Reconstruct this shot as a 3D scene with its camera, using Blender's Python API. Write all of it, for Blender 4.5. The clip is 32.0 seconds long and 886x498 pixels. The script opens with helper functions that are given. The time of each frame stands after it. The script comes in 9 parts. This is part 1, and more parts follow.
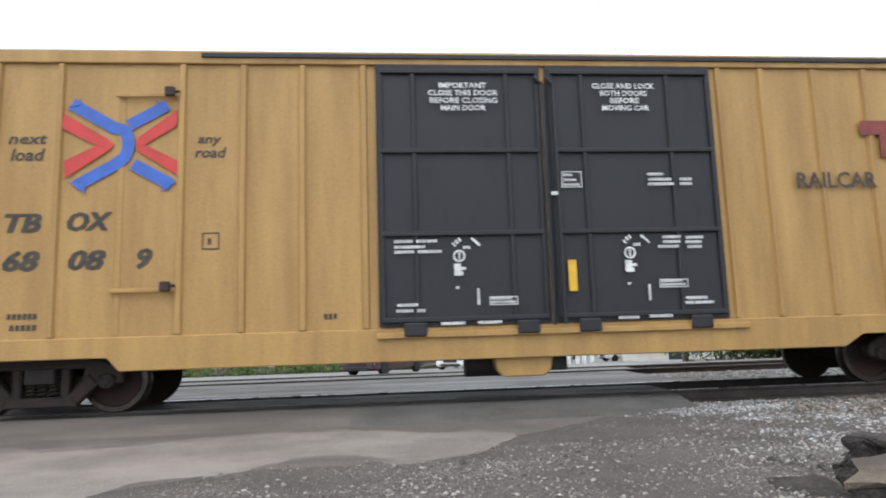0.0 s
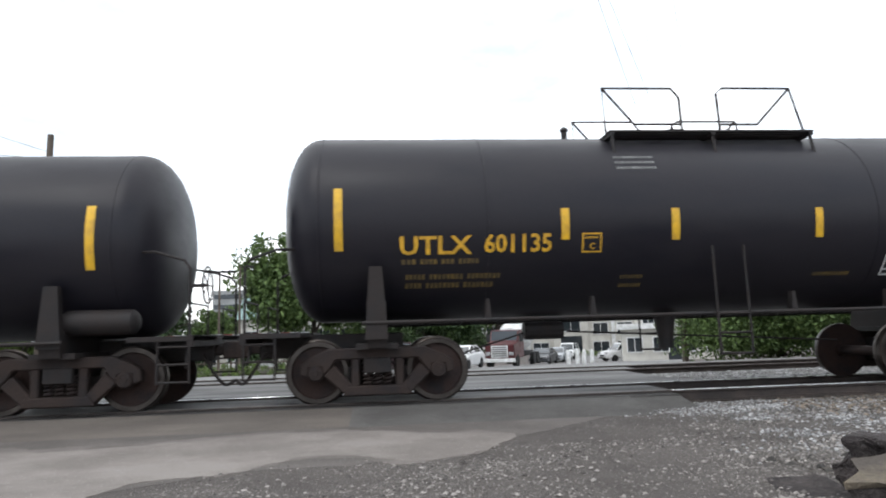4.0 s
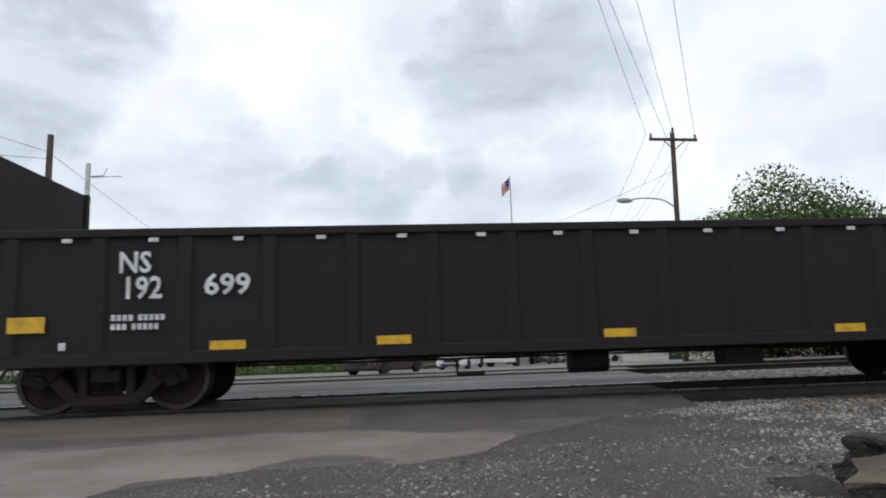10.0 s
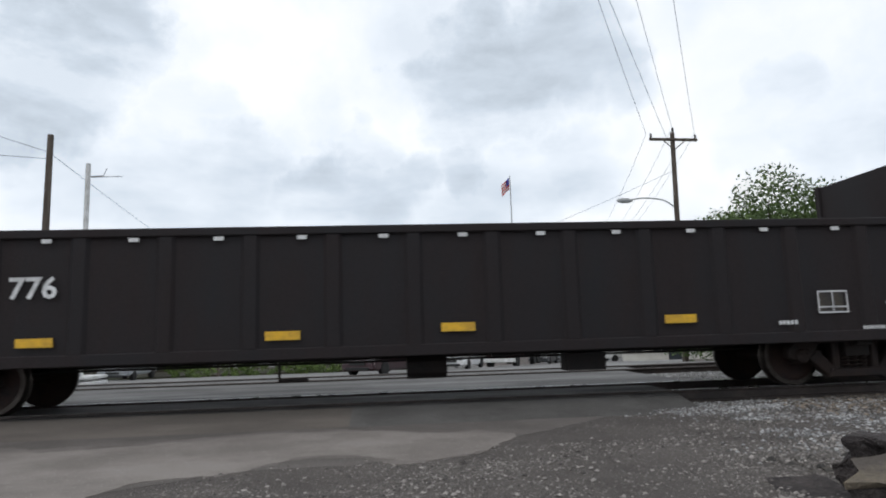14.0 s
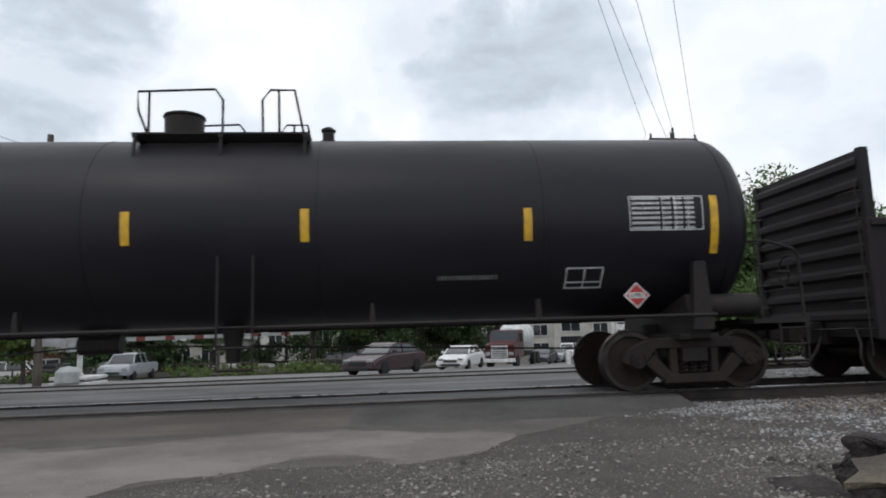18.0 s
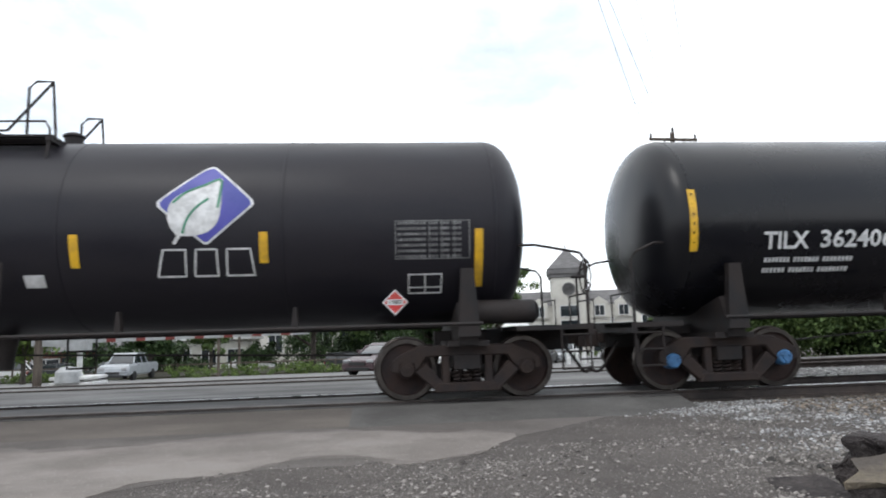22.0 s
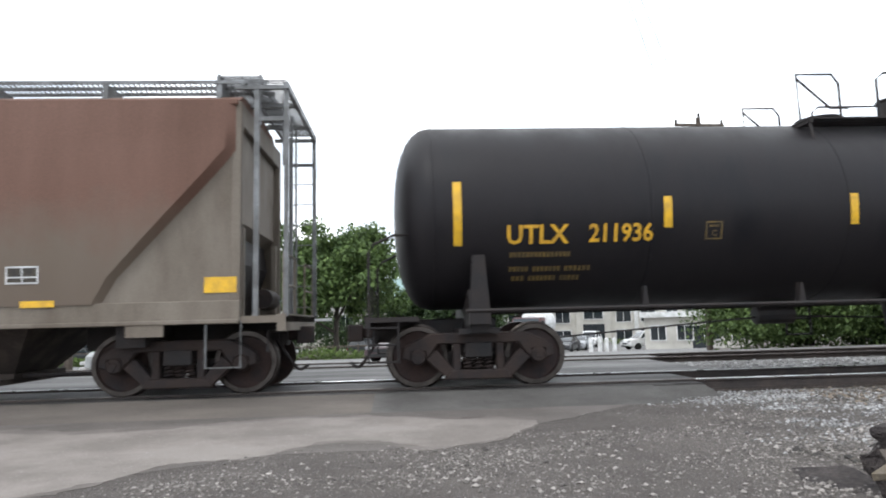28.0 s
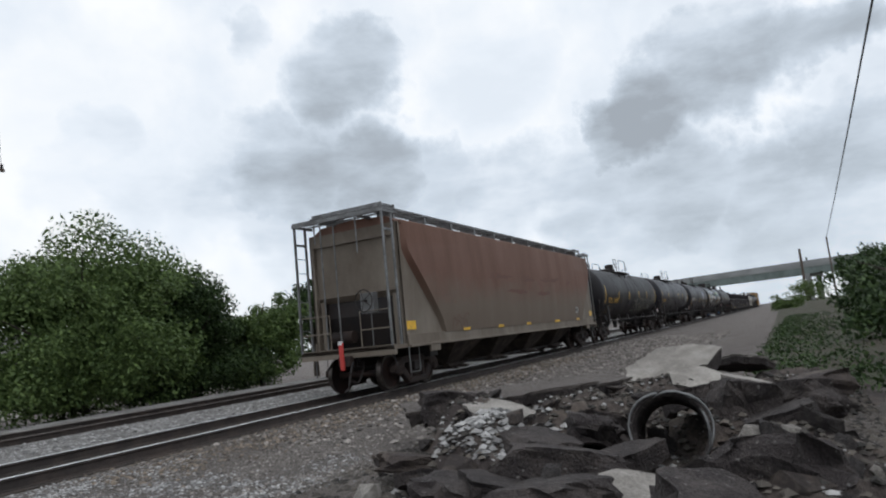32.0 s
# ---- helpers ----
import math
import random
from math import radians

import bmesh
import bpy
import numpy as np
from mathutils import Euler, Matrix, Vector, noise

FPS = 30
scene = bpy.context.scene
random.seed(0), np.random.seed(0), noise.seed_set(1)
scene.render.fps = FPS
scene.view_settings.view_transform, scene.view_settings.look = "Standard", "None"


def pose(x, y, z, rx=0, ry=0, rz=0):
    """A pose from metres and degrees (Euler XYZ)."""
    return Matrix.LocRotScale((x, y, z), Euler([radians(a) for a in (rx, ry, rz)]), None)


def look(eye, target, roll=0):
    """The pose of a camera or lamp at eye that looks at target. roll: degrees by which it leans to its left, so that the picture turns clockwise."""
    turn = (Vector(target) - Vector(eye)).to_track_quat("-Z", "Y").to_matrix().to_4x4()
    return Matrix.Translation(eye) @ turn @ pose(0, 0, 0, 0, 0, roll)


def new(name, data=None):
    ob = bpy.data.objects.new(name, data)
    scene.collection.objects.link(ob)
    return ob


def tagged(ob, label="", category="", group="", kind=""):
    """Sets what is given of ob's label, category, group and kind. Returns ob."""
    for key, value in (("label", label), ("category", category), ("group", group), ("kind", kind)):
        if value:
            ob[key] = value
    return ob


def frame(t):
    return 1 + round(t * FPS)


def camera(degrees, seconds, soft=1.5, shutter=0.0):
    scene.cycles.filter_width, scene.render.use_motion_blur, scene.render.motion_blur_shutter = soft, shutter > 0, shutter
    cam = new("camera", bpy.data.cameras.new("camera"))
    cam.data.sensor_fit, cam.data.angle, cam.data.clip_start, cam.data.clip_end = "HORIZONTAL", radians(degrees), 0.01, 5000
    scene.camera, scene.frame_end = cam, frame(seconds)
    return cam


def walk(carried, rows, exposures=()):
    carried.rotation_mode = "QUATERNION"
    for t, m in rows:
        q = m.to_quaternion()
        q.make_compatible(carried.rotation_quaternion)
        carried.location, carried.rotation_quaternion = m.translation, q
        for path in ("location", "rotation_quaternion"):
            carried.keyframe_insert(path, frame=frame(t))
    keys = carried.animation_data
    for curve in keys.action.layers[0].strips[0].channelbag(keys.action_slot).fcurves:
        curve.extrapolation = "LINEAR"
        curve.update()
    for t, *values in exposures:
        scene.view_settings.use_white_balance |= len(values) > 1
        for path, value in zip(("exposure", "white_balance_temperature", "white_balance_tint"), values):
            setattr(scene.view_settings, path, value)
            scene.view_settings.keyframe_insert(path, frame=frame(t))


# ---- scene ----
TRACK = 10.57          # centre line of the running track
EYE = 0.954            # eye height over the rail head
LOOKS = [              # seconds, eye x y z, turn to the right, tilt up, lean
    (0.0, 0.00, 0.00, 0.954, 5.26, 7.64, 1.78), (27.0, 0.00, 0.00, 0.954, 5.26, 7.64, 1.78),
    (27.5, 0.00, 0.00, 0.954, 3.70, 7.42, 2.00), (28.0, 0.00, 0.00, 0.954, 3.26, 6.57, 1.50),
    (28.5, 0.00, 0.00, 0.954, 1.96, 6.21, 1.40), (29.0, 0.00, 0.00, 0.954, 2.32, 6.50, 2.10),
    (29.5, 0.00, 0.00, 0.954, 2.58, 7.53, 1.71), (30.0, 0.00, 0.00, 0.954, 1.67, 7.61, 2.02),
    (30.2, 0.00, 0.00, 0.954, 2.19, 7.59, 2.05), (30.3, 0.00, 0.00, 0.954, 2.84, 7.53, 2.16),
    (30.4, 0.00, 0.00, 0.954, 4.75, 7.44, 2.38), (30.5, 0.00, -0.01, 0.954, 7.47, 6.88, 2.71),
    (30.6, 0.00, -0.03, 0.955, 13.64, 6.95, 2.59), (30.7, -0.01, -0.06, 0.958, 19.24, 7.24, 2.25),
    (30.8, -0.04, -0.11, 0.97, 23.94, 7.20, 2.45), (30.9, -0.08, -0.18, 0.98, 30.97, 7.70, 3.06),
    (31.0, -0.15, -0.24, 1.00, 38.19, 8.18, 3.97), (31.1, -0.11, -0.16, 1.03, 41.35, 8.57, 4.40),
    (31.2, -0.07, -0.04, 1.05, 45.73, 8.25, 4.40), (31.3, -0.06, 0.06, 1.07, 50.25, 8.24, 2.60),
    (31.4, -0.04, 0.16, 1.09, 53.21, 7.38, 2.04), (31.5, 0.02, 0.26, 1.17, 54.53, 7.02, 2.79),
    (31.6, 0.07, 0.32, 1.18, 56.55, 8.11, 2.80), (31.7, 0.12, 0.40, 1.18, 58.27, 9.48, 3.37),
    (31.8, 0.18, 0.50, 1.19, 59.96, 10.11, 4.07), (31.9, 0.25, 0.63, 1.21, 61.00, 9.30, 4.97),
    (32.0, 0.33, 0.80, 1.23, 62.69, 7.64, 5.82),
]


def aim(x, y, z, turn, tilt, lean):
    a, b = radians(turn), radians(tilt)
    way = Vector((math.sin(a) * math.cos(b), math.cos(a) * math.cos(b), math.sin(b)))
    return look((x, y, z), Vector((x, y, z)) + way * 10, -lean)


cam = camera(69.4, 32.0, soft=1.9, shutter=0.12)
walk(cam, [(t, aim(*row)) for t, *row in LOOKS],
     exposures=[(0.0, 0.6), (1.0, 0.26), (2.0, 0.33), (3.0, 0.38), (6.0, 0.25), (7.0, -0.22), (8.0, -0.35), (10.0, -0.44), (12.0, -0.44), (14.0, -0.42), (17.0, -0.42), (18.0, -0.42), (19.0, 0.05), (20.0, 0.18), (22.0, 0.26), (23.0, 0.45), (24.0, 0.38), (27.0, 0.33), (28.0, 0.62), (29.0, 0.64), (30.0, 0.62), (30.2, 0.46), (30.5, 0.03), (30.8, -0.22), (31.0, -0.34), (31.4, -0.40), (32.0, -0.48)])

# ---- light: a bright overcast sky, a soft weak sun behind the clouds ----
world = bpy.data.worlds.new("overcast_sky")
scene.world = world
world.use_nodes = True
wn, wl = world.node_tree.nodes, world.node_tree.links
wn.clear()


def node(nodes, kind, **values):
    n = nodes.new(kind)
    for key, value in values.items():
        if key in n.inputs:
            n.inputs[key].default_value = value
        elif key == "operation":
            n.operation = value
        elif key == "data_type":
            n.data_type = value
        elif key == "blend_type":
            n.blend_type = value
    return n


def ramp(nodes, stops):
    n = nodes.new("ShaderNodeValToRGB")
    while len(n.color_ramp.elements) < len(stops):
        n.color_ramp.elements.new(0.5)
    for e, (p, c) in zip(n.color_ramp.elements, stops):
        e.position = p
        e.color = (c, c, c, 1) if isinstance(c, (int, float)) else (*c, 1)
    return n


sky = wn.new("ShaderNodeTexSky")
sky.sky_type, sky.sun_disc = "NISHITA", False
sky.sun_elevation, sky.sun_rotation = radians(52), radians(200)
coord = wn.new("ShaderNodeTexCoord")
# cloud bodies: direction, half width in degrees and density; noise tears their edges
CLOUDS = (
    (-0.425, 0.828, 0.365, 5.7, 0.85), (-0.355, 0.84, 0.411, 4.0, 0.55), (-0.464, 0.829, 0.312, 4.1, 0.6), (0.157, 0.908, 0.388, 5.9, 0.68), (0.254, 0.876, 0.41, 5.4, 0.6),
    (0.115, 0.926, 0.359, 4.1, 0.56), (0.318, 0.872, 0.373, 3.6, 0.52), (0.2, 0.922, 0.331, 3.8, 0.48), (0.036, 0.969, 0.243, 3.1, 0.5), (0.128, 0.961, 0.246, 3.3, 0.55),
    (-0.277, 0.904, 0.324, 3.4, 0.22), (-0.305, 0.927, 0.219, 5.3, 0.42), (-0.208, 0.953, 0.22, 4.8, 0.45), (-0.094, 0.971, 0.218, 4.4, 0.55), (-0.422, 0.879, 0.221, 4.9, 0.38),
    (0.3, 0.922, 0.246, 4.0, 0.42), (0.243, 0.944, 0.222, 3.4, 0.35), (0.595, 0.766, 0.244, 3.9, 0.38), (0.527, 0.78, 0.336, 5.6, 0.16), (-0.026, 0.985, 0.171, 5.5, 0.5),
    (0.158, 0.972, 0.175, 5.5, 0.4), (0.523, 0.814, 0.252, 2.8, 0.25), (-0.033, 0.964, 0.265, 2.9, 0.35), (0.747, 0.517, 0.418, 4.3, 0.8), (0.754, 0.548, 0.363, 3.0, 0.5),
    (0.736, 0.617, 0.278, 5.7, 0.85), (0.804, 0.531, 0.268, 4.7, 0.8), (0.689, 0.662, 0.296, 3.4, 0.55), (0.677, 0.701, 0.224, 4.7, 0.5), (0.601, 0.763, 0.238, 4.0, 0.4),
    (0.943, 0.143, 0.3, 4.4, 1.0), (0.942, 0.068, 0.33, 4.1, 0.95), (0.94, -0.014, 0.342, 3.8, 0.9), (0.937, -0.087, 0.338, 3.0, 0.75), (0.941, 0.196, 0.274, 2.8, 0.95),
    (0.916, 0.351, 0.196, 5.2, 0.65), (0.952, 0.236, 0.193, 5.0, 0.6), (0.977, 0.118, 0.177, 5.1, 0.75), (0.986, 0.007, 0.169, 4.6, 0.75), (0.979, -0.097, 0.181, 4.3, 0.75),
    (0.995, -0.025, 0.1, 4.9, 0.65), (0.981, 0.16, 0.113, 5.0, 0.55), (0.873, 0.434, 0.224, 4.0, 0.5), (0.639, 0.614, 0.464, 2.6, 0.5), (0.546, 0.78, 0.305, 2.9, 0.32),
    (0.859, 0.341, 0.382, 5.6, 0.22), (0.997, 0.052, 0.064, 6.3, 0.55), (0.77, 0.611, 0.185, 5.8, 0.5), (0.851, 0.501, 0.157, 6.1, 0.45), (0.958, -0.137, 0.253, 3.0, 0.35),
    (0.987, -0.128, 0.097, 4.5, 0.6), (0.3, -0.85, 0.45, 16.0, 0.6), (-0.7, -0.5, 0.5, 16.0, 0.6), (-0.85, 0.35, 0.4, 14.0, 0.6), (0.85, -0.5, 0.25, 14.0, 0.6),
    (0.6, -0.6, 0.6, 15.0, 0.5), (-0.2, -0.95, 0.25, 14.0, 0.6),
)
tear = node(wn, "ShaderNodeTexNoise", Scale=7.0, Detail=7.0, Roughness=0.58)
wl.new(coord.outputs["Generated"], tear.inputs["Vector"])
torn = node(wn, "ShaderNodeVectorMath", operation="SUBTRACT")
torn.inputs[1].default_value = (0.5, 0.5, 0.5)
wl.new(tear.outputs["Color"], torn.inputs[0])
less = node(wn, "ShaderNodeVectorMath", operation="SCALE")
less.inputs["Scale"].default_value = 0.22
wl.new(torn.outputs[0], less.inputs[0])
bent = node(wn, "ShaderNodeVectorMath", operation="ADD")
wl.new(coord.outputs["Generated"], bent.inputs[0])
wl.new(less.outputs[0], bent.inputs[1])
unit = node(wn, "ShaderNodeVectorMath", operation="NORMALIZE")
wl.new(bent.outputs[0], unit.inputs[0])
body = None
for x, y, z, wide, dense in CLOUDS:
    near = node(wn, "ShaderNodeVectorMath", operation="DOT_PRODUCT")
    near.inputs[1].default_value = Vector((x, y, z)).normalized()
    wl.new(unit.outputs[0], near.inputs[0])
    soft = wn.new("ShaderNodeMapRange")
    soft.interpolation_type = "SMOOTHSTEP"
    soft.inputs[1].default_value, soft.inputs[2].default_value = math.cos(radians(wide * 1.45)), math.cos(radians(wide * 0.30))
    soft.inputs[4].default_value = dense
    wl.new(near.outputs["Value"], soft.inputs[0])
    if body is None:
        body = soft
        continue
    both = node(wn, "ShaderNodeMath", operation="MAXIMUM")
    wl.new(body.outputs[0], both.inputs[0])
    wl.new(soft.outputs[0], both.inputs[1])
    body = both
# a thin veil over all of it, and billows inside the cloud bodies
puff = node(wn, "ShaderNodeTexNoise", Scale=5.0, Detail=6.0, Roughness=0.55)
wl.new(coord.outputs["Generated"], puff.inputs["Vector"])
veil = node(wn, "ShaderNodeMapRange")
for k, value in ((1, 0.42), (2, 0.72), (3, 0.0), (4, 0.30)):
    veil.inputs[k].default_value = value
wl.new(puff.outputs["Fac"], veil.inputs[0])
billow = node(wn, "ShaderNodeMapRange")
for k, value in ((1, 0.34), (2, 0.66), (3, 0.40), (4, 1.16)):
    billow.inputs[k].default_value = value
# billows lie flatter than they are high
lay = wn.new("ShaderNodeMapping")
lay.inputs["Scale"].default_value = (1.0, 1.0, 2.6)
wl.new(coord.outputs["Generated"], lay.inputs[0])
curl = node(wn, "ShaderNodeTexNoise", Scale=4.2, Detail=7.0, Roughness=0.56)
wl.new(lay.outputs[0], curl.inputs["Vector"])
wl.new(curl.outputs["Fac"], billow.inputs[0])
full = node(wn, "ShaderNodeMath", operation="MULTIPLY")
wl.new(body.outputs[0], full.inputs[0])
wl.new(billow.outputs[0], full.inputs[1])
mass = node(wn, "ShaderNodeMath", operation="MAXIMUM")
wl.new(full.outputs[0], mass.inputs[0])
wl.new(veil.outputs[0], mass.inputs[1])
cloud = ramp(wn, [(0.0, (1.46, 1.49, 1.52)), (0.20, (1.22, 1.31, 1.42)), (0.45, (0.93, 1.04, 1.17)), (0.75, (0.70, 0.79, 0.89)), (1.0, (0.54, 0.60, 0.67))])
wl.new(mass.outputs[0], cloud.inputs[0])
blue = node(wn, "ShaderNodeMix", data_type="RGBA", blend_type="MULTIPLY")
blue.inputs[0].default_value = 1.0
wl.new(sky.outputs[0], blue.inputs[6])
blue.inputs[7].default_value = (0.10, 0.10, 0.10, 1)
cover = node(wn, "ShaderNodeMix", data_type="RGBA")
cover.inputs[0].default_value = 0.93
wl.new(blue.outputs[2], cover.inputs[6])
wl.new(cloud.outputs[0], cover.inputs[7])
back = node(wn, "ShaderNodeBackground", Strength=1.0)
wl.new(cover.outputs[2], back.inputs["Color"])
wo = wn.new("ShaderNodeOutputWorld")
wl.new(back.outputs[0], wo.inputs["Surface"])

sun = new("sun", bpy.data.lights.new("sun", "SUN"))
sun.data.energy, sun.data.angle, sun.data.color = 0.7, radians(25), (1.0, 0.98, 0.95)
sun.matrix_world = look((0, 0, 60), (18, 36, 0))


# ---- materials ----
def mat(name, col, rough=0.6, metal=0.0, dark=None, amount=0.5, scale=1.5, fine=45.0, bump=0.12, squash=(1, 1, 1), sharp=0.12,
        grain=0.18, speck=None, speck_at=0.62, emit=0.0, where="Object", spec=0.5, bump_size=0.01, coat=0.0):
    """A painted or natural surface: a base colour, a second colour in large stains (squash stretches them), fine grain and relief."""
    m = bpy.data.materials.new(name)
    m.use_nodes = True
    n, l = m.node_tree.nodes, m.node_tree.links
    b = n["Principled BSDF"]
    b.inputs["Roughness"].default_value, b.inputs["Metallic"].default_value = rough, metal
    b.inputs["Specular IOR Level"].default_value = spec
    b.inputs["Coat Weight"].default_value = coat
    tc = n.new("ShaderNodeTexCoord")
    info = n.new("ShaderNodeObjectInfo")
    jump = node(n, "ShaderNodeVectorMath", operation="SCALE")
    jump.inputs[0].default_value = (17.0, 0.0, 5.0)
    l.new(info.outputs["Random"], jump.inputs["Scale"])
    move = node(n, "ShaderNodeVectorMath", operation="ADD")
    l.new(tc.outputs[where], move.inputs[0])
    l.new(jump.outputs[0], move.inputs[1])
    mp = n.new("ShaderNodeMapping")
    mp.inputs["Scale"].default_value = squash
    l.new(move.outputs[0], mp.inputs[0])
    big = node(n, "ShaderNodeTexNoise", Scale=scale, Detail=6.0, Roughness=0.62)
    l.new(mp.outputs[0], big.inputs["Vector"])
    small = node(n, "ShaderNodeTexNoise", Scale=fine, Detail=3.0, Roughness=0.6)
    l.new(move.outputs[0], small.inputs["Vector"])
    lo = 0.62 - 0.3 * amount
    stain = ramp(n, [(max(lo - sharp, 0.01), 0.0), (min(lo + sharp, 0.99), 1.0)])
    l.new(big.outputs["Fac"], stain.inputs[0])
    second = dark or tuple(c * 0.6 for c in col)
    mix = node(n, "ShaderNodeMix", data_type="RGBA")
    mix.inputs[6].default_value, mix.inputs[7].default_value = (*col, 1), (*second, 1)
    l.new(stain.outputs[0], mix.inputs[0])
    shade = ramp(n, [(0.25, 1.0 - grain), (0.75, 1.0 + grain)])
    l.new(small.outputs["Fac"], shade.inputs[0])
    mul = node(n, "ShaderNodeMix", data_type="RGBA", blend_type="MULTIPLY")
    mul.inputs[0].default_value = 1.0
    l.new(mix.outputs[2], mul.inputs[6])
    l.new(shade.outputs[0], mul.inputs[7])
    out = mul.outputs[2]
    if speck:
        dots = node(n, "ShaderNodeTexNoise", Scale=fine * 0.55, Detail=2.0, Roughness=0.5)
        l.new(move.outputs[0], dots.inputs["Vector"])
        cut = ramp(n, [(speck_at, 0.0), (speck_at + 0.06, 1.0)])
        l.new(dots.outputs["Fac"], cut.inputs[0])
        dot = node(n, "ShaderNodeMix", data_type="RGBA")
        l.new(cut.outputs[0], dot.inputs[0])
        l.new(out, dot.inputs[6])
        dot.inputs[7].default_value = (*speck, 1)
        out = dot.outputs[2]
    l.new(out, b.inputs["Base Color"])
    vary = ramp(n, [(0.3, max(rough - 0.1, 0.02)), (0.7, min(rough + 0.12, 1.0))])
    l.new(big.outputs["Fac"], vary.inputs[0])
    l.new(vary.outputs[0], b.inputs["Roughness"])
    if bump:
        relief = node(n, "ShaderNodeBump", Strength=bump, Distance=bump_size)
        l.new(small.outputs["Fac"], relief.inputs["Height"])
        l.new(relief.outputs[0], b.inputs["Normal"])
    if emit:
        b.inputs["Emission Color"].default_value = (*col, 1)
        b.inputs["Emission Strength"].default_value = emit
    return m


def glassy(name, col=(0.02, 0.025, 0.03)):
    m = bpy.data.materials.new(name)
    m.use_nodes = True
    b = m.node_tree.nodes["Principled BSDF"]
    b.inputs["Base Color"].default_value = (*col, 1)
    b.inputs["Roughness"].default_value = 0.06
    b.inputs["Coat Weight"].default_value = 0.6
    return m


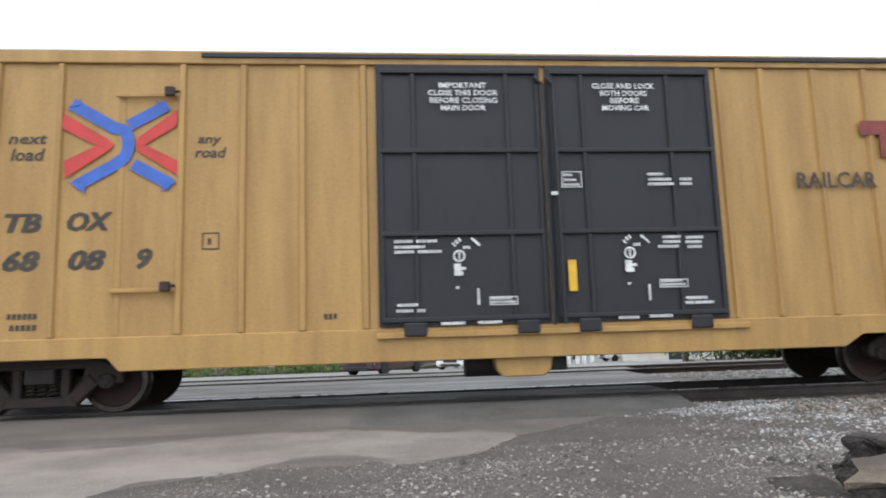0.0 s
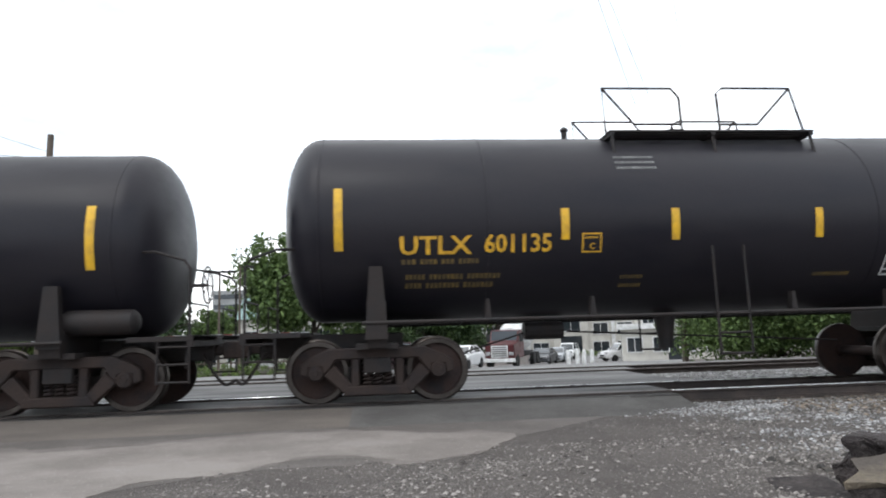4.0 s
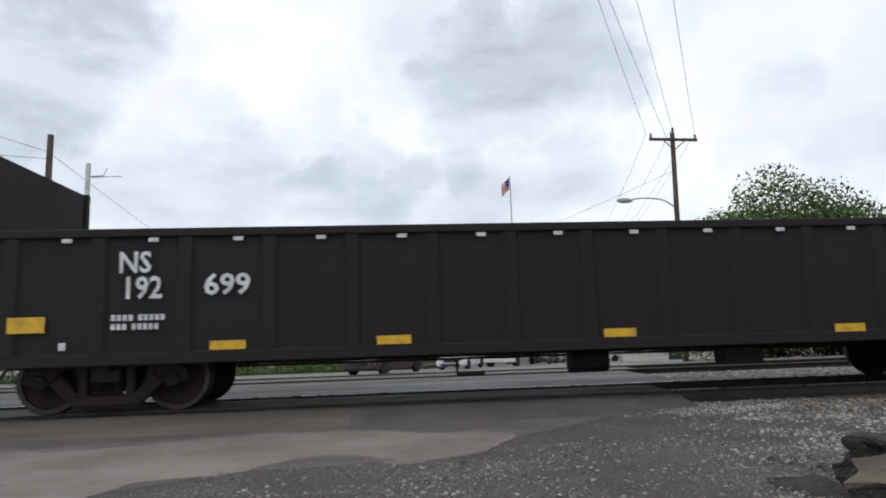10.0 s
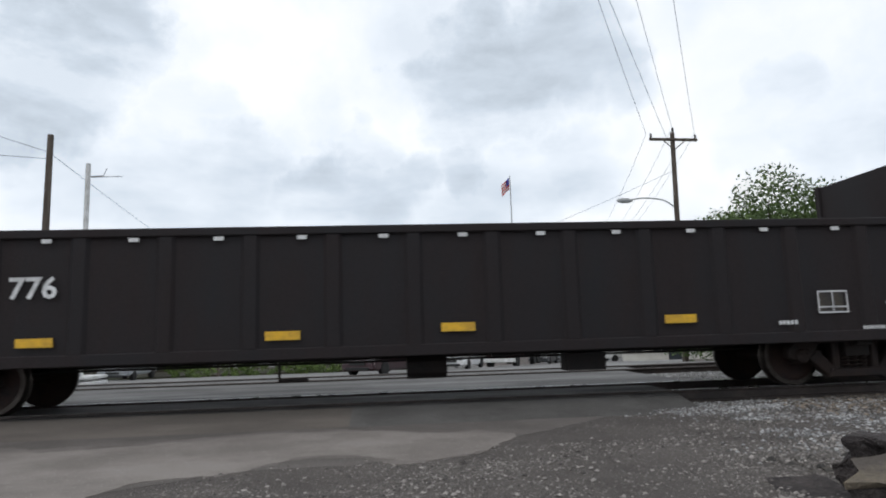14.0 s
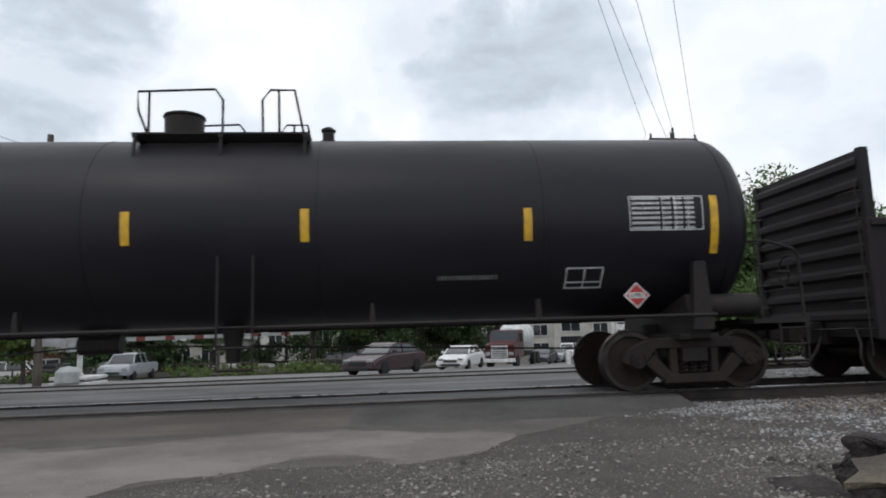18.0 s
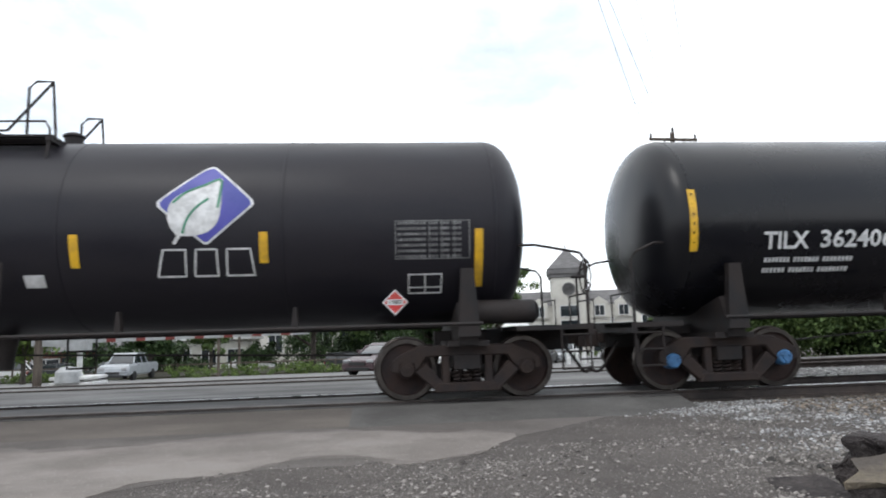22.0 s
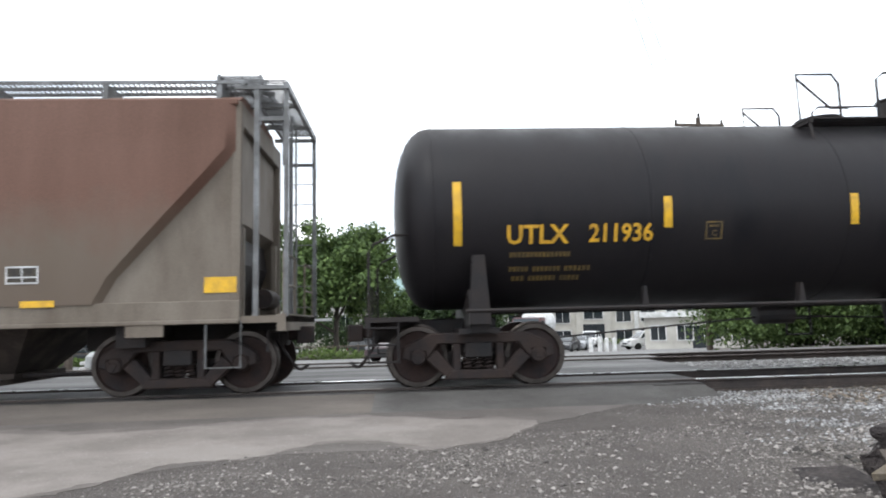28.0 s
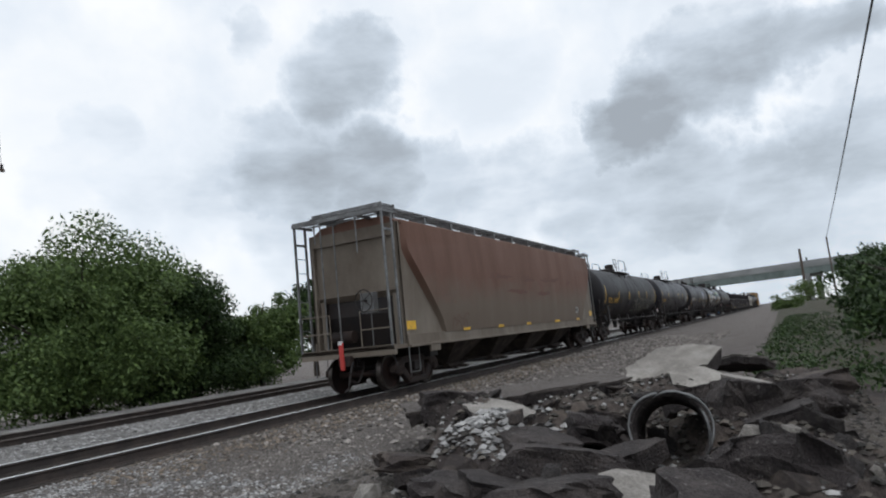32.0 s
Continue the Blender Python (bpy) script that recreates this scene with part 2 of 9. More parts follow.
V = 0.4
M = {
    "black": mat("black_tank_paint", (0.0100, 0.0098, 0.0150), 0.42, dark=(0.0165, 0.015, 0.0195), amount=0.7, scale=0.8, squash=(0.5, 1, 1.6), grain=0.14, bump=0.04, spec=0.25),
    "gloss": mat("gloss_black_paint", (0.006, 0.006, 0.009), 0.26, dark=(0.008, 0.008, 0.010), amount=0.4, scale=0.6, grain=0.06, bump=0.01, coat=0.05, spec=0.3),
    "sooty": mat("sooty_black_paint", (0.0075, 0.0075, 0.010), 0.5, dark=(0.0145, 0.0128, 0.0145), amount=0.8, scale=0.9, squash=(1.6, 1, 0.5), grain=0.12, bump=0.04, spec=0.22),
    "white": mat("weathered_white_paint", (0.57, 0.57, 0.52), 0.5, dark=(0.36, 0.33, 0.28), amount=0.55, scale=0.7, squash=(1.5, 1, 0.5), grain=0.08, bump=0.04, sharp=0.25),
    "rusty": mat("rusty_grey_jacket", (0.082, 0.076, 0.077), 0.7, dark=(0.105, 0.058, 0.040), amount=0.62, scale=0.9, squash=(1.6, 1, 0.45), grain=0.25, bump=0.1, sharp=0.16),
    "gondola": mat("grimy_gondola_paint", (0.0062, 0.0056, 0.0076), 0.75, dark=(0.0160, 0.0110, 0.0116), amount=0.6, scale=1.0, squash=(1.5, 1, 0.45), grain=0.3, bump=0.2, sharp=0.16, spec=0.38),
    "yellow_car": mat("dull_yellow_boxcar_paint", (0.435, 0.262, 0.082), 0.55, dark=(0.30, 0.172, 0.06), amount=0.5, scale=1.1, squash=(2.4, 2, 0.28), grain=0.14, bump=0.10, sharp=0.22),
    "door": mat("black_door_paint", (0.0080, 0.0090, 0.0135), 0.6, dark=(0.0150, 0.0155, 0.0190), amount=0.6, scale=2.2, squash=(1.5, 1, 0.5), grain=0.1, bump=0.04),
    "hopper_brown": mat("rust_brown_hopper_paint", (0.165, 0.079, 0.054), 0.75, dark=(0.112, 0.060, 0.043), amount=0.7, scale=0.8, squash=(1.7, 1, 0.30), grain=0.16, bump=0.1, sharp=0.34),
    "hopper_grey": mat("dusty_grey_hopper_paint", (0.200, 0.172, 0.140), 0.7, dark=(0.118, 0.095, 0.074), amount=0.65, scale=1.0, squash=(1.5, 1, 0.5), grain=0.14, bump=0.08, sharp=0.22),
    "galv": mat("galvanised_steel", (0.20, 0.205, 0.21), 0.5, metal=0.5, dark=(0.12, 0.12, 0.12), amount=0.5, scale=3, grain=0.15, bump=0.05),
    "truck": mat("dirty_cast_steel", (0.021, 0.018, 0.019), 0.65, dark=(0.036, 0.026, 0.023), amount=0.6, scale=3.0, grain=0.3, bump=0.25, spec=0.15),
    "wheel": mat("brown_wheel_steel", (0.018, 0.014, 0.015), 0.6, dark=(0.036, 0.022, 0.019), amount=0.55, scale=3.5, grain=0.25, bump=0.12, spec=0.18),
    "tread": mat("polished_wheel_steel", (0.08, 0.07, 0.064), 0.38, metal=0.9, amount=0.4, scale=5, grain=0.15, bump=0.03),
    "under": mat("dark_underframe_paint", (0.014, 0.0135, 0.015), 0.6, dark=(0.025, 0.020, 0.019), amount=0.6, scale=2.5, grain=0.25, bump=0.2, spec=0.25),
    "yellow": mat("yellow_reflector", (0.72, 0.42, 0.02), 0.4, dark=(0.5, 0.29, 0.03), amount=0.3, scale=6, grain=0.06, bump=0.0),
    "orange": mat("faded_orange_reflector", (0.52, 0.21, 0.03), 0.5, dark=(0.38, 0.2, 0.06), amount=0.5, scale=6, grain=0.08, bump=0.0),
    "ink_white": mat("white_lettering", (0.72, 0.72, 0.72), 0.5, dark=(0.5, 0.5, 0.5), amount=0.45, scale=7, grain=0.1, bump=0.0),
    "ink_faded": mat("faded_lettering", (0.26, 0.26, 0.26), 0.6, dark=(0.12, 0.12, 0.12), amount=0.6, scale=9, grain=0.2, bump=0.0),
    "ink_yellow": mat("yellow_lettering", (0.75, 0.42, 0.03), 0.5, dark=(0.5, 0.28, 0.03), amount=0.45, scale=7, grain=0.1, bump=0.0),
    "ink_dim": mat("dim_yellow_lettering", (0.20, 0.13, 0.03), 0.6, dark=(0.1, 0.07, 0.03), amount=0.6, scale=9, grain=0.2, bump=0.0),
    "ink_black": mat("black_lettering", (0.025, 0.022, 0.02), 0.6, dark=(0.06, 0.05, 0.035), amount=0.35, scale=7, grain=0.1, bump=0.0),
    "lever_rust": mat("rusty_lever", (0.055, 0.030, 0.022), 0.75, dark=(0.03, 0.02, 0.018), amount=0.6, scale=6, grain=0.2, bump=0.1),
    "dull_red": mat("dull_red_marking", (0.22, 0.035, 0.030), 0.6, dark=(0.15, 0.035, 0.03), amount=0.4, scale=5, grain=0.08, bump=0.0),
    "red": mat("red_marking", (0.55, 0.035, 0.035), 0.5, dark=(0.4, 0.04, 0.03), amount=0.4, scale=5, grain=0.08, bump=0.0),
    "blue": mat("blue_marking", (0.035, 0.12, 0.50), 0.5, dark=(0.04, 0.10, 0.38), amount=0.4, scale=5, grain=0.08, bump=0.0),
    "sky_blue": mat("bright_blue_marking", (0.03, 0.30, 0.70), 0.4, amount=0.2, grain=0.05, bump=0.0),
    "lime": mat("lime_marking", (0.30, 0.50, 0.04), 0.4, amount=0.2, grain=0.05, bump=0.0),
    "leaf_green": mat("dark_green_marking", (0.03, 0.22, 0.12), 0.45, amount=0.2, grain=0.05, bump=0.0),
    "violet": mat("violet_blue_marking", (0.07, 0.07, 0.34), 0.45, dark=(0.05, 0.06, 0.28), amount=0.3, grain=0.05, bump=0.0),
    "cap_blue": mat("blue_bearing_cap", (0.05, 0.16, 0.34), 0.5, amount=0.4, scale=8, grain=0.1, bump=0.05),
    "rail": mat("brown_rail_side", (0.045, 0.032, 0.027), 0.75, dark=(0.03, 0.024, 0.022), amount=0.5, scale=3, grain=0.25, bump=0.2),
    "railhead": mat("shiny_rail_head", (0.80, 0.80, 0.81), 0.3, metal=0.9, amount=0.2, scale=4, grain=0.08, bump=0.02),
    "railhead_dull": mat("dull_rail_head", (0.16, 0.145, 0.135), 0.5, metal=0.35, dark=(0.09, 0.075, 0.068), amount=0.5, scale=4, grain=0.2, bump=0.05),
    "tie": mat("creosoted_tie", (0.055, 0.042, 0.034), 0.9, dark=(0.03, 0.025, 0.022), amount=0.5, scale=3, squash=(4, 0.6, 1), grain=0.3, bump=0.4),
}


# ---- mesh helpers ----
def quad_box(bm, x0, x1, y0, y1, z0, z1):
    v = [bm.verts.new((x, y, z)) for x in (x0, x1) for y in (y0, y1) for z in (z0, z1)]
    for f in ((0, 1, 3, 2), (4, 6, 7, 5), (0, 4, 5, 1), (2, 3, 7, 6), (0, 2, 6, 4), (1, 5, 7, 3)):
        bm.faces.new([v[i] for i in f])


def prism(bm, pts, lo, hi, plane="xz"):
    """An outline pulled out along the third axis."""
    def at(p, d):
        a, b = p
        return {"xz": (a, d, b), "xy": (a, b, d), "yz": (d, a, b)}[plane]
    a = [bm.verts.new(at(p, lo)) for p in pts]
    b = [bm.verts.new(at(p, hi)) for p in pts]
    bm.faces.new(a)
    bm.faces.new(b[::-1])
    for i in range(len(pts)):
        j = (i + 1) % len(pts)
        bm.faces.new((a[j], a[i], b[i], b[j]))


def ring_axes(way):
    way = way.normalized()
    side = way.cross(Vector((0, 0, 1)) if abs(way.z) < 0.9 else Vector((1, 0, 0))).normalized()
    return side, way.cross(side).normalized()


def tube(bm, pts, r, seg=6, r_end=None):
    """A round bar along a line of points."""
    pts = [Vector(p) for p in pts]
    rings = []
    for i, p in enumerate(pts):
        way = (pts[min(i + 1, len(pts) - 1)] - pts[max(i - 1, 0)])
        a, b = ring_axes(way)
        rr = r if r_end is None else r + (r_end - r) * i / (len(pts) - 1)
        rings.append([bm.verts.new(p + (a * math.cos(k * math.tau / seg) + b * math.sin(k * math.tau / seg)) * rr) for k in range(seg)])
    for p, q in zip(rings, rings[1:]):
        for k in range(seg):
            bm.faces.new((p[k], p[(k + 1) % seg], q[(k + 1) % seg], q[k]))
    bm.faces.new(rings[0][::-1])
    bm.faces.new(rings[-1])


def lathe(bm, profile, seg=24, axis="x", at=(0, 0, 0), cap=True):
    """A profile of (along, radius) turned round an axis; ends of radius 0 close it."""
    o = Vector(at)
    rings = []
    for d, r in profile:
        ring = []
        for k in range(seg if r > 1e-5 else 1):
            c, s = math.cos(k * math.tau / seg) * r, math.sin(k * math.tau / seg) * r
            ring.append(bm.verts.new(o + Vector({"x": (d, c, s), "y": (c, d, s), "z": (c, s, d)}[axis])))
        rings.append(ring)
    for p, q in zip(rings, rings[1:]):
        for k in range(seg):
            f = [p[k % len(p)], p[(k + 1) % len(p)], q[(k + 1) % len(q)], q[k % len(q)]]
            f = list(dict.fromkeys(f))
            if len(f) > 2:
                bm.faces.new(f)
    for ring in (rings[0], rings[-1]):
        if cap and len(ring) > 2:
            bm.faces.new(ring)


def bevel(bm, w=0.01, seg=1):
    bmesh.ops.recalc_face_normals(bm, faces=bm.faces)
    bmesh.ops.bevel(bm, geom=[e for e in bm.edges if len(e.link_faces) == 2 and e.calc_face_angle(0) > 0.6], offset=w, segments=seg, affect="EDGES", clamp_overlap=True)


def finish(bm, name, material, smooth=False):
    bmesh.ops.recalc_face_normals(bm, faces=bm.faces)
    me = bpy.data.meshes.new(name)
    if smooth:
        for f in bm.faces:
            f.smooth = True
        for e in bm.edges:
            if len(e.link_faces) == 2 and e.calc_face_angle(0) > 0.7:
                e.smooth = False
    bm.to_mesh(me)
    bm.free()
    for one in material if isinstance(material, (list, tuple)) else [material]:
        me.materials.append(one)
    return me


def part(name, bm, material, parent=None, label="", smooth=False):
    """One mesh object under a thing or a part."""
    ob = new(name, finish(bm, name, material, smooth) if isinstance(bm, bmesh.types.BMesh) else bm)
    ob.parent = parent
    if label:
        tagged(ob, label)
    return ob


def shared(name, me, parent, m):
    ob = new(name, me)
    ob.parent = parent
    ob.matrix_basis = m
    return ob


def thing(name, label, category, group="", m=None):
    ob = new(name)
    ob.empty_display_size = 0.3
    if m is not None:
        ob.matrix_basis = m
    return tagged(ob, label, category, group)


LETTERS = {}


def letters(body, size, shear=0.0, spacing=1.0):
    """Flat triangles of a line of writing, left end at 0, base line at 0."""
    key = (body, size, shear, spacing)
    if key not in LETTERS:
        cu = bpy.data.curves.new("writing", "FONT")
        cu.body, cu.size, cu.shear, cu.space_character, cu.resolution_u = body, size, shear, spacing, 2
        cu.offset = size * 0.022
        ob = bpy.data.objects.new("writing", cu)
        scene.collection.objects.link(ob)
        me = bpy.data.meshes.new_from_object(ob.evaluated_get(bpy.context.evaluated_depsgraph_get()))
        LETTERS[key] = ([(v.co.x, v.co.y) for v in me.vertices], [tuple(p.vertices) for p in me.polygons])
        bpy.data.objects.remove(ob)
        bpy.data.curves.remove(cu)
        bpy.data.meshes.remove(me)
    return LETTERS[key]


def skin(bm, pts, faces, place):
    v = [bm.verts.new(place(a, b)) for a, b in pts]
    for f in faces:
        try:
            bm.faces.new([v[i] for i in f])
        except ValueError:
            pass


def on_tank(r, axis_z, out=0.006):
    def place(x, z):
        d = z - axis_z
        return (x, -math.sqrt(max((r + out) ** 2 - d * d, 0.01)), z)
    return place


def on_side(y, out=0.006):
    return lambda x, z: (x, y - out, z)


def patch(bm, place, x0, x1, z0, z1, nx=1, nz=4):
    g = [[bm.verts.new(place(x0 + (x1 - x0) * i / nx, z0 + (z1 - z0) * j / nz)) for i in range(nx + 1)] for j in range(nz + 1)]
    for j in range(nz):
        for i in range(nx):
            bm.faces.new((g[j][i], g[j][i + 1], g[j + 1][i + 1], g[j + 1][i]))


def frame_patch(bm, place, x0, x1, z0, z1, w=0.02):
    patch(bm, place, x0, x1, z0, z0 + w, 2, 1)
    patch(bm, place, x0, x1, z1 - w, z1, 2, 1)
    patch(bm, place, x0, x0 + w, z0 + w, z1 - w, 1, 4)
    patch(bm, place, x1 - w, x1, z0 + w, z1 - w, 1, 4)


def bars(bm, place, x, z, widths, h, gap=0.05):
    """Writing too small to read: short bars in a row."""
    for w in widths:
        n = max(1, int(w / (h * 0.85)))
        for k in range(n):
            patch(bm, place, x + k * w / n, x + (k + 0.72) * w / n, z, z + h, 1, 1)
        x += w + gap


def write(bm, place, body, x, z, size, width=None, shear=0.0, spacing=1.0):
    pts, faces = letters(body, size, shear, spacing)
    k = 1.0
    if width:
        k = width / max(p[0] for p in pts)
    skin(bm, pts, faces, lambda a, b: place(x + a * k, z + b))


def stroke(bm, place, pts, w):
    """A painted line through points, flat on a surface."""
    pts = [Vector(p) for p in pts]
    left, right = [], []
    for i, p in enumerate(pts):
        way = (pts[min(i + 1, len(pts) - 1)] - pts[max(i - 1, 0)])
        way = way.normalized() if way.length > 1e-6 else Vector((1, 0))
        off = Vector((-way.y, way.x)) * w / 2
        left.append(bm.verts.new(place(*(p + off))))
        right.append(bm.verts.new(place(*(p - off))))
    for i in range(len(pts) - 1):
        bm.faces.new((left[i], left[i + 1], right[i + 1], right[i]))


def smooth_line(pts, n=6):
    """Points on a rounded line through the given ones."""
    out = []
    for i in range(len(pts) - 1):
        p0, p1, p2, p3 = (Vector(pts[max(0, min(len(pts) - 1, j))]) for j in (i - 1, i, i + 1, i + 2))
        for k in range(n):
            t = k / n
            out.append(0.5 * (2 * p1 + (p2 - p0) * t + (2 * p0 - 5 * p1 + 4 * p2 - p3) * t * t + (3 * p1 - p0 - 3 * p2 + p3) * t ** 3))
    return out + [Vector(pts[-1])]


# ---- the train: running gear ----
def ground_speed(t):
    """How far the train has gone at t seconds."""
    return 8.402 * t + 0.0027 * (t - 13) ** 2


WHEEL = 0.457
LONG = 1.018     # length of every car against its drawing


def wheelset_mesh():
    bm = bmesh.new()
    for s in (-1, 1):
        rim = [(0.66, 0.0), (0.66, 0.10), (0.70, 0.12), (0.69, 0.34), (0.675, 0.40), (0.675, 0.483), (0.695, 0.488), (0.71, 0.464), (0.80, WHEEL), (0.812, 0.450),
               (0.812, 0.385), (0.775, 0.365), (0.765, 0.20), (0.80, 0.13), (0.83, 0.12), (0.83, 0.085), (1.0, 0.08), (1.0, 0.0)]
        lathe(bm, [(s * d, r) for d, r in rim], 32, "y")
    lathe(bm, [(-0.66, 0.085), (0.66, 0.085)], 12, "y")
    me = finish(bm, "wheelset", [M["wheel"], M["tread"]], True)
    for p in me.polygons:
        r = math.hypot(p.center.x, p.center.z)
        if r > 0.452 or (0.386 < r and abs(p.center.y) > 0.811):
            p.material_index = 1
    return me


def side_frame_mesh():
    bm = bmesh.new()
    y0, y1 = -1.09, -0.92
    prism(bm, [(-1.12, 0.44), (-1.10, 0.60), (-0.98, 0.68), (-0.70, 0.80), (0.70, 0.80), (0.98, 0.68), (1.10, 0.60), (1.12, 0.44),
               (1.00, 0.40), (0.99, 0.54), (0.79, 0.54), (0.78, 0.42), (0.68, 0.52), (0.60, 0.64), (-0.60, 0.64), (-0.68, 0.52), (-0.78, 0.42), (-0.79, 0.54), (-0.99, 0.54), (-1.00, 0.40)], y0, y1)
    for s in (-1, 1):
        prism(bm, [(s * 0.78, 0.42), (s * 0.62, 0.56), (s * 0.30, 0.20), (s * 0.46, 0.13)], y0 + 0.01, y1 - 0.01)
        prism(bm, [(s * 0.38, 0.22), (s * 0.26, 0.22), (s * 0.26, 0.66), (s * 0.38, 0.66)], y0 + 0.015, y1 - 0.015)
    prism(bm, [(-0.50, 0.12), (0.50, 0.12), (0.42, 0.26), (-0.42, 0.26)], y0 - 0.02, y1 + 0.02)
    bevel(bm, 0.018)
    return finish(bm, "side_frame", M["truck"])


def spring_mesh():
    bm = bmesh.new()
    n = 40
    tube(bm, [(0.06 * math.cos(k * math.tau / 8), 0.06 * math.sin(k * math.tau / 8), 0.26 + 0.28 * k / n) for k in range(n + 1)], 0.017, 5)
    return finish(bm, "spring", M["truck"], True)


def cap_mesh(material):
    bm = bmesh.new()
    lathe(bm, [(-1.13, 0.0), (-1.13, 0.045), (-1.12, 0.05), (-1.12, 0.095), (-1.10, 0.115), (-1.0, 0.125), (-0.92, 0.125)], 16, "y", (0, 0, WHEEL))
    for k in range(3):
        a = k * math.tau / 3 + 0.5
        lathe(bm, [(-1.145, 0.0), (-1.145, 0.018), (-1.115, 0.018)], 6, "y", (0.07 * math.cos(a), 0, WHEEL + 0.07 * math.sin(a)))
    return finish(bm, "bearing", material, True)


def bolster_mesh():
    bm = bmesh.new()
    quad_box(bm, -0.20, 0.20, -1.12, 1.12, 0.44, 0.66)
    quad_box(bm, -0.26, 0.26, -0.35, 0.35, 0.60, 0.76)
    for s in (-1, 1):
        quad_box(bm, s * 0.42 - 0.05, s * 0.42 + 0.05, -0.72, 0.72, 0.34, 0.44)
        quad_box(bm, s * 0.40 - 0.09, s * 0.40 + 0.06, -0.80, -0.66, 0.30, 0.52)
        quad_box(bm, s * 0.40 - 0.09, s * 0.40 + 0.06, 0.66, 0.80, 0.30, 0.52)
        tube(bm, [(s * 0.42, 0.05, 0.40), (s * 0.12, 0.1, 0.62)], 0.025)
    bevel(bm, 0.012)
    return finish(bm, "truck", M["under"])


GEAR = {"wheelset": wheelset_mesh(), "frame": side_frame_mesh(), "spring": spring_mesh(), "cap": cap_mesh(M["truck"]), "cap_blue": cap_mesh(M["cap_blue"]),
        "bolster": bolster_mesh()}
AXLES = []      # every wheelset, to be turned
CARS = []       # every car with its place in the train


def truck(car, x, cap="cap"):
    base = shared("truck", GEAR["bolster"], car, pose(x, 0, 0))
    for turn in (0, 180):
        shared("side_frame", GEAR["frame"], base, pose(0, 0, 0, 0, 0, turn))
        for sx in (-0.15, 0.0, 0.15):
            shared("spring", GEAR["spring"], base, pose(0, 0, 0, 0, 0, turn) @ pose(sx, -1.0, 0))
        for ax in (-0.889, 0.889):
            shared("bearing", GEAR[cap], base, pose(0, 0, 0, 0, 0, turn) @ pose(ax, 0, 0))
    for ax in (-0.889, 0.889):
        AXLES.append((shared("wheelset", GEAR["wheelset"], base, pose(ax, 0, WHEEL)), ax))
    return base


def draft_gear(car, half, inner, material, z=0.86):
    """Stub sills, couplers, brake hoses at both ends. half: the coupler's face from the car's middle."""
    for s in (-1, 1):
        bm = bmesh.new()
        quad_box(bm, min(s * inner, s * (half - 0.32)), max(s * inner, s * (half - 0.32)), -0.17, 0.17, z - 0.2, z + 0.16)
        bevel(bm, 0.02)
        part("draft_sill", bm, material, car)
        bm = bmesh.new()
        quad_box(bm, *sorted((s * (half - 0.36), s * (half - 0.12))), -0.07, 0.07, z - 0.12, z + 0.05)
        prism(bm, [(s * (half - 0.18), -0.20), (s * (half + 0.05), -0.22), (s * (half + 0.10), -0.05), (s * (half - 0.02), 0.03), (s * (half + 0.04), 0.16), (s * (half - 0.12), 0.20)], z - 0.17, z + 0.10, "xy")
        bevel(bm, 0.02)
        part("coupler", bm, M["truck"], car)
        bm = bmesh.new()
        tube(bm, smooth_line([(s * (half - 0.45), -0.28, z - 0.1), (s * (half - 0.30), -0.34, z - 0.32), (s * (half - 0.12), -0.30, z - 0.56), (s * (half + 0.02), -0.2, z - 0.50)], 4), 0.026, 6)
        part("brake_hose", bm, M["under"], car)
        bm = bmesh.new()
        tube(bm, [(s * (half - 0.40), -0.15, z + 0.02), (s * (half - 0.40), -1.25, z + 0.04)], 0.018, 5)
        tube(bm, [(s * (half - 0.40), -1.25, z + 0.04), (s * (half - 0.38), -1.38, z - 0.25)], 0.018, 5)
        part("uncoupling_lever", bm, M["under"], car)


def hand_wheel(car, x, y, z, material):
    bm = bmesh.new()
    ring = [(x, y + 0.27 * math.cos(a), z + 0.27 * math.sin(a)) for a in (k * math.tau / 20 for k in range(21))]
    tube(bm, ring, 0.016, 5)
    for k in range(5):
        a = k * math.tau / 5
        tube(bm, [(x, y, z), (x, y + 0.27 * math.cos(a), z + 0.27 * math.sin(a))], 0.011, 4)
    tube(bm, [(x, y, z), (x - 0.22 * (1 if x > 0 else -1), y, z)], 0.03, 6)
    part("brake_wheel", bm, material, car)


def start_car(name, label, u, category="railway wagon"):
    car = thing(name, label, category, "cars of the passing train")
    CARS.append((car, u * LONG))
    return car


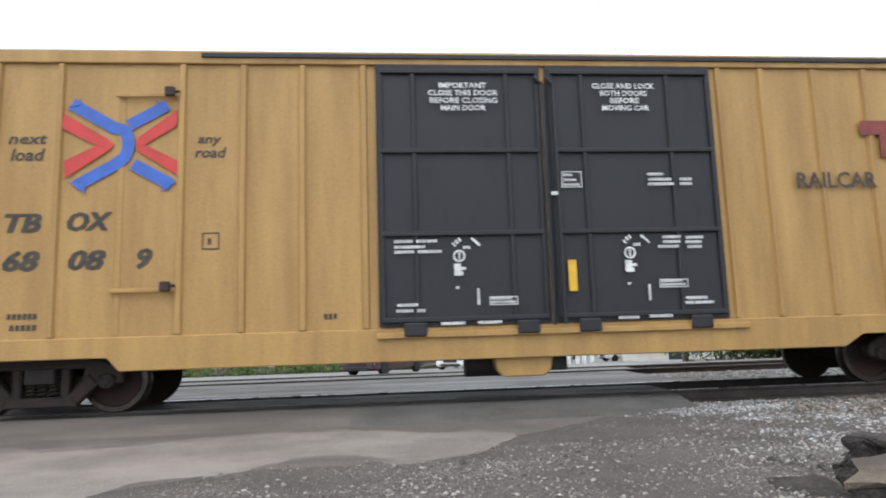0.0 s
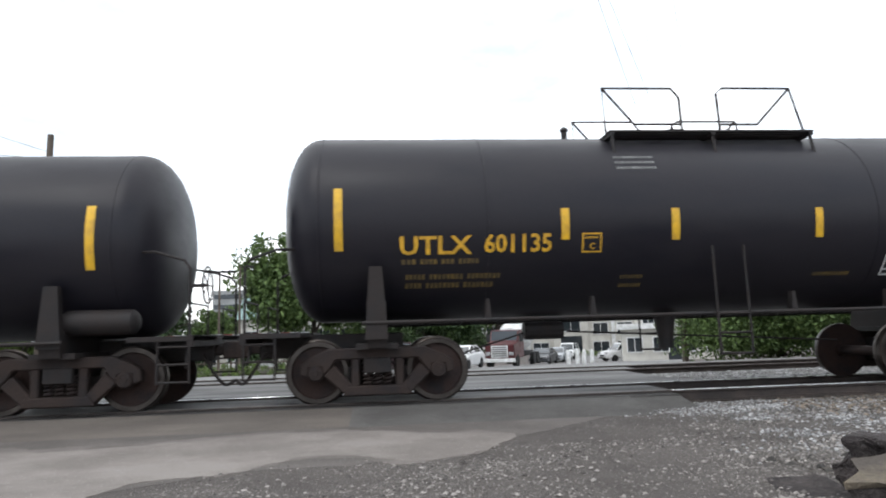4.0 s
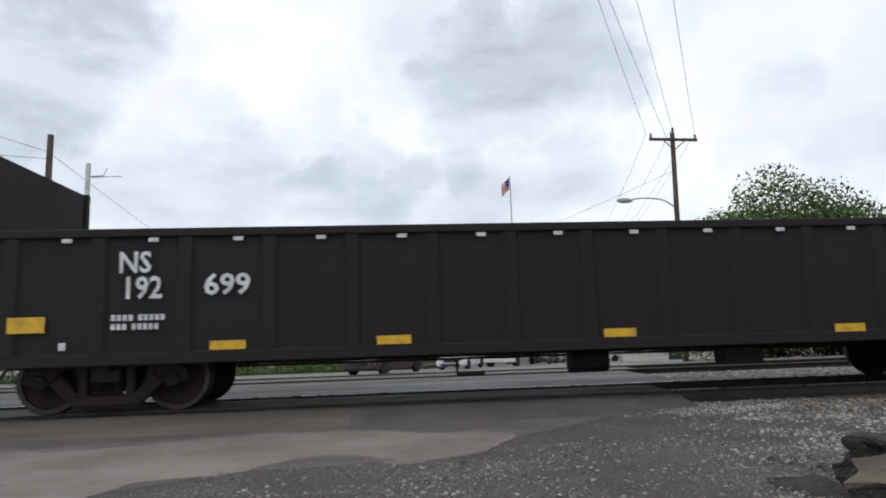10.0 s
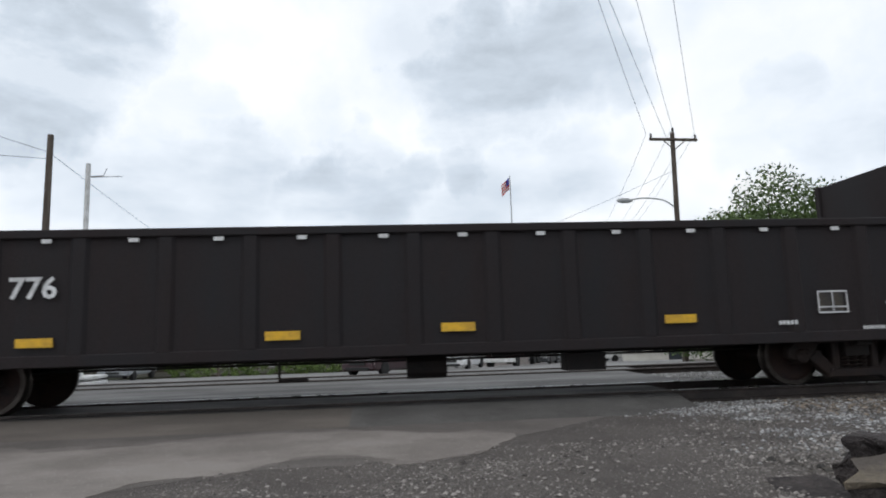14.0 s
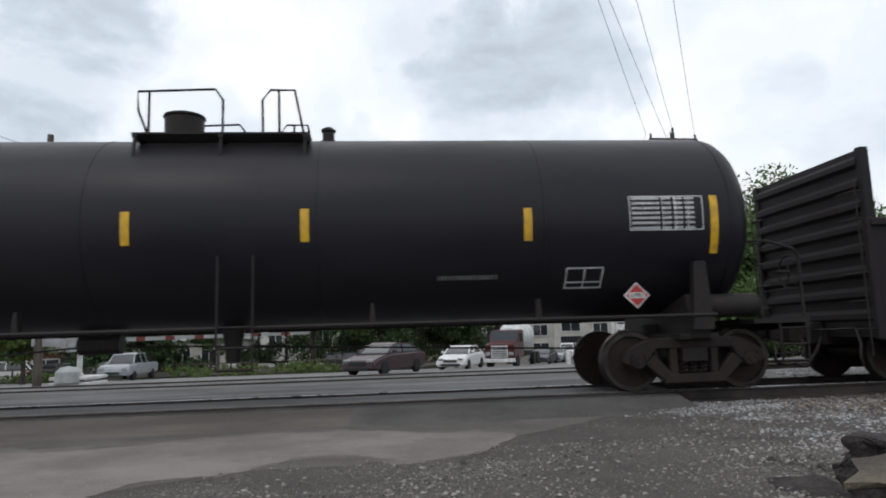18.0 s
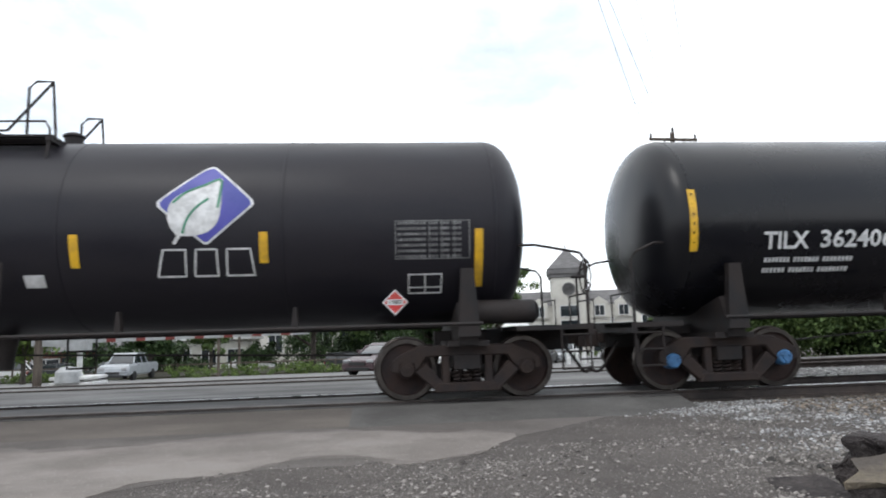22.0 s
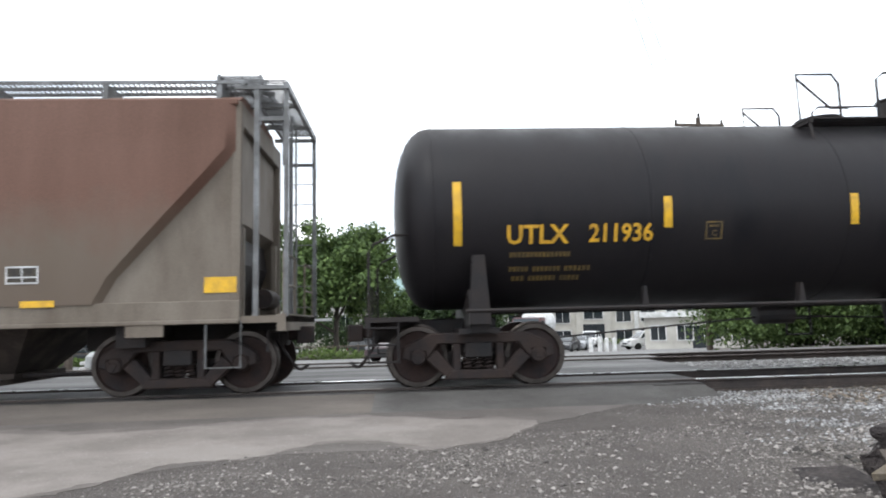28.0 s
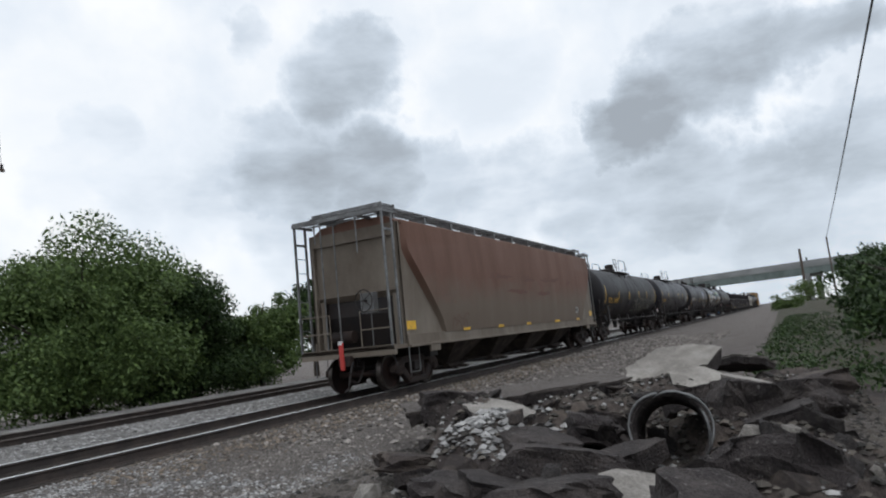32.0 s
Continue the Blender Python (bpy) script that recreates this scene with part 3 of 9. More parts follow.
# ---- tank cars ----
def tank_car(label, u, hl, r, zc, trucks, paint, metal, reach, deck, rails, domes, dashes, cap="cap", ladder=0.4, pipe=None, seams=(), tank_label="", end_rail=2.1, reservoir=1,
             brake_end=1, climb=False, upper=None, lag=0.0):
    upper = upper or metal
    car = start_car("tank_car", label, u)
    top = zc + r
    # shell
    hl -= 0.12
    bm = bmesh.new()
    dome = 0.60          # depth of the dished heads
    bend = [(dome * (1 - math.sin(radians(d)) ** 0.85), r * math.cos(radians(d)) ** 0.8) for d in (84, 74, 62, 50, 38, 26, 14, 6)]
    prof = [(-hl, 0.0)] + [(-hl + a, b) for a, b in bend]
    prof += [(-hl + dome, r)] + [(x, r) for x in (-0.5 * hl, 0.0, 0.5 * hl)] + [(hl - dome, r)]
    prof += [(hl - a, b) for a, b in bend[::-1]] + [(hl, 0.0)]
    lathe(bm, prof, 64, "x", (0, 0, zc))
    shell = part("tank", bm, paint, car, tank_label, True)
    for x in (-hl + dome, hl - dome) + tuple(seams):
        bm = bmesh.new()
        lathe(bm, [(x - 0.02, r - 0.01), (x - 0.012, r + 0.006), (x + 0.012, r + 0.006), (x + 0.02, r - 0.01)], 64, "x", (0, 0, zc))
        part("weld_seam", bm, paint, car, smooth=True)
    # saddles over the trucks
    for s in (-1, 1):
        bm = bmesh.new()
        x = s * trucks
        low = zc - r
        prism(bm, [(-1.35, 0.80), (-1.38, 0.95), (-1.2, zc - 0.82 * r), (-0.75, low + 0.16), (0, low + 0.02), (0.75, low + 0.16), (1.2, zc - 0.82 * r), (1.38, 0.95), (1.35, 0.80)], x - 0.14, x + 0.14, "yz")
        prism(bm, [(x - 0.16, 0.92), (x + 0.16, 0.92), (x + 0.09, zc - 0.50 * r), (x - 0.09, zc - 0.50 * r)], -r * 0.9, -r * 0.98)
        quad_box(bm, x - 0.3, x + 0.3, -1.3, 1.3, 0.78, 0.86)
        part("saddle", bm, metal, car)
    truck(car, -trucks + lag, cap)
    truck(car, trucks + lag, cap)
    draft_gear(car, reach, trucks - 0.4, metal)
    # end platforms, handrails
    for s in (-1, 1):
        bm = bmesh.new()
        x0, x1 = sorted((s * (hl - 0.35), s * (reach - 0.28)))
        quad_box(bm, x0, x1, -1.42, -0.2, 0.98, 1.05)
        quad_box(bm, x0, x1, 0.2, 1.42, 0.98, 1.05)
        quad_box(bm, *sorted((s * (reach - 0.36), s * (reach - 0.28))), -1.42, 1.42, 0.90, 1.06)
        part("end_platform", bm, metal, car)
        for sy in (-1, 1):
            bm = bmesh.new()
            xe = s * (reach - 0.34)
            pts = [(xe, sy * 1.38, 1.0), (xe, sy * 1.38, end_rail - 0.12), (xe - s * 0.08, sy * 1.39, end_rail), (s * (hl - 0.02), sy * 1.36, end_rail + 0.13), (s * (hl - 0.25), sy * 1.2, end_rail + 0.15)]
            tube(bm, pts, 0.022, 6)
            tube(bm, [(xe, sy * 1.38, 1.5), (xe, sy * 0.45, 1.5), (xe, sy * 0.45, 1.0)], 0.016, 5)
            part("handrail", bm, metal, car)
            bm = bmesh.new()
            for k in range(3):
                z = 0.42 + 0.24 * k
                tube(bm, [(s * (reach - 0.75), sy * 1.40, z), (s * (reach - 0.33), sy * 1.40, z)], 0.016, 5)
            for xx in (reach - 0.75, reach - 0.33):
                tube(bm, [(s * xx, sy * 1.40, 0.40), (s * xx, sy * 1.40, 1.0)], 0.018, 5)
            part("step", bm, metal, car)
    hand_wheel(car, brake_end * (reach - 0.22), -0.95, 1.78, metal)
    # running rail along the side
    for sy in (-1, 1):
        bm = bmesh.new()
        y, z = sy * 1.46, zc - r - 0.05
        tube(bm, [(-trucks - 0.2, y, z), (trucks + 0.2, y, z)], 0.032, 6)
        part("running_rail", bm, pipe or metal, car)
        for x in (-0.66 * trucks, -0.33 * trucks, 0.33 * trucks, 0.66 * trucks):
            bm = bmesh.new()
            prism(bm, [(x - 0.05, z), (x + 0.05, z), (x + 0.02, z + 0.30), (x - 0.02, z + 0.30)], y, y - sy * 0.12)
            part("bracket", bm, metal, car)
    # bottom outlet, brake rigging under the shell
    bm = bmesh.new()
    lathe(bm, [(0.62, 0.0), (0.62, 0.12), (0.8, 0.13), (zc - r + 0.1, 0.2)], 14, "z", (0.15, 0, 0))
    part("bottom_outlet", bm, metal, car, smooth=True)
    bm = bmesh.new()
    lathe(bm, [(-0.32, 0.0), (-0.32, 0.15), (0.32, 0.15), (0.32, 0.0)], 12, "x", (-1.9, 0.1, zc - r - 0.22))
    tube(bm, [(-1.5, 0.1, zc - r - 0.25), (trucks - 1.4, 0.05, 0.66)], 0.016, 5)
    tube(bm, [(-2.2, 0.1, zc - r - 0.25), (-trucks + 1.4, 0.05, 0.66)], 0.016, 5)
    part("brake_rigging", bm, metal, car)
    bm = bmesh.new()
    xr = reservoir * (trucks + 0.55)
    lathe(bm, [(-0.52, 0.0), (-0.50, 0.12), (-0.44, 0.18), (0.44, 0.18), (0.50, 0.12), (0.52, 0.0)], 16, "x", (xr, -1.12, 1.27))
    part("air_reservoir", bm, pipe or metal, car, smooth=True)
    # deck, railings, domes on the top
    if deck:
        d0, d1 = deck
        for sy in (-1, 1):
            for y in (0.66, 0.78, 0.90, 1.02):
                bm = bmesh.new()
                quad_box(bm, d0, d1, *sorted((sy * (y - 0.045), sy * (y + 0.045))), top - 0.145, top - 0.115)
                part("deck_plank", bm, upper, car)
            for x in (d0 + 0.05, (d0 + d1) / 2, d1 - 0.05):
                bm = bmesh.new()
                quad_box(bm, x - 0.035, x + 0.035, *sorted((sy * 0.60, sy * 1.07)), top - 0.20, top - 0.146)
                tube(bm, [(x, sy * 1.02, top - 0.17), (x, sy * 1.10, zc + 0.66 * r)], 0.028, 5)
                part("deck_bearer", bm, upper, car)
        for lines in rails:
            for sy in (-1, 1):
                bm = bmesh.new()
                for line in lines:
                    tube(bm, [(a, sy * 0.84, top + b) for a, b in line], 0.021, 5)
                part("railing", bm, upper, car)
    for x, rr, hh in domes:
        bm = bmesh.new()
        lathe(bm, [(-0.12, rr + 0.03), (0.06, rr + 0.03), (0.06, rr), (hh - 0.05, rr), (hh - 0.03, rr + 0.025), (hh, rr + 0.02), (hh + 0.04, rr * 0.6), (hh + 0.05, 0.0)], 20, "z", (x, 0, top))
        part("dome" if rr > 0.2 else "valve", bm, upper, car, smooth=True)
    if ladder is not None:
        for sy in (-1, 1):
            bm = bmesh.new()
            for x in (ladder - 0.24, ladder + 0.24):
                if climb:
                    tube(bm, [(x, sy * (r + 0.09) * math.cos(a), zc + (r + 0.09) * math.sin(a)) for a in (radians(d) for d in range(-20, 78, 14))], 0.02, 5)
                tube(bm, [(x, sy * (r + 0.09) * math.cos(radians(-20)), zc + (r + 0.09) * math.sin(radians(-20))), (x, sy * 1.5, zc - r - 0.1), (x, sy * 1.5, 0.55)], 0.02, 5)
            for d in range(-18, 76, 13) if climb else ():
                a = radians(d)
                tube(bm, [(ladder - 0.24, sy * (r + 0.09) * math.cos(a), zc + (r + 0.09) * math.sin(a)), (ladder + 0.24, sy * (r + 0.09) * math.cos(a), zc + (r + 0.09) * math.sin(a))], 0.015, 4)
            for z in (0.56, 0.86, 1.14):
                tube(bm, [(ladder - 0.24, sy * 1.5, z), (ladder + 0.24, sy * 1.5, z)], 0.018, 4)
            part("ladder", bm, pipe or metal, car)
    place = on_tank(r, zc)
    for x, z0, z1, which in dashes:
        bm = bmesh.new()
        patch(bm, place, x - 0.06, x + 0.06, z0, z1, 1, 8)
        part("reflector", bm, M[which], car)
    return car, place


def marks(car, place, material, lines=(), small=(), boxes=(), tables=()):
    """Stencilled writing on a side: (words, x0, x1, z, height), rows of bars, square outlines, printed tables."""
    def proud(a, b):
        x, y, z = place(a, b)
        return (x, y - 0.006, z)

    if lines:
        for body, x0, x1, z, hgt in lines:
            bm = bmesh.new()
            write(bm, proud, body, x0, z, hgt / 0.70, x1 - x0)
            part("lettering", bm, M[material], car)
    for mt, rows in small:
        for x, z, widths, hgt in rows:
            bm = bmesh.new()
            bars(bm, place, x, z, widths, hgt)
            tagged(part("small_print", bm, M[mt], car), kind="stuff")
    for mt, x0, x1, z0, z1, inner in boxes:
        bm = bmesh.new()
        frame_patch(bm, place, x0, x1, z0, z1, 0.022)
        if inner == "c":
            write(bm, place, "C", (x0 + x1) / 2 - 0.035, z0 + 0.05, 0.12)
            bars(bm, place, x0 + 0.05, z1 - 0.08, [x1 - x0 - 0.1], 0.03)
        elif inner == "split":
            patch(bm, place, (x0 + x1) / 2 - 0.01, (x0 + x1) / 2 + 0.01, z0, z1, 1, 2)
            patch(bm, place, x0, x1, z0 + 0.08, z0 + 0.10, 2, 1)
        part("stencil_box", bm, M[mt], car)
    for mt, x0, x1, z0, z1 in tables:
        bm = bmesh.new()
        frame_patch(bm, place, x0, x1, z0, z1, 0.014)
        n = 7
        for k in range(n):
            z = z0 + (z1 - z0) * (k + 0.25) / n
            bars(bm, place, x0 + 0.04, z, [(x1 - x0) * 0.38, (x1 - x0) * 0.13, (x1 - x0) * 0.13, (x1 - x0) * 0.13], (z1 - z0) / n * 0.5, 0.03)
        for k in (0.45, 0.62, 0.79):
            patch(bm, place, x0 + (x1 - x0) * k, x0 + (x1 - x0) * k + 0.01, z0, z1, 1, 4)
        tagged(part("stencil_table", bm, M[mt], car), kind="stuff")


def placard(car, place, x, z, half=0.2, field="red", number="1987", out=None):
    bm = bmesh.new()
    deep = out or place(x, z + half * 0.9)[1] - 0.025
    out = [(x - half, z), (x, z - half), (x + half, z), (x, z + half)]
    prism(bm, out, deep, deep + 0.03)
    plate = part("placard", bm, M["ink_white"], car, "diamond hazard placard")
    bm = bmesh.new()
    h2 = half * 0.86
    skin(bm, [(x - h2, z), (x, z - h2), (x + h2, z), (x, z + h2)], [(0, 1, 2, 3)], lambda a, b: (a, deep - 0.004, b))
    part("placard_field", bm, M[field], plate)
    bm = bmesh.new()
    skin(bm, [(x - half * 0.62, z - half * 0.22), (x + half * 0.62, z - half * 0.22), (x + half * 0.62, z + half * 0.22), (x - half * 0.62, z + half * 0.22)], [(0, 1, 2, 3)], lambda a, b: (a, deep - 0.008, b))
    part("placard_panel", bm, M["ink_white"], plate)
    bm = bmesh.new()
    write(bm, lambda a, b: (a, deep - 0.012, b), number, x - half * 0.55, z - half * 0.14, half * 0.42, half * 1.1)
    part("placard_number", bm, M["ink_black"], plate)


def scrawl(car, place, material, lines, w, name="graffiti"):
    for line in lines:
        bm = bmesh.new()
        stroke(bm, place, smooth_line(line, 5), w)
        part(name, bm, M[material], car)


# short tank car, grey scrawls on its side
PR, PZ = 1.50, 2.69
car, place = tank_car("short black tank car with white scrawls and orange reflectors", -15.08, 6.05, PR, PZ, 4.60, M["sooty"], M["under"], 6.85, (-1.30, 0.66),
                      [([(-1.34, -0.14), (-1.33, 0.56), (-1.22, 0.69), (-0.99, 0.69), (-0.85, 0.5), (-0.87, -0.14)], [(-1.33, 0.2), (-0.86, 0.2)]), ([(-0.3, -0.14), (-0.28, 0.56), (-0.19, 0.67), (0.66, 0.68), (0.60, -0.14)], [(-0.28, 0.25), (0.1, 0.25)])], [(-0.35, 0.33, 0.16), (0.92, 0.05, 0.26)],
                      [(-5.6, 1.60, 2.49, "orange"), (-2.5, 1.95, 2.42, "orange"), (-1.31, 1.94, 2.42, "orange"), (0.49, 1.93, 2.41, "orange"), (3.25, 1.94, 2.42, "orange"), (5.15, 1.60, 2.46, "orange")],
                      seams=(-3.2, 0.0, 3.2), ladder=0.0, lag=-0.14)
marks(car, place, "ink_white", [("10439", -3.53, -2.58, 2.09, 0.24)],
      [("ink_white", [(-2.22, 1.92, [0.95], 0.035), (-2.22, 1.84, [0.85], 0.035), (-2.22, 1.76, [0.9], 0.035), (-2.22, 1.68, [0.6], 0.035), (0.62, 1.90, [0.95], 0.03), (0.62, 1.80, [0.6], 0.03), (0.62, 1.70, [0.5], 0.03), (2.2, 1.98, [0.8], 0.03)]),
       ("ink_faded", [(-3.4, 1.88, [0.28, 0.3], 0.07), (-3.4, 1.74, [0.28, 0.2, 0.6], 0.07), (-4.5, 1.85, [0.9], 0.06)])],
      [("ink_white", -2.22, -1.95, 2.10, 2.37, "c"), ("ink_white", 2.99, 3.49, 1.56, 1.88, "split")], [("ink_faded", 3.75, 4.75, 2.02, 2.52)])
marks(car, place, "ink_faded", [("PR", -4.50, -4.05, 2.10, 0.24), ("X", -3.85, -3.64, 2.10, 0.24)])
scrawl(car, place, "ink_white", [
    [(-0.42, 3.15), (-0.28, 2.80), (-0.10, 2.85), (-0.18, 3.05), (-0.38, 3.10), (-0.05, 3.25), (0.05, 3.05), (0.0, 2.80)],
    [(0.05, 3.22), (0.28, 3.18), (0.32, 2.95), (0.08, 2.88), (0.5, 2.85), (0.72, 2.6), (0.6, 2.35), (0.2, 2.30)],
    [(-0.3, 2.75), (-0.44, 2.45), (-0.2, 2.25), (0.0, 2.35), (0.02, 2.75)],
    [(-0.15, 2.2), (-0.38, 1.95), (-0.3, 1.65), (0.05, 1.60), (0.1, 1.85), (-0.05, 2.2)],
    [(0.35, 2.25), (0.32, 1.9), (0.55, 1.8), (0.62, 2.2)], [(0.65, 2.2), (0.7, 1.95), (0.95, 1.9), (1.05, 2.05), (0.9, 2.12), (0.75, 1.95)],
    [(-0.3, 1.60), (-0.35, 1.42), (0.0, 1.37), (0.3, 1.45), (0.5, 1.58), (0.35, 1.70), (0.1, 1.62)], [(0.36, 3.08), (0.45, 2.98), (0.5, 3.05), (0.6, 2.95), (0.66, 3.0), (0.72, 2.88), (0.8, 2.92), (0.85, 2.8)]], 0.035)
scrawl(car, place, "ink_faded", [[(-4.4, 2.42), (-4.0, 2.0), (-3.95, 1.45), (-3.85, 2.3), (-3.7, 1.9)], [(-4.5, 1.5), (-4.1, 1.62), (-3.6, 1.45), (-3.2, 1.52)], [(-4.1, 1.75), (-3.8, 1.5), (-3.6, 1.72), (-3.4, 1.45)]], 0.04)
scrawl(car, place, "ink_white", [[(-5.12, 1.75), (-4.92, 1.68), (-5.1, 1.58), (-4.92, 1.5), (-5.12, 1.4), (-4.94, 1.3), (-5.1, 1.22), (-4.9, 1.24)], [(-5.1, 1.65), (-4.95, 1.76), (-5.05, 1.45), (-4.92, 1.4)]], 0.03)

# tank car with yellow stencils
car, place = tank_car("black tank car with yellow lettering and yellow reflectors", -28.75, 6.12, 1.50, 2.70, 4.61, M["black"], M["under"], 6.75, (-0.97, 2.40),
                      [([(-0.94, -0.14), (-0.97, 0.66), (0.18, 0.66), (0.3, 0.51), (0.32, -0.14)], [(-0.97, 0.66), (-0.47, 0.05), (0.3, 0.05)]), ([(0.96, -0.14), (0.94, 0.58), (1.04, 0.67), (2.2, 0.67), (2.4, -0.14)], [(2.2, 0.67), (1.6, 0.05), (0.96, 0.05)])], [(0.45, 0.35, 0.13), (-1.38, 0.05, 0.24)],
                      [(-5.18, 2.18, 3.09, "yellow"), (-1.93, 2.29, 2.75, "yellow"), (-0.27, 2.26, 2.73, "yellow"), (1.97, 2.26, 2.71, "yellow"), (5.15, 2.13, 3.06, "yellow")],
                      seams=(-3.0, 3.0), ladder=0.55)
marks(car, place, "ink_yellow", [("UTLX", -4.34, -3.29, 2.12, 0.25), ("601135", -3.12, -2.13, 2.13, 0.25)],
      [("ink_dim", [(-4.3, 1.98, [0.22, 0.25, 0.2, 0.3], 0.07), (-4.25, 1.77, [0.3, 0.5, 0.5], 0.07), (-4.25, 1.65, [0.25, 0.5, 0.45], 0.07), (-1.05, 1.60, [0.35], 0.05), (-1.05, 1.72, [0.35], 0.05), (2.0, 1.70, [0.6], 0.05)]),
       ("ink_faded", [(-1.05, 3.58, [0.62], 0.04), (-1.05, 3.48, [0.62], 0.04), (-1.05, 3.38, [0.62], 0.04)])],
      [("ink_yellow", -1.68, -1.39, 2.10, 2.38, "c"), ("ink_white", 3.10, 3.57, 1.68, 1.98, "split")], [("ink_white", 3.92, 5.06, 2.06, 2.59)])

# long tank car with a smoky band
car, place = tank_car("long black tank car with yellow lettering, sooty round the middle", -44.4, 8.17, 1.45, 2.50, 6.70, M["black"], M["under"], 8.85, (-1.45, 1.85),
                      [([(-2.32, 0.07), (-1.4, 0.79), (-0.33, 0.79), (-0.14, 0.58), (-0.2, -0.14)], [(-2.32, 0.07), (-1.42, 0.07)], [(-1.4, 0.79), (-1.43, -0.14)]), ([(0.46, -0.14), (0.52, 0.63), (0.7, 0.79), (1.9, 0.8), (1.8, -0.14)], [(1.9, 0.8), (0.73, 0.02), (0.46, 0.02)])], [(-0.60, 0.36, 0.40), (0.62, 0.52, 0.26), (-1.55, 0.06, 0.12)],
                      [(-7.14, 1.99, 2.89, "yellow"), (-4.76, 2.20, 2.67, "orange"), (-2.64, 2.21, 2.67, "orange"), (2.7, 2.2, 2.66, "orange"), (5.0, 2.2, 2.66, "orange"), (7.2, 1.99, 2.89, "yellow")],
                      seams=(-4.6, -1.5, 1.5, 4.6), ladder=0.6)
marks(car, place, "ink_yellow", [("DBCX", -6.50, -5.81, 2.06, 0.26), ("98351", -5.66, -4.81, 2.07, 0.25)],
      [("ink_yellow", [(-6.48, 1.88, [0.2, 0.24, 0.2, 0.34], 0.08), (-2.22, 2.76, [0.5], 0.05)]), ("ink_dim", [(-6.45, 1.66, [0.3, 0.46, 0.5], 0.08), (-6.45, 1.53, [0.3, 0.46, 0.5], 0.08), (-6.35, 1.40, [0.4], 0.07), (-3.0, 1.90, [0.3], 0.05), (-3.0, 1.78, [0.42], 0.09), (2.2, 1.95, [0.5], 0.08)])],
      [("ink_yellow", -4.11, -3.83, 2.08, 2.36, "c"), ("ink_white", 5.1, 5.6, 1.62, 1.92, "split")], [])
bm = bmesh.new()
patch(bm, place, 3.2, 4.1, 1.65, 1.95, 2, 2)
part("yellow_panel", bm, M["yellow"], car)

# white tank car with a rusty middle jacket
EZ, ER = 2.56, 1.45
car, place = tank_car("weathered white tank car with a rusty grey jacket in the middle", -62.0, 8.03, ER, EZ, 6.55, M["white"], M["white"], 8.75, (-2.34, 0.98),
                      [([(-2.57, 0.01), (-2.27, 0.74), (-0.64, 0.75), (-0.48, 0.57), (-0.52, -0.14)], [(-2.57, 0.01), (-2.25, 0.01)], [(-2.24, 0.74), (-2.24, -0.14)]), ([(0.14, -0.14), (0.19, 0.61), (0.34, 0.75), (0.97, 0.8), (0.9, -0.14)], [(0.97, 0.8), (0.35, 0.05), (0.14, 0.05)])], [(-1.28, 0.35, 0.60), (1.25, 0.06, 0.16), (-0.2, 0.2, 0.1)],
                      [(-7.45, 1.76, 2.65, "orange"), (-4.23, 1.98, 2.41, "orange"), (4.53, 1.98, 2.43, "orange"), (7.43, 1.75, 2.67, "orange")], seams=(-5.2, 4.9), ladder=-0.14, upper=M["truck"], pipe=M["white"])
jr = ER + 0.012
bm = bmesh.new()
n = 26
angles = [radians(-32 + (180 + 64) * k / n) for k in range(n + 1)]
g = [[bm.verts.new((x, -jr * math.cos(a), EZ + jr * math.sin(a))) for a in angles] for x in (-2.34, -0.6, 1.03)]
for i in range(2):
    for k in range(n):
        bm.faces.new((g[i][k], g[i + 1][k], g[i + 1][k + 1], g[i][k + 1]))
part("jacket", bm, M["rusty"], car, "rust-streaked grey steel jacket", True)
for x in (-2.12, 0.87):
    bm = bmesh.new()
    patch(bm, on_tank(jr, EZ), x - 0.06, x + 0.06, 1.98, 2.45, 1, 6)
    part("reflector", bm, M["orange"], car)
marks(car, place, "ink_black", [("ETCX", -6.47, -5.66, 1.90, 0.23), ("821505", -5.49, -4.33, 1.91, 0.22)],
      [("ink_black", [(-6.33, 1.75, [0.42, 0.5, 0.42], 0.07), (-6.33, 1.62, [0.3, 0.5, 0.42], 0.07), (3.75, 1.70, [0.75], 0.1)])],
      [("ink_black", -4.17, -3.90, 1.90, 2.16, "c"), ("ink_white", 5.24, 5.70, 1.61, 1.88, "split")], [("ink_black", 6.17, 7.27, 1.95, 2.49)])
bm = bmesh.new()
patch(bm, on_tank(ER, EZ, 0.004), 3.72, 4.57, 1.65, 1.86, 2, 2)
part("yellow_panel", bm, mat("faded_olive_yellow", (0.36, 0.32, 0.09), 0.6, dark=(0.25, 0.22, 0.09), amount=0.5, scale=5, grain=0.15, bump=0.0), car)
bm = bmesh.new()
patch(bm, on_tank(ER, EZ, 0.004), 5.24, 5.70, 1.61, 1.88, 2, 2)
part("black_panel", bm, M["ink_black"], car)
for s in (-1, 1):
    bm = bmesh.new()
    quad_box(bm, s * 6.73 - 0.22, s * 6.73 + 0.22, -1.50, -1.25, 1.62, 1.80)
    prism(bm, [(s * 6.73 - 0.12, 1.62), (s * 6.73 + 0.12, 1.62), (s * 6.73 + 0.2, 0.9), (s * 6.73 - 0.2, 0.9)], -1.46, -1.30)
    quad_box(bm, *sorted((s * 6.5, s * 8.4)), -1.48, -1.40, 0.86, 1.02)
    bevel(bm, 0.01)
    part("saddle_gusset", bm, M["white"], car)
placard(car, place, 3.28, 1.38, 0.24, "ink_white", "3280")


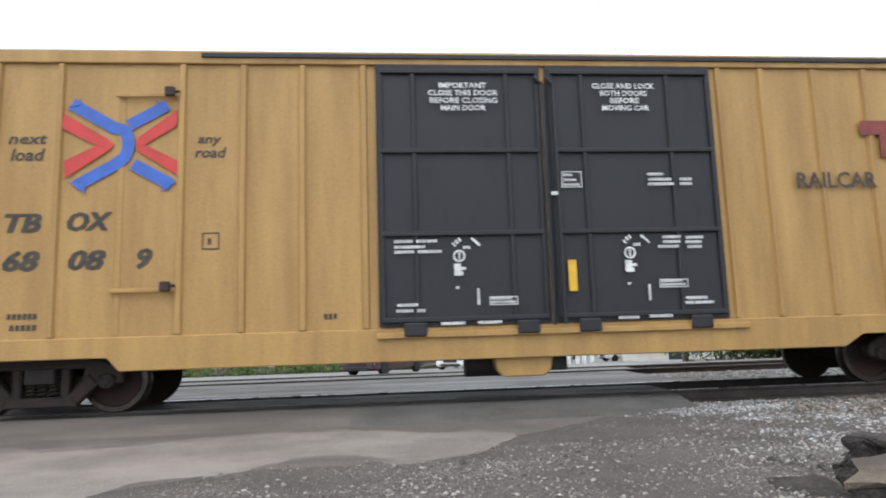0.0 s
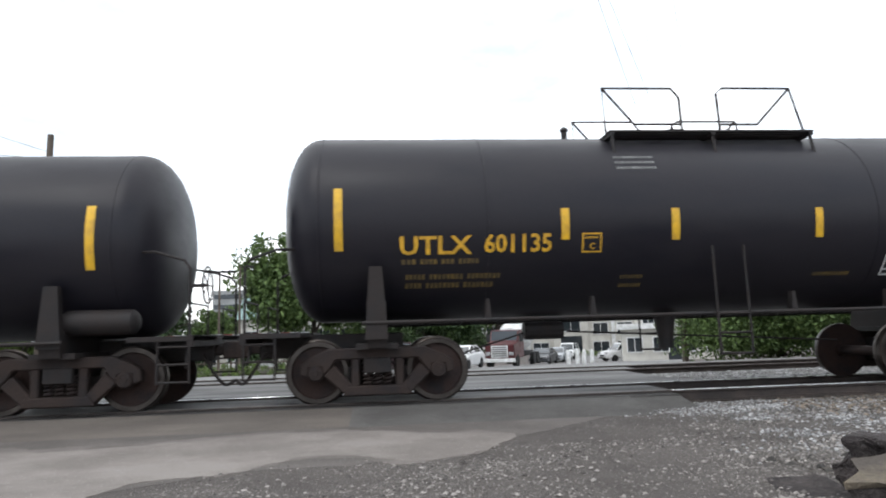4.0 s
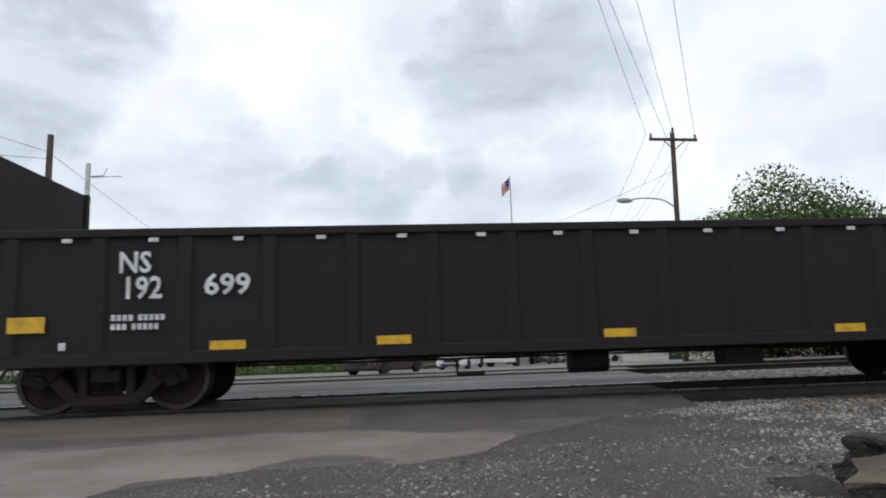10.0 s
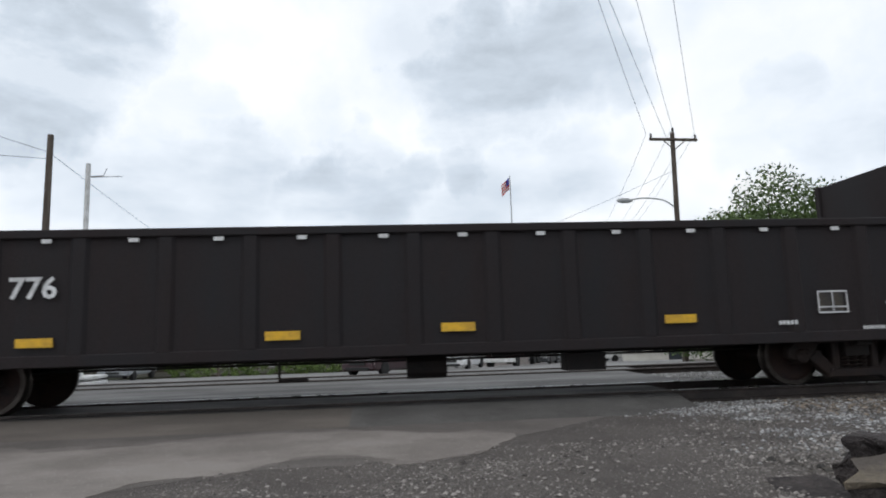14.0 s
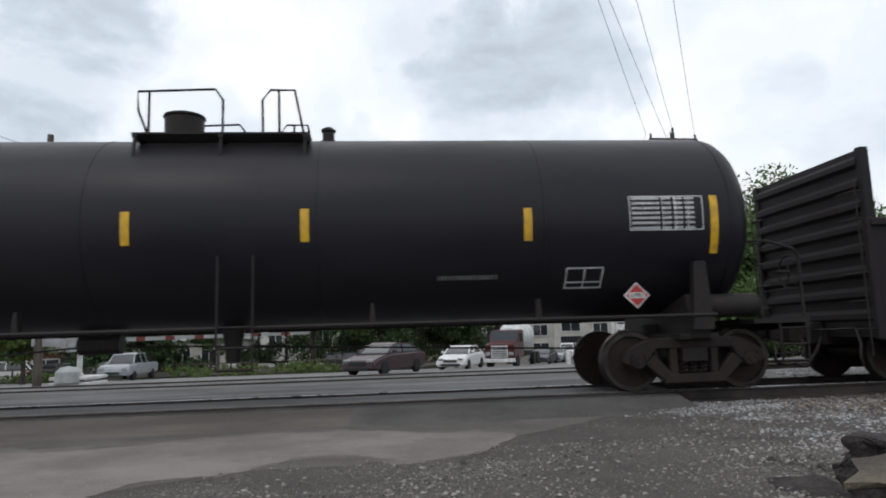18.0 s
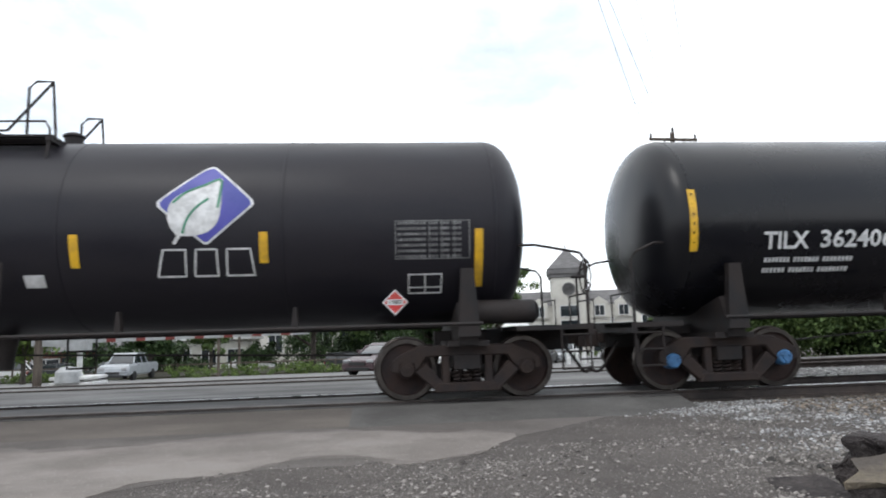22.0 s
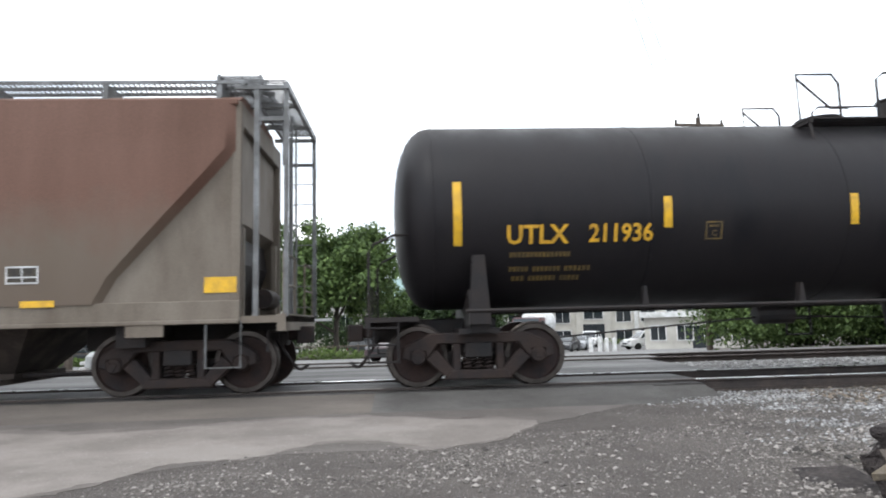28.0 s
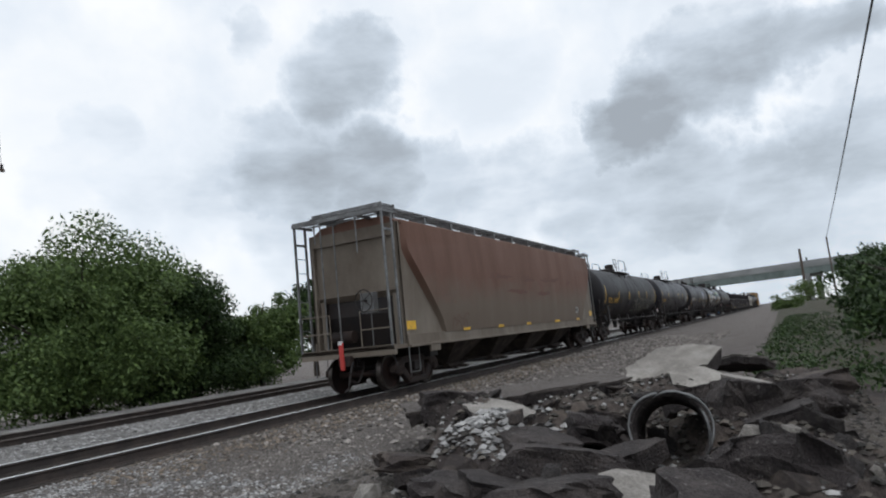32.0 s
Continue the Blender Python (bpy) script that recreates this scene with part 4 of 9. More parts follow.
# ---- gondolas ----
M["rust_stain"] = mat("rust_stained_gondola_paint", (0.0090, 0.0080, 0.0100), 0.75, dark=(0.040, 0.0135, 0.0110), amount=0.62, scale=0.3, squash=(1, 1, 1.4), grain=0.25, bump=0.2, sharp=0.12, spec=0.35)
def gondola(label, u, number, weights, yellow, extra, loads=()):
    car = start_car("gondola", label, u)
    L, w, z0, z1 = 8.30, 1.60, 0.68, 2.52
    for sy in (-1, 1):
        bm = bmesh.new()
        quad_box(bm, -L, L, *sorted((sy * (w - 0.02), sy * (w - 0.09))), z0 + 0.1, z1 - 0.05)
        part("side_sheet", bm, M["rust_stain"] if extra and extra[4] == "faint_rust" else M["gondola"], car)
        bm = bmesh.new()
        quad_box(bm, -L, L, *sorted((sy * (w - 0.10), sy * (w + 0.045))), z1 - 0.12, z1)
        bevel(bm, 0.015)
        part("top_chord", bm, M["gondola"], car)
        bm = bmesh.new()
        quad_box(bm, -L, L, *sorted((sy * (w - 0.12), sy * (w + 0.03))), z0, z0 + 0.16)
        bevel(bm, 0.012)
        part("side_sill", bm, M["gondola"], car)
        for k in range(15):
            x = -7.86 + k * 1.123
            if abs(x) > 7.9:
                continue
            bm = bmesh.new()
            prism(bm, [(x - 0.13, -(w - 0.02)), (x - 0.08, -(w + 0.028)), (x + 0.08, -(w + 0.028)), (x + 0.13, -(w - 0.02))], z0 + 0.16, z1 - 0.12, "xy")
            if sy > 0:
                bmesh.ops.scale(bm, vec=(1, -1, 1), verts=bm.verts)
            part("side_post", bm, M["gondola"], car)
    bm = bmesh.new()
    quad_box(bm, -L, L, -w + 0.1, w - 0.1, z0 + 0.2, z0 + 0.28)
    quad_box(bm, -L, L, -0.22, 0.22, 0.60, z0 + 0.2)
    part("floor", bm, M["under"], car)
    for s in (-1, 1):
        bm = bmesh.new()
        x = s * L
        quad_box(bm, *sorted((x - s * 0.09, x - s * 0.03)), -1.52, 1.52, 0.72, 3.62)
        part("bulkhead", bm, M["gondola"], car, "tall steel end wall higher than the sides")
        for k in range(8):
            z = 0.95 + 0.34 * k
            bm = bmesh.new()
            prism(bm, [(x - s * 0.03, z), (x + s * 0.05, z + 0.05), (x + s * 0.05, z + 0.13), (x - s * 0.03, z + 0.20)], -1.50, 1.50)
            part("end_corrugation", bm, M["gondola"], car)
        for sy in (-1, 1):
            bm = bmesh.new()
            quad_box(bm, *sorted((x - s * 0.13, x + s * 0.02)), *sorted((sy * 1.46, sy * 1.60)), z1 - 0.02, 3.64)
            quad_box(bm, *sorted((x - s * 0.02, x + s * 0.06)), *sorted((sy * 1.50, sy * 1.62)), 0.70, z1)
            bevel(bm, 0.012)
            part("end_post", bm, M["gondola"], car)
            bm = bmesh.new()
            for k in range(6):
                z = 0.85 + 0.42 * k
                tube(bm, [(x + s * 0.14, sy * 1.55, z), (x + s * 0.14, sy * 1.12, z)], 0.014, 4)
                tube(bm, [(x + s * 0.14, sy * 1.55, z), (x + s * 0.03, sy * 1.55, z)], 0.014, 4)
            tube(bm, [(x + s * 0.14, sy * 1.55, 0.45), (x + s * 0.14, sy * 1.55, 3.1)], 0.014, 4)
            part("grab_iron", bm, M["under"], car)
            bm = bmesh.new()
            xa, xb = x - s * 0.12, x - s * 0.55
            tube(bm, [(xa, sy * 1.58, z0 + 0.05), (xa, sy * 1.58, 0.40), (xb, sy * 1.58, 0.40), (xb, sy * 1.58, z0 + 0.05)], 0.018, 5)
            part("step", bm, M["galv"], car)
        bm = bmesh.new()
        prism(bm, [(-1.4, 0.62), (-1.4, 0.86), (1.4, 0.86), (1.4, 0.62), (0.3, 0.55), (-0.3, 0.55)], *sorted((s * 6.63, s * 6.87)), "yz")
        part("body_bolster", bm, M["under"], car)
    truck(car, -6.75)
    truck(car, 6.75)
    draft_gear(car, 8.87, 6.4, M["under"], 0.82)
    hand_wheel(car, 8.46, -0.9, 2.6, M["under"])
    bm = bmesh.new()
    lathe(bm, [(-0.3, 0.0), (-0.3, 0.17), (0.3, 0.17), (0.3, 0.0)], 12, "x", (0.2, -0.6, 0.48))
    tube(bm, [(-6.0, -0.3, 0.58), (6.0, -0.3, 0.58)], 0.02, 5)
    tube(bm, [(-1.9, -1.2, 0.60), (-1.9, -1.2, 0.38), (-1.5, -1.2, 0.38)], 0.03, 5)
    quad_box(bm, 2.3, 2.9, -0.9, -0.5, 0.36, 0.62)
    part("brake_rigging", bm, M["under"], car)
    place = on_side(-w + 0.02, 0.008)
    proud = on_side(-w - 0.028, 0.006)
    for k in range(13):
        bm = bmesh.new()
        patch(bm, on_side(-w - 0.030, 0.004), -7.22 + k * 1.123, -7.09 + k * 1.123, 2.335, 2.39, 1, 1)
        part("white_tab", bm, M["ink_white"], car)
    for x, z, ww, hh in yellow:
        bm = bmesh.new()
        patch(bm, on_side(-w - 0.03, 0.006), x - ww / 2, x + ww / 2, z, z + hh, 1, 1)
        part("reflector", bm, M["yellow"], car)
    a, b, c = number
    marks(car, proud, "ink_white", [(a, -6.48, -6.05, 1.92, 0.28), (b, -6.43, -5.90, 1.57, 0.29), (c, -5.36, -4.74, 1.60, 0.28)],
          [("ink_white", weights)] if weights else [], [("ink_white", 5.93, 6.40, 1.10, 1.43, "split")])
    for body, x0, x1, z in loads:
        bm = bmesh.new()
        write(bm, proud, body, x0, z, 0.13, x1 - x0, spacing=1.15)
        part("lettering", bm, M["ink_white"], car)
    bm = bmesh.new()
    patch(bm, place, 5.97, 6.36, 1.13, 1.40, 1, 1)
    part("black_panel", bm, M["ink_black"], car)
    if extra:
        x0, x1, zz0, zz1, which = extra
        bm = bmesh.new()
        patch(bm, place, x0, x1, zz0, zz1, 1, 1)
        part("paint_patch", bm, M[which], car)
    return car


LOW = [(-5.03, 0.85, 0.47, 0.12), (-2.80, 0.85, 0.47, 0.12), (0.4, 0.85, 0.47, 0.12), (3.88, 0.82, 0.47, 0.12)]
M["faint_rust"] = mat("faded_rust_patch", (0.085, 0.042, 0.028), 0.75, dark=(0.05, 0.03, 0.024), amount=0.5, scale=3, grain=0.2)
gondola("grimy dark gondola with tall end walls, white lettering", -79.65, ("NS", "192", "699"), [(-6.55, 1.27, [0.3, 0.36], 0.08), (-6.55, 1.15, [0.22, 0.36], 0.08), (-7.2, 0.9, [0.12], 0.1)], LOW + [(-7.62, 1.14, 0.47, 0.21), (7.24, 1.07, 0.46, 0.22)], None)
gondola("grimy dark gondola with rust-red stains and a faded red patch", -97.45, ("NS", "192", "908"), [],
        [(-5.10, 0.87, 0.47, 0.12), (-1.7, 0.86, 0.47, 0.12), (0.55, 0.86, 0.47, 0.12), (3.8, 0.86, 0.47, 0.12)], (-7.62, -7.0, 1.49, 1.78, "faint_rust"),
        (("LD LMT", -6.42, -5.98, 1.25), ("LT WT", -6.42, -6.08, 1.07), ("215100", -5.30, -4.80, 1.27), ("70000", -5.28, -4.86, 1.09)))
gondola("dark grey gondola with dusty lower panels and tall end walls", -115.15, ("NS", "192", "776"), [(-6.4, 1.24, [0.42], 0.09), (-6.4, 1.10, [0.3], 0.09), (5.3, 0.95, [0.3], 0.06), (6.6, 0.85, [0.35], 0.05), (7.0, 1.2, [0.4], 0.05)],
        [(-5.0, 0.95, 0.47, 0.12), (-1.8, 0.95, 0.47, 0.12), (0.6, 1.0, 0.47, 0.12), (3.82, 1.02, 0.47, 0.12), (7.87, 1.01, 0.42, 0.21)], None)
gondola("grimy dark gondola with a yellow splash by the lettering", -133.02, ("NS", "192", "868"), [],
        [(-5.1, 0.87, 0.47, 0.12), (-1.7, 0.86, 0.47, 0.12), (0.55, 0.86, 0.47, 0.12), (3.8, 0.86, 0.47, 0.12)], None,
        (("LD LMT", -6.42, -5.98, 1.25), ("LT WT", -6.42, -6.08, 1.09), ("218000", -5.30, -4.80, 1.27), ("70200", -5.28, -4.86, 1.09)))
scrawl(CARS[-1][0], on_side(-1.628, 0.008), "yellow", [[(-7.96, 1.36), (-7.80, 1.33), (-7.72, 1.38), (-7.62, 1.34)], [(-7.94, 1.29), (-7.78, 1.28), (-7.66, 1.30), (-7.60, 1.26)], [(-7.84, 1.22), (-7.74, 1.24), (-7.70, 1.20)]], 0.07, "paint_splash")

# black tank car with white stencils
car, place = tank_car("long black tank car with white lettering and yellow reflectors", -151.16, 8.46, 1.50, 2.68, 7.20, M["black"], M["under"], 9.15, (-1.12, 1.45),
                      [([(-0.94, -0.14), (-1.11, 0.3), (-1.12, 0.6), (0.02, 0.64), (0.14, 0.47), (0.14, -0.14)], [(-0.95, 0.6), (-0.95, -0.14)]), ([(0.74, -0.14), (0.73, 0.47), (0.85, 0.63), (1.22, 0.63), (1.37, -0.14)], [(0.98, 0.62), (0.99, -0.14)])], [(-0.68, 0.31, 0.49), (0.42, 0.32, 0.10), (1.66, 0.10, 0.26)],
                      [(-7.58, 2.06, 2.98, "yellow"), (-4.57, 2.29, 2.73, "yellow"), (-1.1, 2.31, 2.78, "yellow"), (1.33, 2.32, 2.79, "yellow"), (4.52, 2.28, 2.76, "yellow"), (7.34, 2.05, 2.92, "yellow")],
                      seams=(-4.9, -1.6, 1.6, 4.9), ladder=0.5)
marks(car, place, "ink_white", [("TAEX", -6.77, -5.97, 1.88, 0.26), ("1635", -5.87, -5.16, 1.87, 0.26)],
      [("ink_faded", [(-6.8, 1.68, [0.42, 0.5, 0.5], 0.07), (-6.7, 1.54, [0.3, 0.45, 0.5], 0.07), (3.2, 1.75, [0.9], 0.06)])],
      [("ink_white", -4.36, -4.08, 1.85, 2.12, "c"), ("ink_white", 5.11, 5.68, 1.59, 1.89, "split"), ("ink_faded", -7.42, -7.2, 2.02, 2.2, "")], [("ink_white", 6.04, 7.17, 2.40, 2.92)])
placard(car, place, 6.22, 1.46, 0.2)

# glossy tank car with a painted logo
TZ, TR = 2.64, 1.50
car, place = tank_car("glossy black tank car with a blue and green painted emblem", -169.60, 8.37, TR, TZ, 7.07, M["gloss"], M["under"], 8.95, (-1.26, 2.36),
                      [([(-1.80, 0.09), (-1.40, 0.71), (0.57, 0.70), (0.68, 0.6), (0.66, -0.12)], [(-1.80, 0.09), (-1.35, 0.09)], [(-1.2, 0.71), (-1.2, -0.12)], [(-0.38, 0.70), (-0.36, -0.12)]), ([(1.31, 0.08), (1.33, 0.6), (1.41, 0.70), (2.33, 0.70), (2.40, -0.12)], [(2.33, 0.70), (1.55, 0.08), (0.66, 0.08)], [(1.5, 0.7), (1.5, -0.12)])], [(0.05, 0.52, 0.58), (1.35, 0.2, 0.1)],
                      [(-7.76, 2.08, 3.02, "yellow"), (-4.23, 2.31, 2.78, "yellow"), (-1.32, 2.31, 2.79, "yellow"), (1.57, 2.31, 2.80, "yellow"), (4.40, 2.29, 2.77, "yellow"), (7.85, 2.09, 3.02, "yellow")], cap="cap_blue", ladder=1.04, climb=True)
marks(car, place, "ink_white", [("TILX", -6.66, -5.94, 2.10, 0.25), ("362406", -5.77, -4.57, 2.11, 0.25), ("AAR ST - 445", 5.16, 6.06, 1.90, 0.12)],
      [("ink_white", [(-6.62, 1.90, [0.42, 0.42, 0.5], 0.07), (-6.62, 1.75, [0.38, 0.42, 0.5], 0.07), (1.6, 1.93, [0.9], 0.05), (4.25, 1.80, [1.0], 0.04), (4.25, 1.70, [0.6], 0.04), (7.45, 1.78, [0.3], 0.04), (7.45, 1.86, [0.25], 0.04), (7.45, 1.94, [0.28], 0.04)])],
      [("ink_white", -4.10, -3.81, 2.09, 2.37, "c"), ("ink_white", 6.14, 6.62, 1.57, 1.86, "split")], [("ink_white", 6.60, 7.70, 2.05, 2.62)])
bm = bmesh.new()
patch(bm, place, 3.58, 4.30, 1.91, 2.36, 2, 4)
part("yellow_panel", bm, M["yellow"], car)
bm = bmesh.new()
for z in (2.05, 2.17, 2.28):
    bars(bm, on_tank(TR, TZ, 0.012), 3.66, z, [0.55], 0.05)
part("small_print", bm, M["ink_black"], car)
placard(car, place, 6.95, 1.47, 0.2, out=-1.56)
# the emblem: a globe of slanting stripes, a stroke, and bars in place of its words
for lo, hi, which in ((-1.0, -0.62, "sky_blue"), (-0.54, -0.10, "lime"), (-0.02, 0.50, "sky_blue"), (0.58, 1.0, "lime")):
    bm = bmesh.new()
    rows = []
    for k in range(13):
        v = -1 + 2 * k / 12
        half = math.sqrt(max(0.0, 1 - v * v))
        slant = -0.22 * v
        a = max(-half, min(half, lo + slant + 0.10 * (1 - v * v)))
        b = max(-half, min(half, hi + slant + 0.10 * (1 - v * v)))
        rows.append([bm.verts.new(place(3.06 + 0.56 * p, 3.32 + 0.47 * v)) for p in (a, b)])
    for p, q in zip(rows, rows[1:]):
        bm.faces.new((p[0], p[1], q[1], q[0]))
    part("emblem_stripe", bm, M[which], car)
scrawl(car, place, "ink_white", [[(3.74, 2.80), (3.76, 3.72)]], 0.025, "emblem_stroke")
for x0, z0, step, wide, tall, count, which in ((4.17, 3.18, 0.345, 0.24, 0.26, 7, "ink_white"), (4.17, 2.84, 0.195, 0.13, 0.14, 6, "leaf_green")):
    for k in range(count):
        bm = bmesh.new()
        patch(bm, place, x0 + step * k, x0 + step * k + wide, z0, z0 + tall * (1.2 if k == 0 else 1.0), 1, 2)
        part("emblem_bar", bm, M[which], car)

# black tank car with a leaf emblem
AZ, AR = 2.65, 1.50
car, place = tank_car("long black tank car with a blue leaf emblem and scratches", -187.70, 8.22, AR, AZ, 7.07, M["black"], M["under"], 9.15, (-1.08, 1.18),
                      [([(-1.25, -0.08), (-1.06, 0.74), (0.12, 0.74), (0.20, 0.6), (0.22, -0.12)], [(-1.04, 0.72), (-1.02, -0.12)]), ([(0.72, -0.12), (0.72, 0.68), (0.82, 0.78), (1.06, 0.78), (1.13, -0.12)], [(1.05, 0.76), (0.45, 0.02), (0.2, 0.02)])], [(-0.42, 0.36, 0.22), (-1.45, 0.12, 0.40), (1.0, 0.14, 0.2)],
                      [(-7.36, 1.65, 2.47, "yellow"), (-4.11, 2.02, 2.46, "yellow"), (-0.94, 2.01, 2.46, "yellow"), (1.68, 2.02, 2.47, "yellow"), (4.22, 2.04, 2.47, "yellow"), (7.27, 1.65, 2.47, "yellow")], seams=(-4.5, -1.5, 1.5, 4.5), ladder=0.6)
marks(car, place, "ink_white", [("ADMX", -6.81, -6.01, 2.21, 0.25), ("29484", -5.83, -4.88, 2.22, 0.24)],
      [("ink_faded", [(-6.8, 1.86, [0.3, 0.4, 0.36], 0.07), (-6.8, 1.73, [0.3, 0.4, 0.36], 0.07), (-6.75, 1.60, [0.4], 0.06), (-4.8, 1.62, [0.4], 0.05)])],
      [("ink_white", -4.48, -4.22, 2.21, 2.46, "c"), ("ink_white", 6.24, 6.74, 1.57, 1.85, "split")], [("ink_faded", 6.06, 7.14, 2.05, 2.6)])
scrawl(car, place, "ink_faded", [[(-3.8, 2.0), (-3.6, 2.08), (-3.5, 2.02)], [(-3.75, 1.6), (-3.65, 1.75), (-3.7, 1.9)], [(-3.3, 2.08), (-3.2, 1.85), (-3.1, 1.9)], [(-3.1, 1.7), (-3.02, 1.55), (-2.99, 1.68)], [(-3.45, 1.95), (-3.3, 1.7)]], 0.035)
bm = bmesh.new()
patch(bm, place, 0.98, 1.25, 1.77, 1.94, 1, 2)
part("paper_label", bm, M["ink_white"], car)
placard(car, place, 6.05, 1.45, 0.19)


def blob(car, place, pts, material, name, n=5):
    bm = bmesh.new()
    line = smooth_line(list(pts) + [pts[0]], n)[:-1]
    c = sum(line, Vector((0, 0))) / len(line)
    rings = [[bm.verts.new(place(*c.lerp(p, f))) for p in line] for f in (0.2, 0.4, 0.6, 0.8, 1.0)]
    o = bm.verts.new(place(*c))
    m = len(line)
    for i in range(m):
        bm.faces.new((o, rings[0][i], rings[0][(i + 1) % m]))
    for p, q in zip(rings, rings[1:]):
        for i in range(m):
            bm.faces.new((p[i], q[i], q[(i + 1) % m], p[(i + 1) % m]))
    part(name, bm, M[material], car)


lift1, lift2, lift3 = on_tank(AR, AZ, 0.011), on_tank(AR, AZ, 0.016), on_tank(AR, AZ, 0.021)
FIELD = [(3.35, 3.42), (3.46, 3.47), (3.57, 3.42), (4.03, 2.98), (4.08, 2.90), (4.04, 2.81), (3.53, 2.36), (3.44, 2.31), (3.35, 2.36), (2.83, 2.80), (2.78, 2.88), (2.82, 2.97)]
LEAF = [(3.05, 2.44), (3.23, 2.42), (3.45, 2.47), (3.59, 2.60), (3.64, 2.80), (3.64, 3.05), (3.62, 3.27), (3.38, 3.17), (3.13, 3.06), (2.97, 2.92), (2.92, 2.74), (2.96, 2.56)]
blob(car, place, FIELD, "ink_white", "emblem_rim", 3)
blob(car, lift1, [(3.44 + (a - 3.44) * 0.94, 2.89 + (b - 2.89) * 0.94) for a, b in FIELD], "violet", "emblem_field", 3)
blob(car, lift2, LEAF, "ink_white", "emblem_leaf", 4)
scrawl(car, lift2, "ink_white", [[(3.11, 2.48), (3.01, 2.32)]], 0.05, "emblem_stem")
scrawl(car, lift3, "leaf_green", [[(2.99, 2.90), (3.15, 3.05), (3.39, 3.16), (3.61, 3.25), (3.62, 3.02), (3.60, 2.82)], [(3.13, 2.46), (3.19, 2.66), (3.31, 2.83), (3.47, 2.96)]], 0.034, "emblem_vein")
for outline in ([(2.76, 1.88), (2.86, 2.24), (3.16, 2.24), (3.14, 1.88)], [(3.26, 1.88), (3.30, 2.24), (3.58, 2.24), (3.58, 1.88)], [(3.70, 1.88), (3.72, 2.24), (4.04, 2.24), (4.08, 1.88)]):
    bm = bmesh.new()
    ring = outline + outline[:1]
    stroke(bm, place, [Vector(ring[i]).lerp(Vector(ring[i + 1]), k / 6) for i in range(len(outline)) for k in range(6)] + [ring[-1]], 0.026)
    part("emblem_bar", bm, M["ink_white"], car)

# plain black tank car
car, place = tank_car("long plain black tank car with a placard and yellow reflectors", -205.75, 8.30, 1.50, 2.65, 7.07, M["black"], M["under"], 8.95, (-2.4, 0.99),
                      [([(-2.35, -0.14), (-2.33, 0.62), (-2.23, 0.7), (-1.75, 0.7), (-1.66, 0.6), (-1.66, -0.14)], [(-2.33, 0.2), (-1.66, 0.2)]), ([(-0.5, -0.14), (-0.48, 0.58), (-0.36, 0.7), (0.72, 0.7), (0.70, -0.14)], [(0.72, 0.7), (1.3, 0.08), (0.0, 0.08)])], [(0.5, 0.30, 0.42), (1.53, 0.12, 0.28), (-1.0, 0.3, 0.12)],
                      [(-7.08, 2.12, 3.05, "yellow"), (-4.2, 2.36, 2.8, "yellow"), (1.28, 2.36, 2.84, "yellow"), (4.0, 2.32, 2.8, "yellow"), (7.24, 2.11, 3.03, "yellow")], seams=(-4.5, -1.5, 1.5, 4.5), ladder=-1.0)
marks(car, place, "ink_yellow", [("UTLX", -6.6, -5.7, 2.08, 0.25)], [("ink_dim", [(-6.6, 1.9, [0.9], 0.07), (-6.6, 1.7, [0.4, 0.5], 0.07)])], [("ink_white", 5.11, 5.54, 1.66, 1.93, "split"), ("ink_dim", -4.0, -3.75, 2.1, 2.36, "c")], [("ink_white", 5.82, 6.94, 2.07, 2.58)])
placard(car, place, 6.98, 1.48, 0.19, out=-1.56)

# tank car with outlined graffiti
GZ, GR = 2.66, 1.50
car, place = tank_car("long black tank car with pale outlined graffiti along its side", -223.70, 8.41, GR, GZ, 7.07, M["sooty"], M["under"], 8.98, (-1.74, 1.40),
                      [([(-1.72, -0.14), (-1.73, 0.67), (-1.13, 0.67), (-1.03, 0.52), (-1.03, -0.14)], [(-1.73, 0.6), (-1.2, 0.1), (-0.9, 0.1)]), ([(-0.39, -0.14), (-0.38, 0.58), (-0.26, 0.69), (1.41, 0.7), (1.38, -0.14)], [(1.41, 0.7), (1.9, 0.12), (0.6, 0.1), (0.5, -0.08)])], [(0.58, 0.27, 0.52), (1.62, 0.12, 0.28), (-0.85, 0.36, 0.16)],
                      [(-7.35, 2.05, 2.98, "yellow"), (-4.3, 2.26, 2.72, "yellow"), (-1.5, 2.26, 2.72, "yellow"), (1.41, 2.37, 2.81, "yellow"), (4.06, 2.32, 2.77, "yellow"), (7.28, 2.10, 3.04, "yellow")], seams=(-4.5, -1.5, 1.5, 4.5), ladder=-0.6)
marks(car, place, "ink_yellow", [("UTLX", -6.66, -5.75, 2.07, 0.26), ("211936", -5.46, -4.52, 2.08, 0.25)], [("ink_dim", [(-6.6, 1.88, [0.9], 0.07), (-6.6, 1.68, [0.3, 0.42, 0.4], 0.07), (-6.55, 1.55, [0.2, 0.42, 0.3], 0.07)])], [("ink_dim", -3.74, -3.49, 2.08, 2.34, "c"), ("ink_white", 5.17, 5.58, 1.68, 1.94, "split")], [("ink_faded", 5.89, 7.0, 2.06, 2.57)])
placard(car, place, 7.12, 1.45, 0.18, out=-1.56)
along = lambda a, b: place(a + 0.10, b)
M["spray"] = mat("pale_spray_paint", (0.30, 0.30, 0.24), 0.6, dark=(0.18, 0.18, 0.14), amount=0.5, scale=4, grain=0.2, bump=0.0)
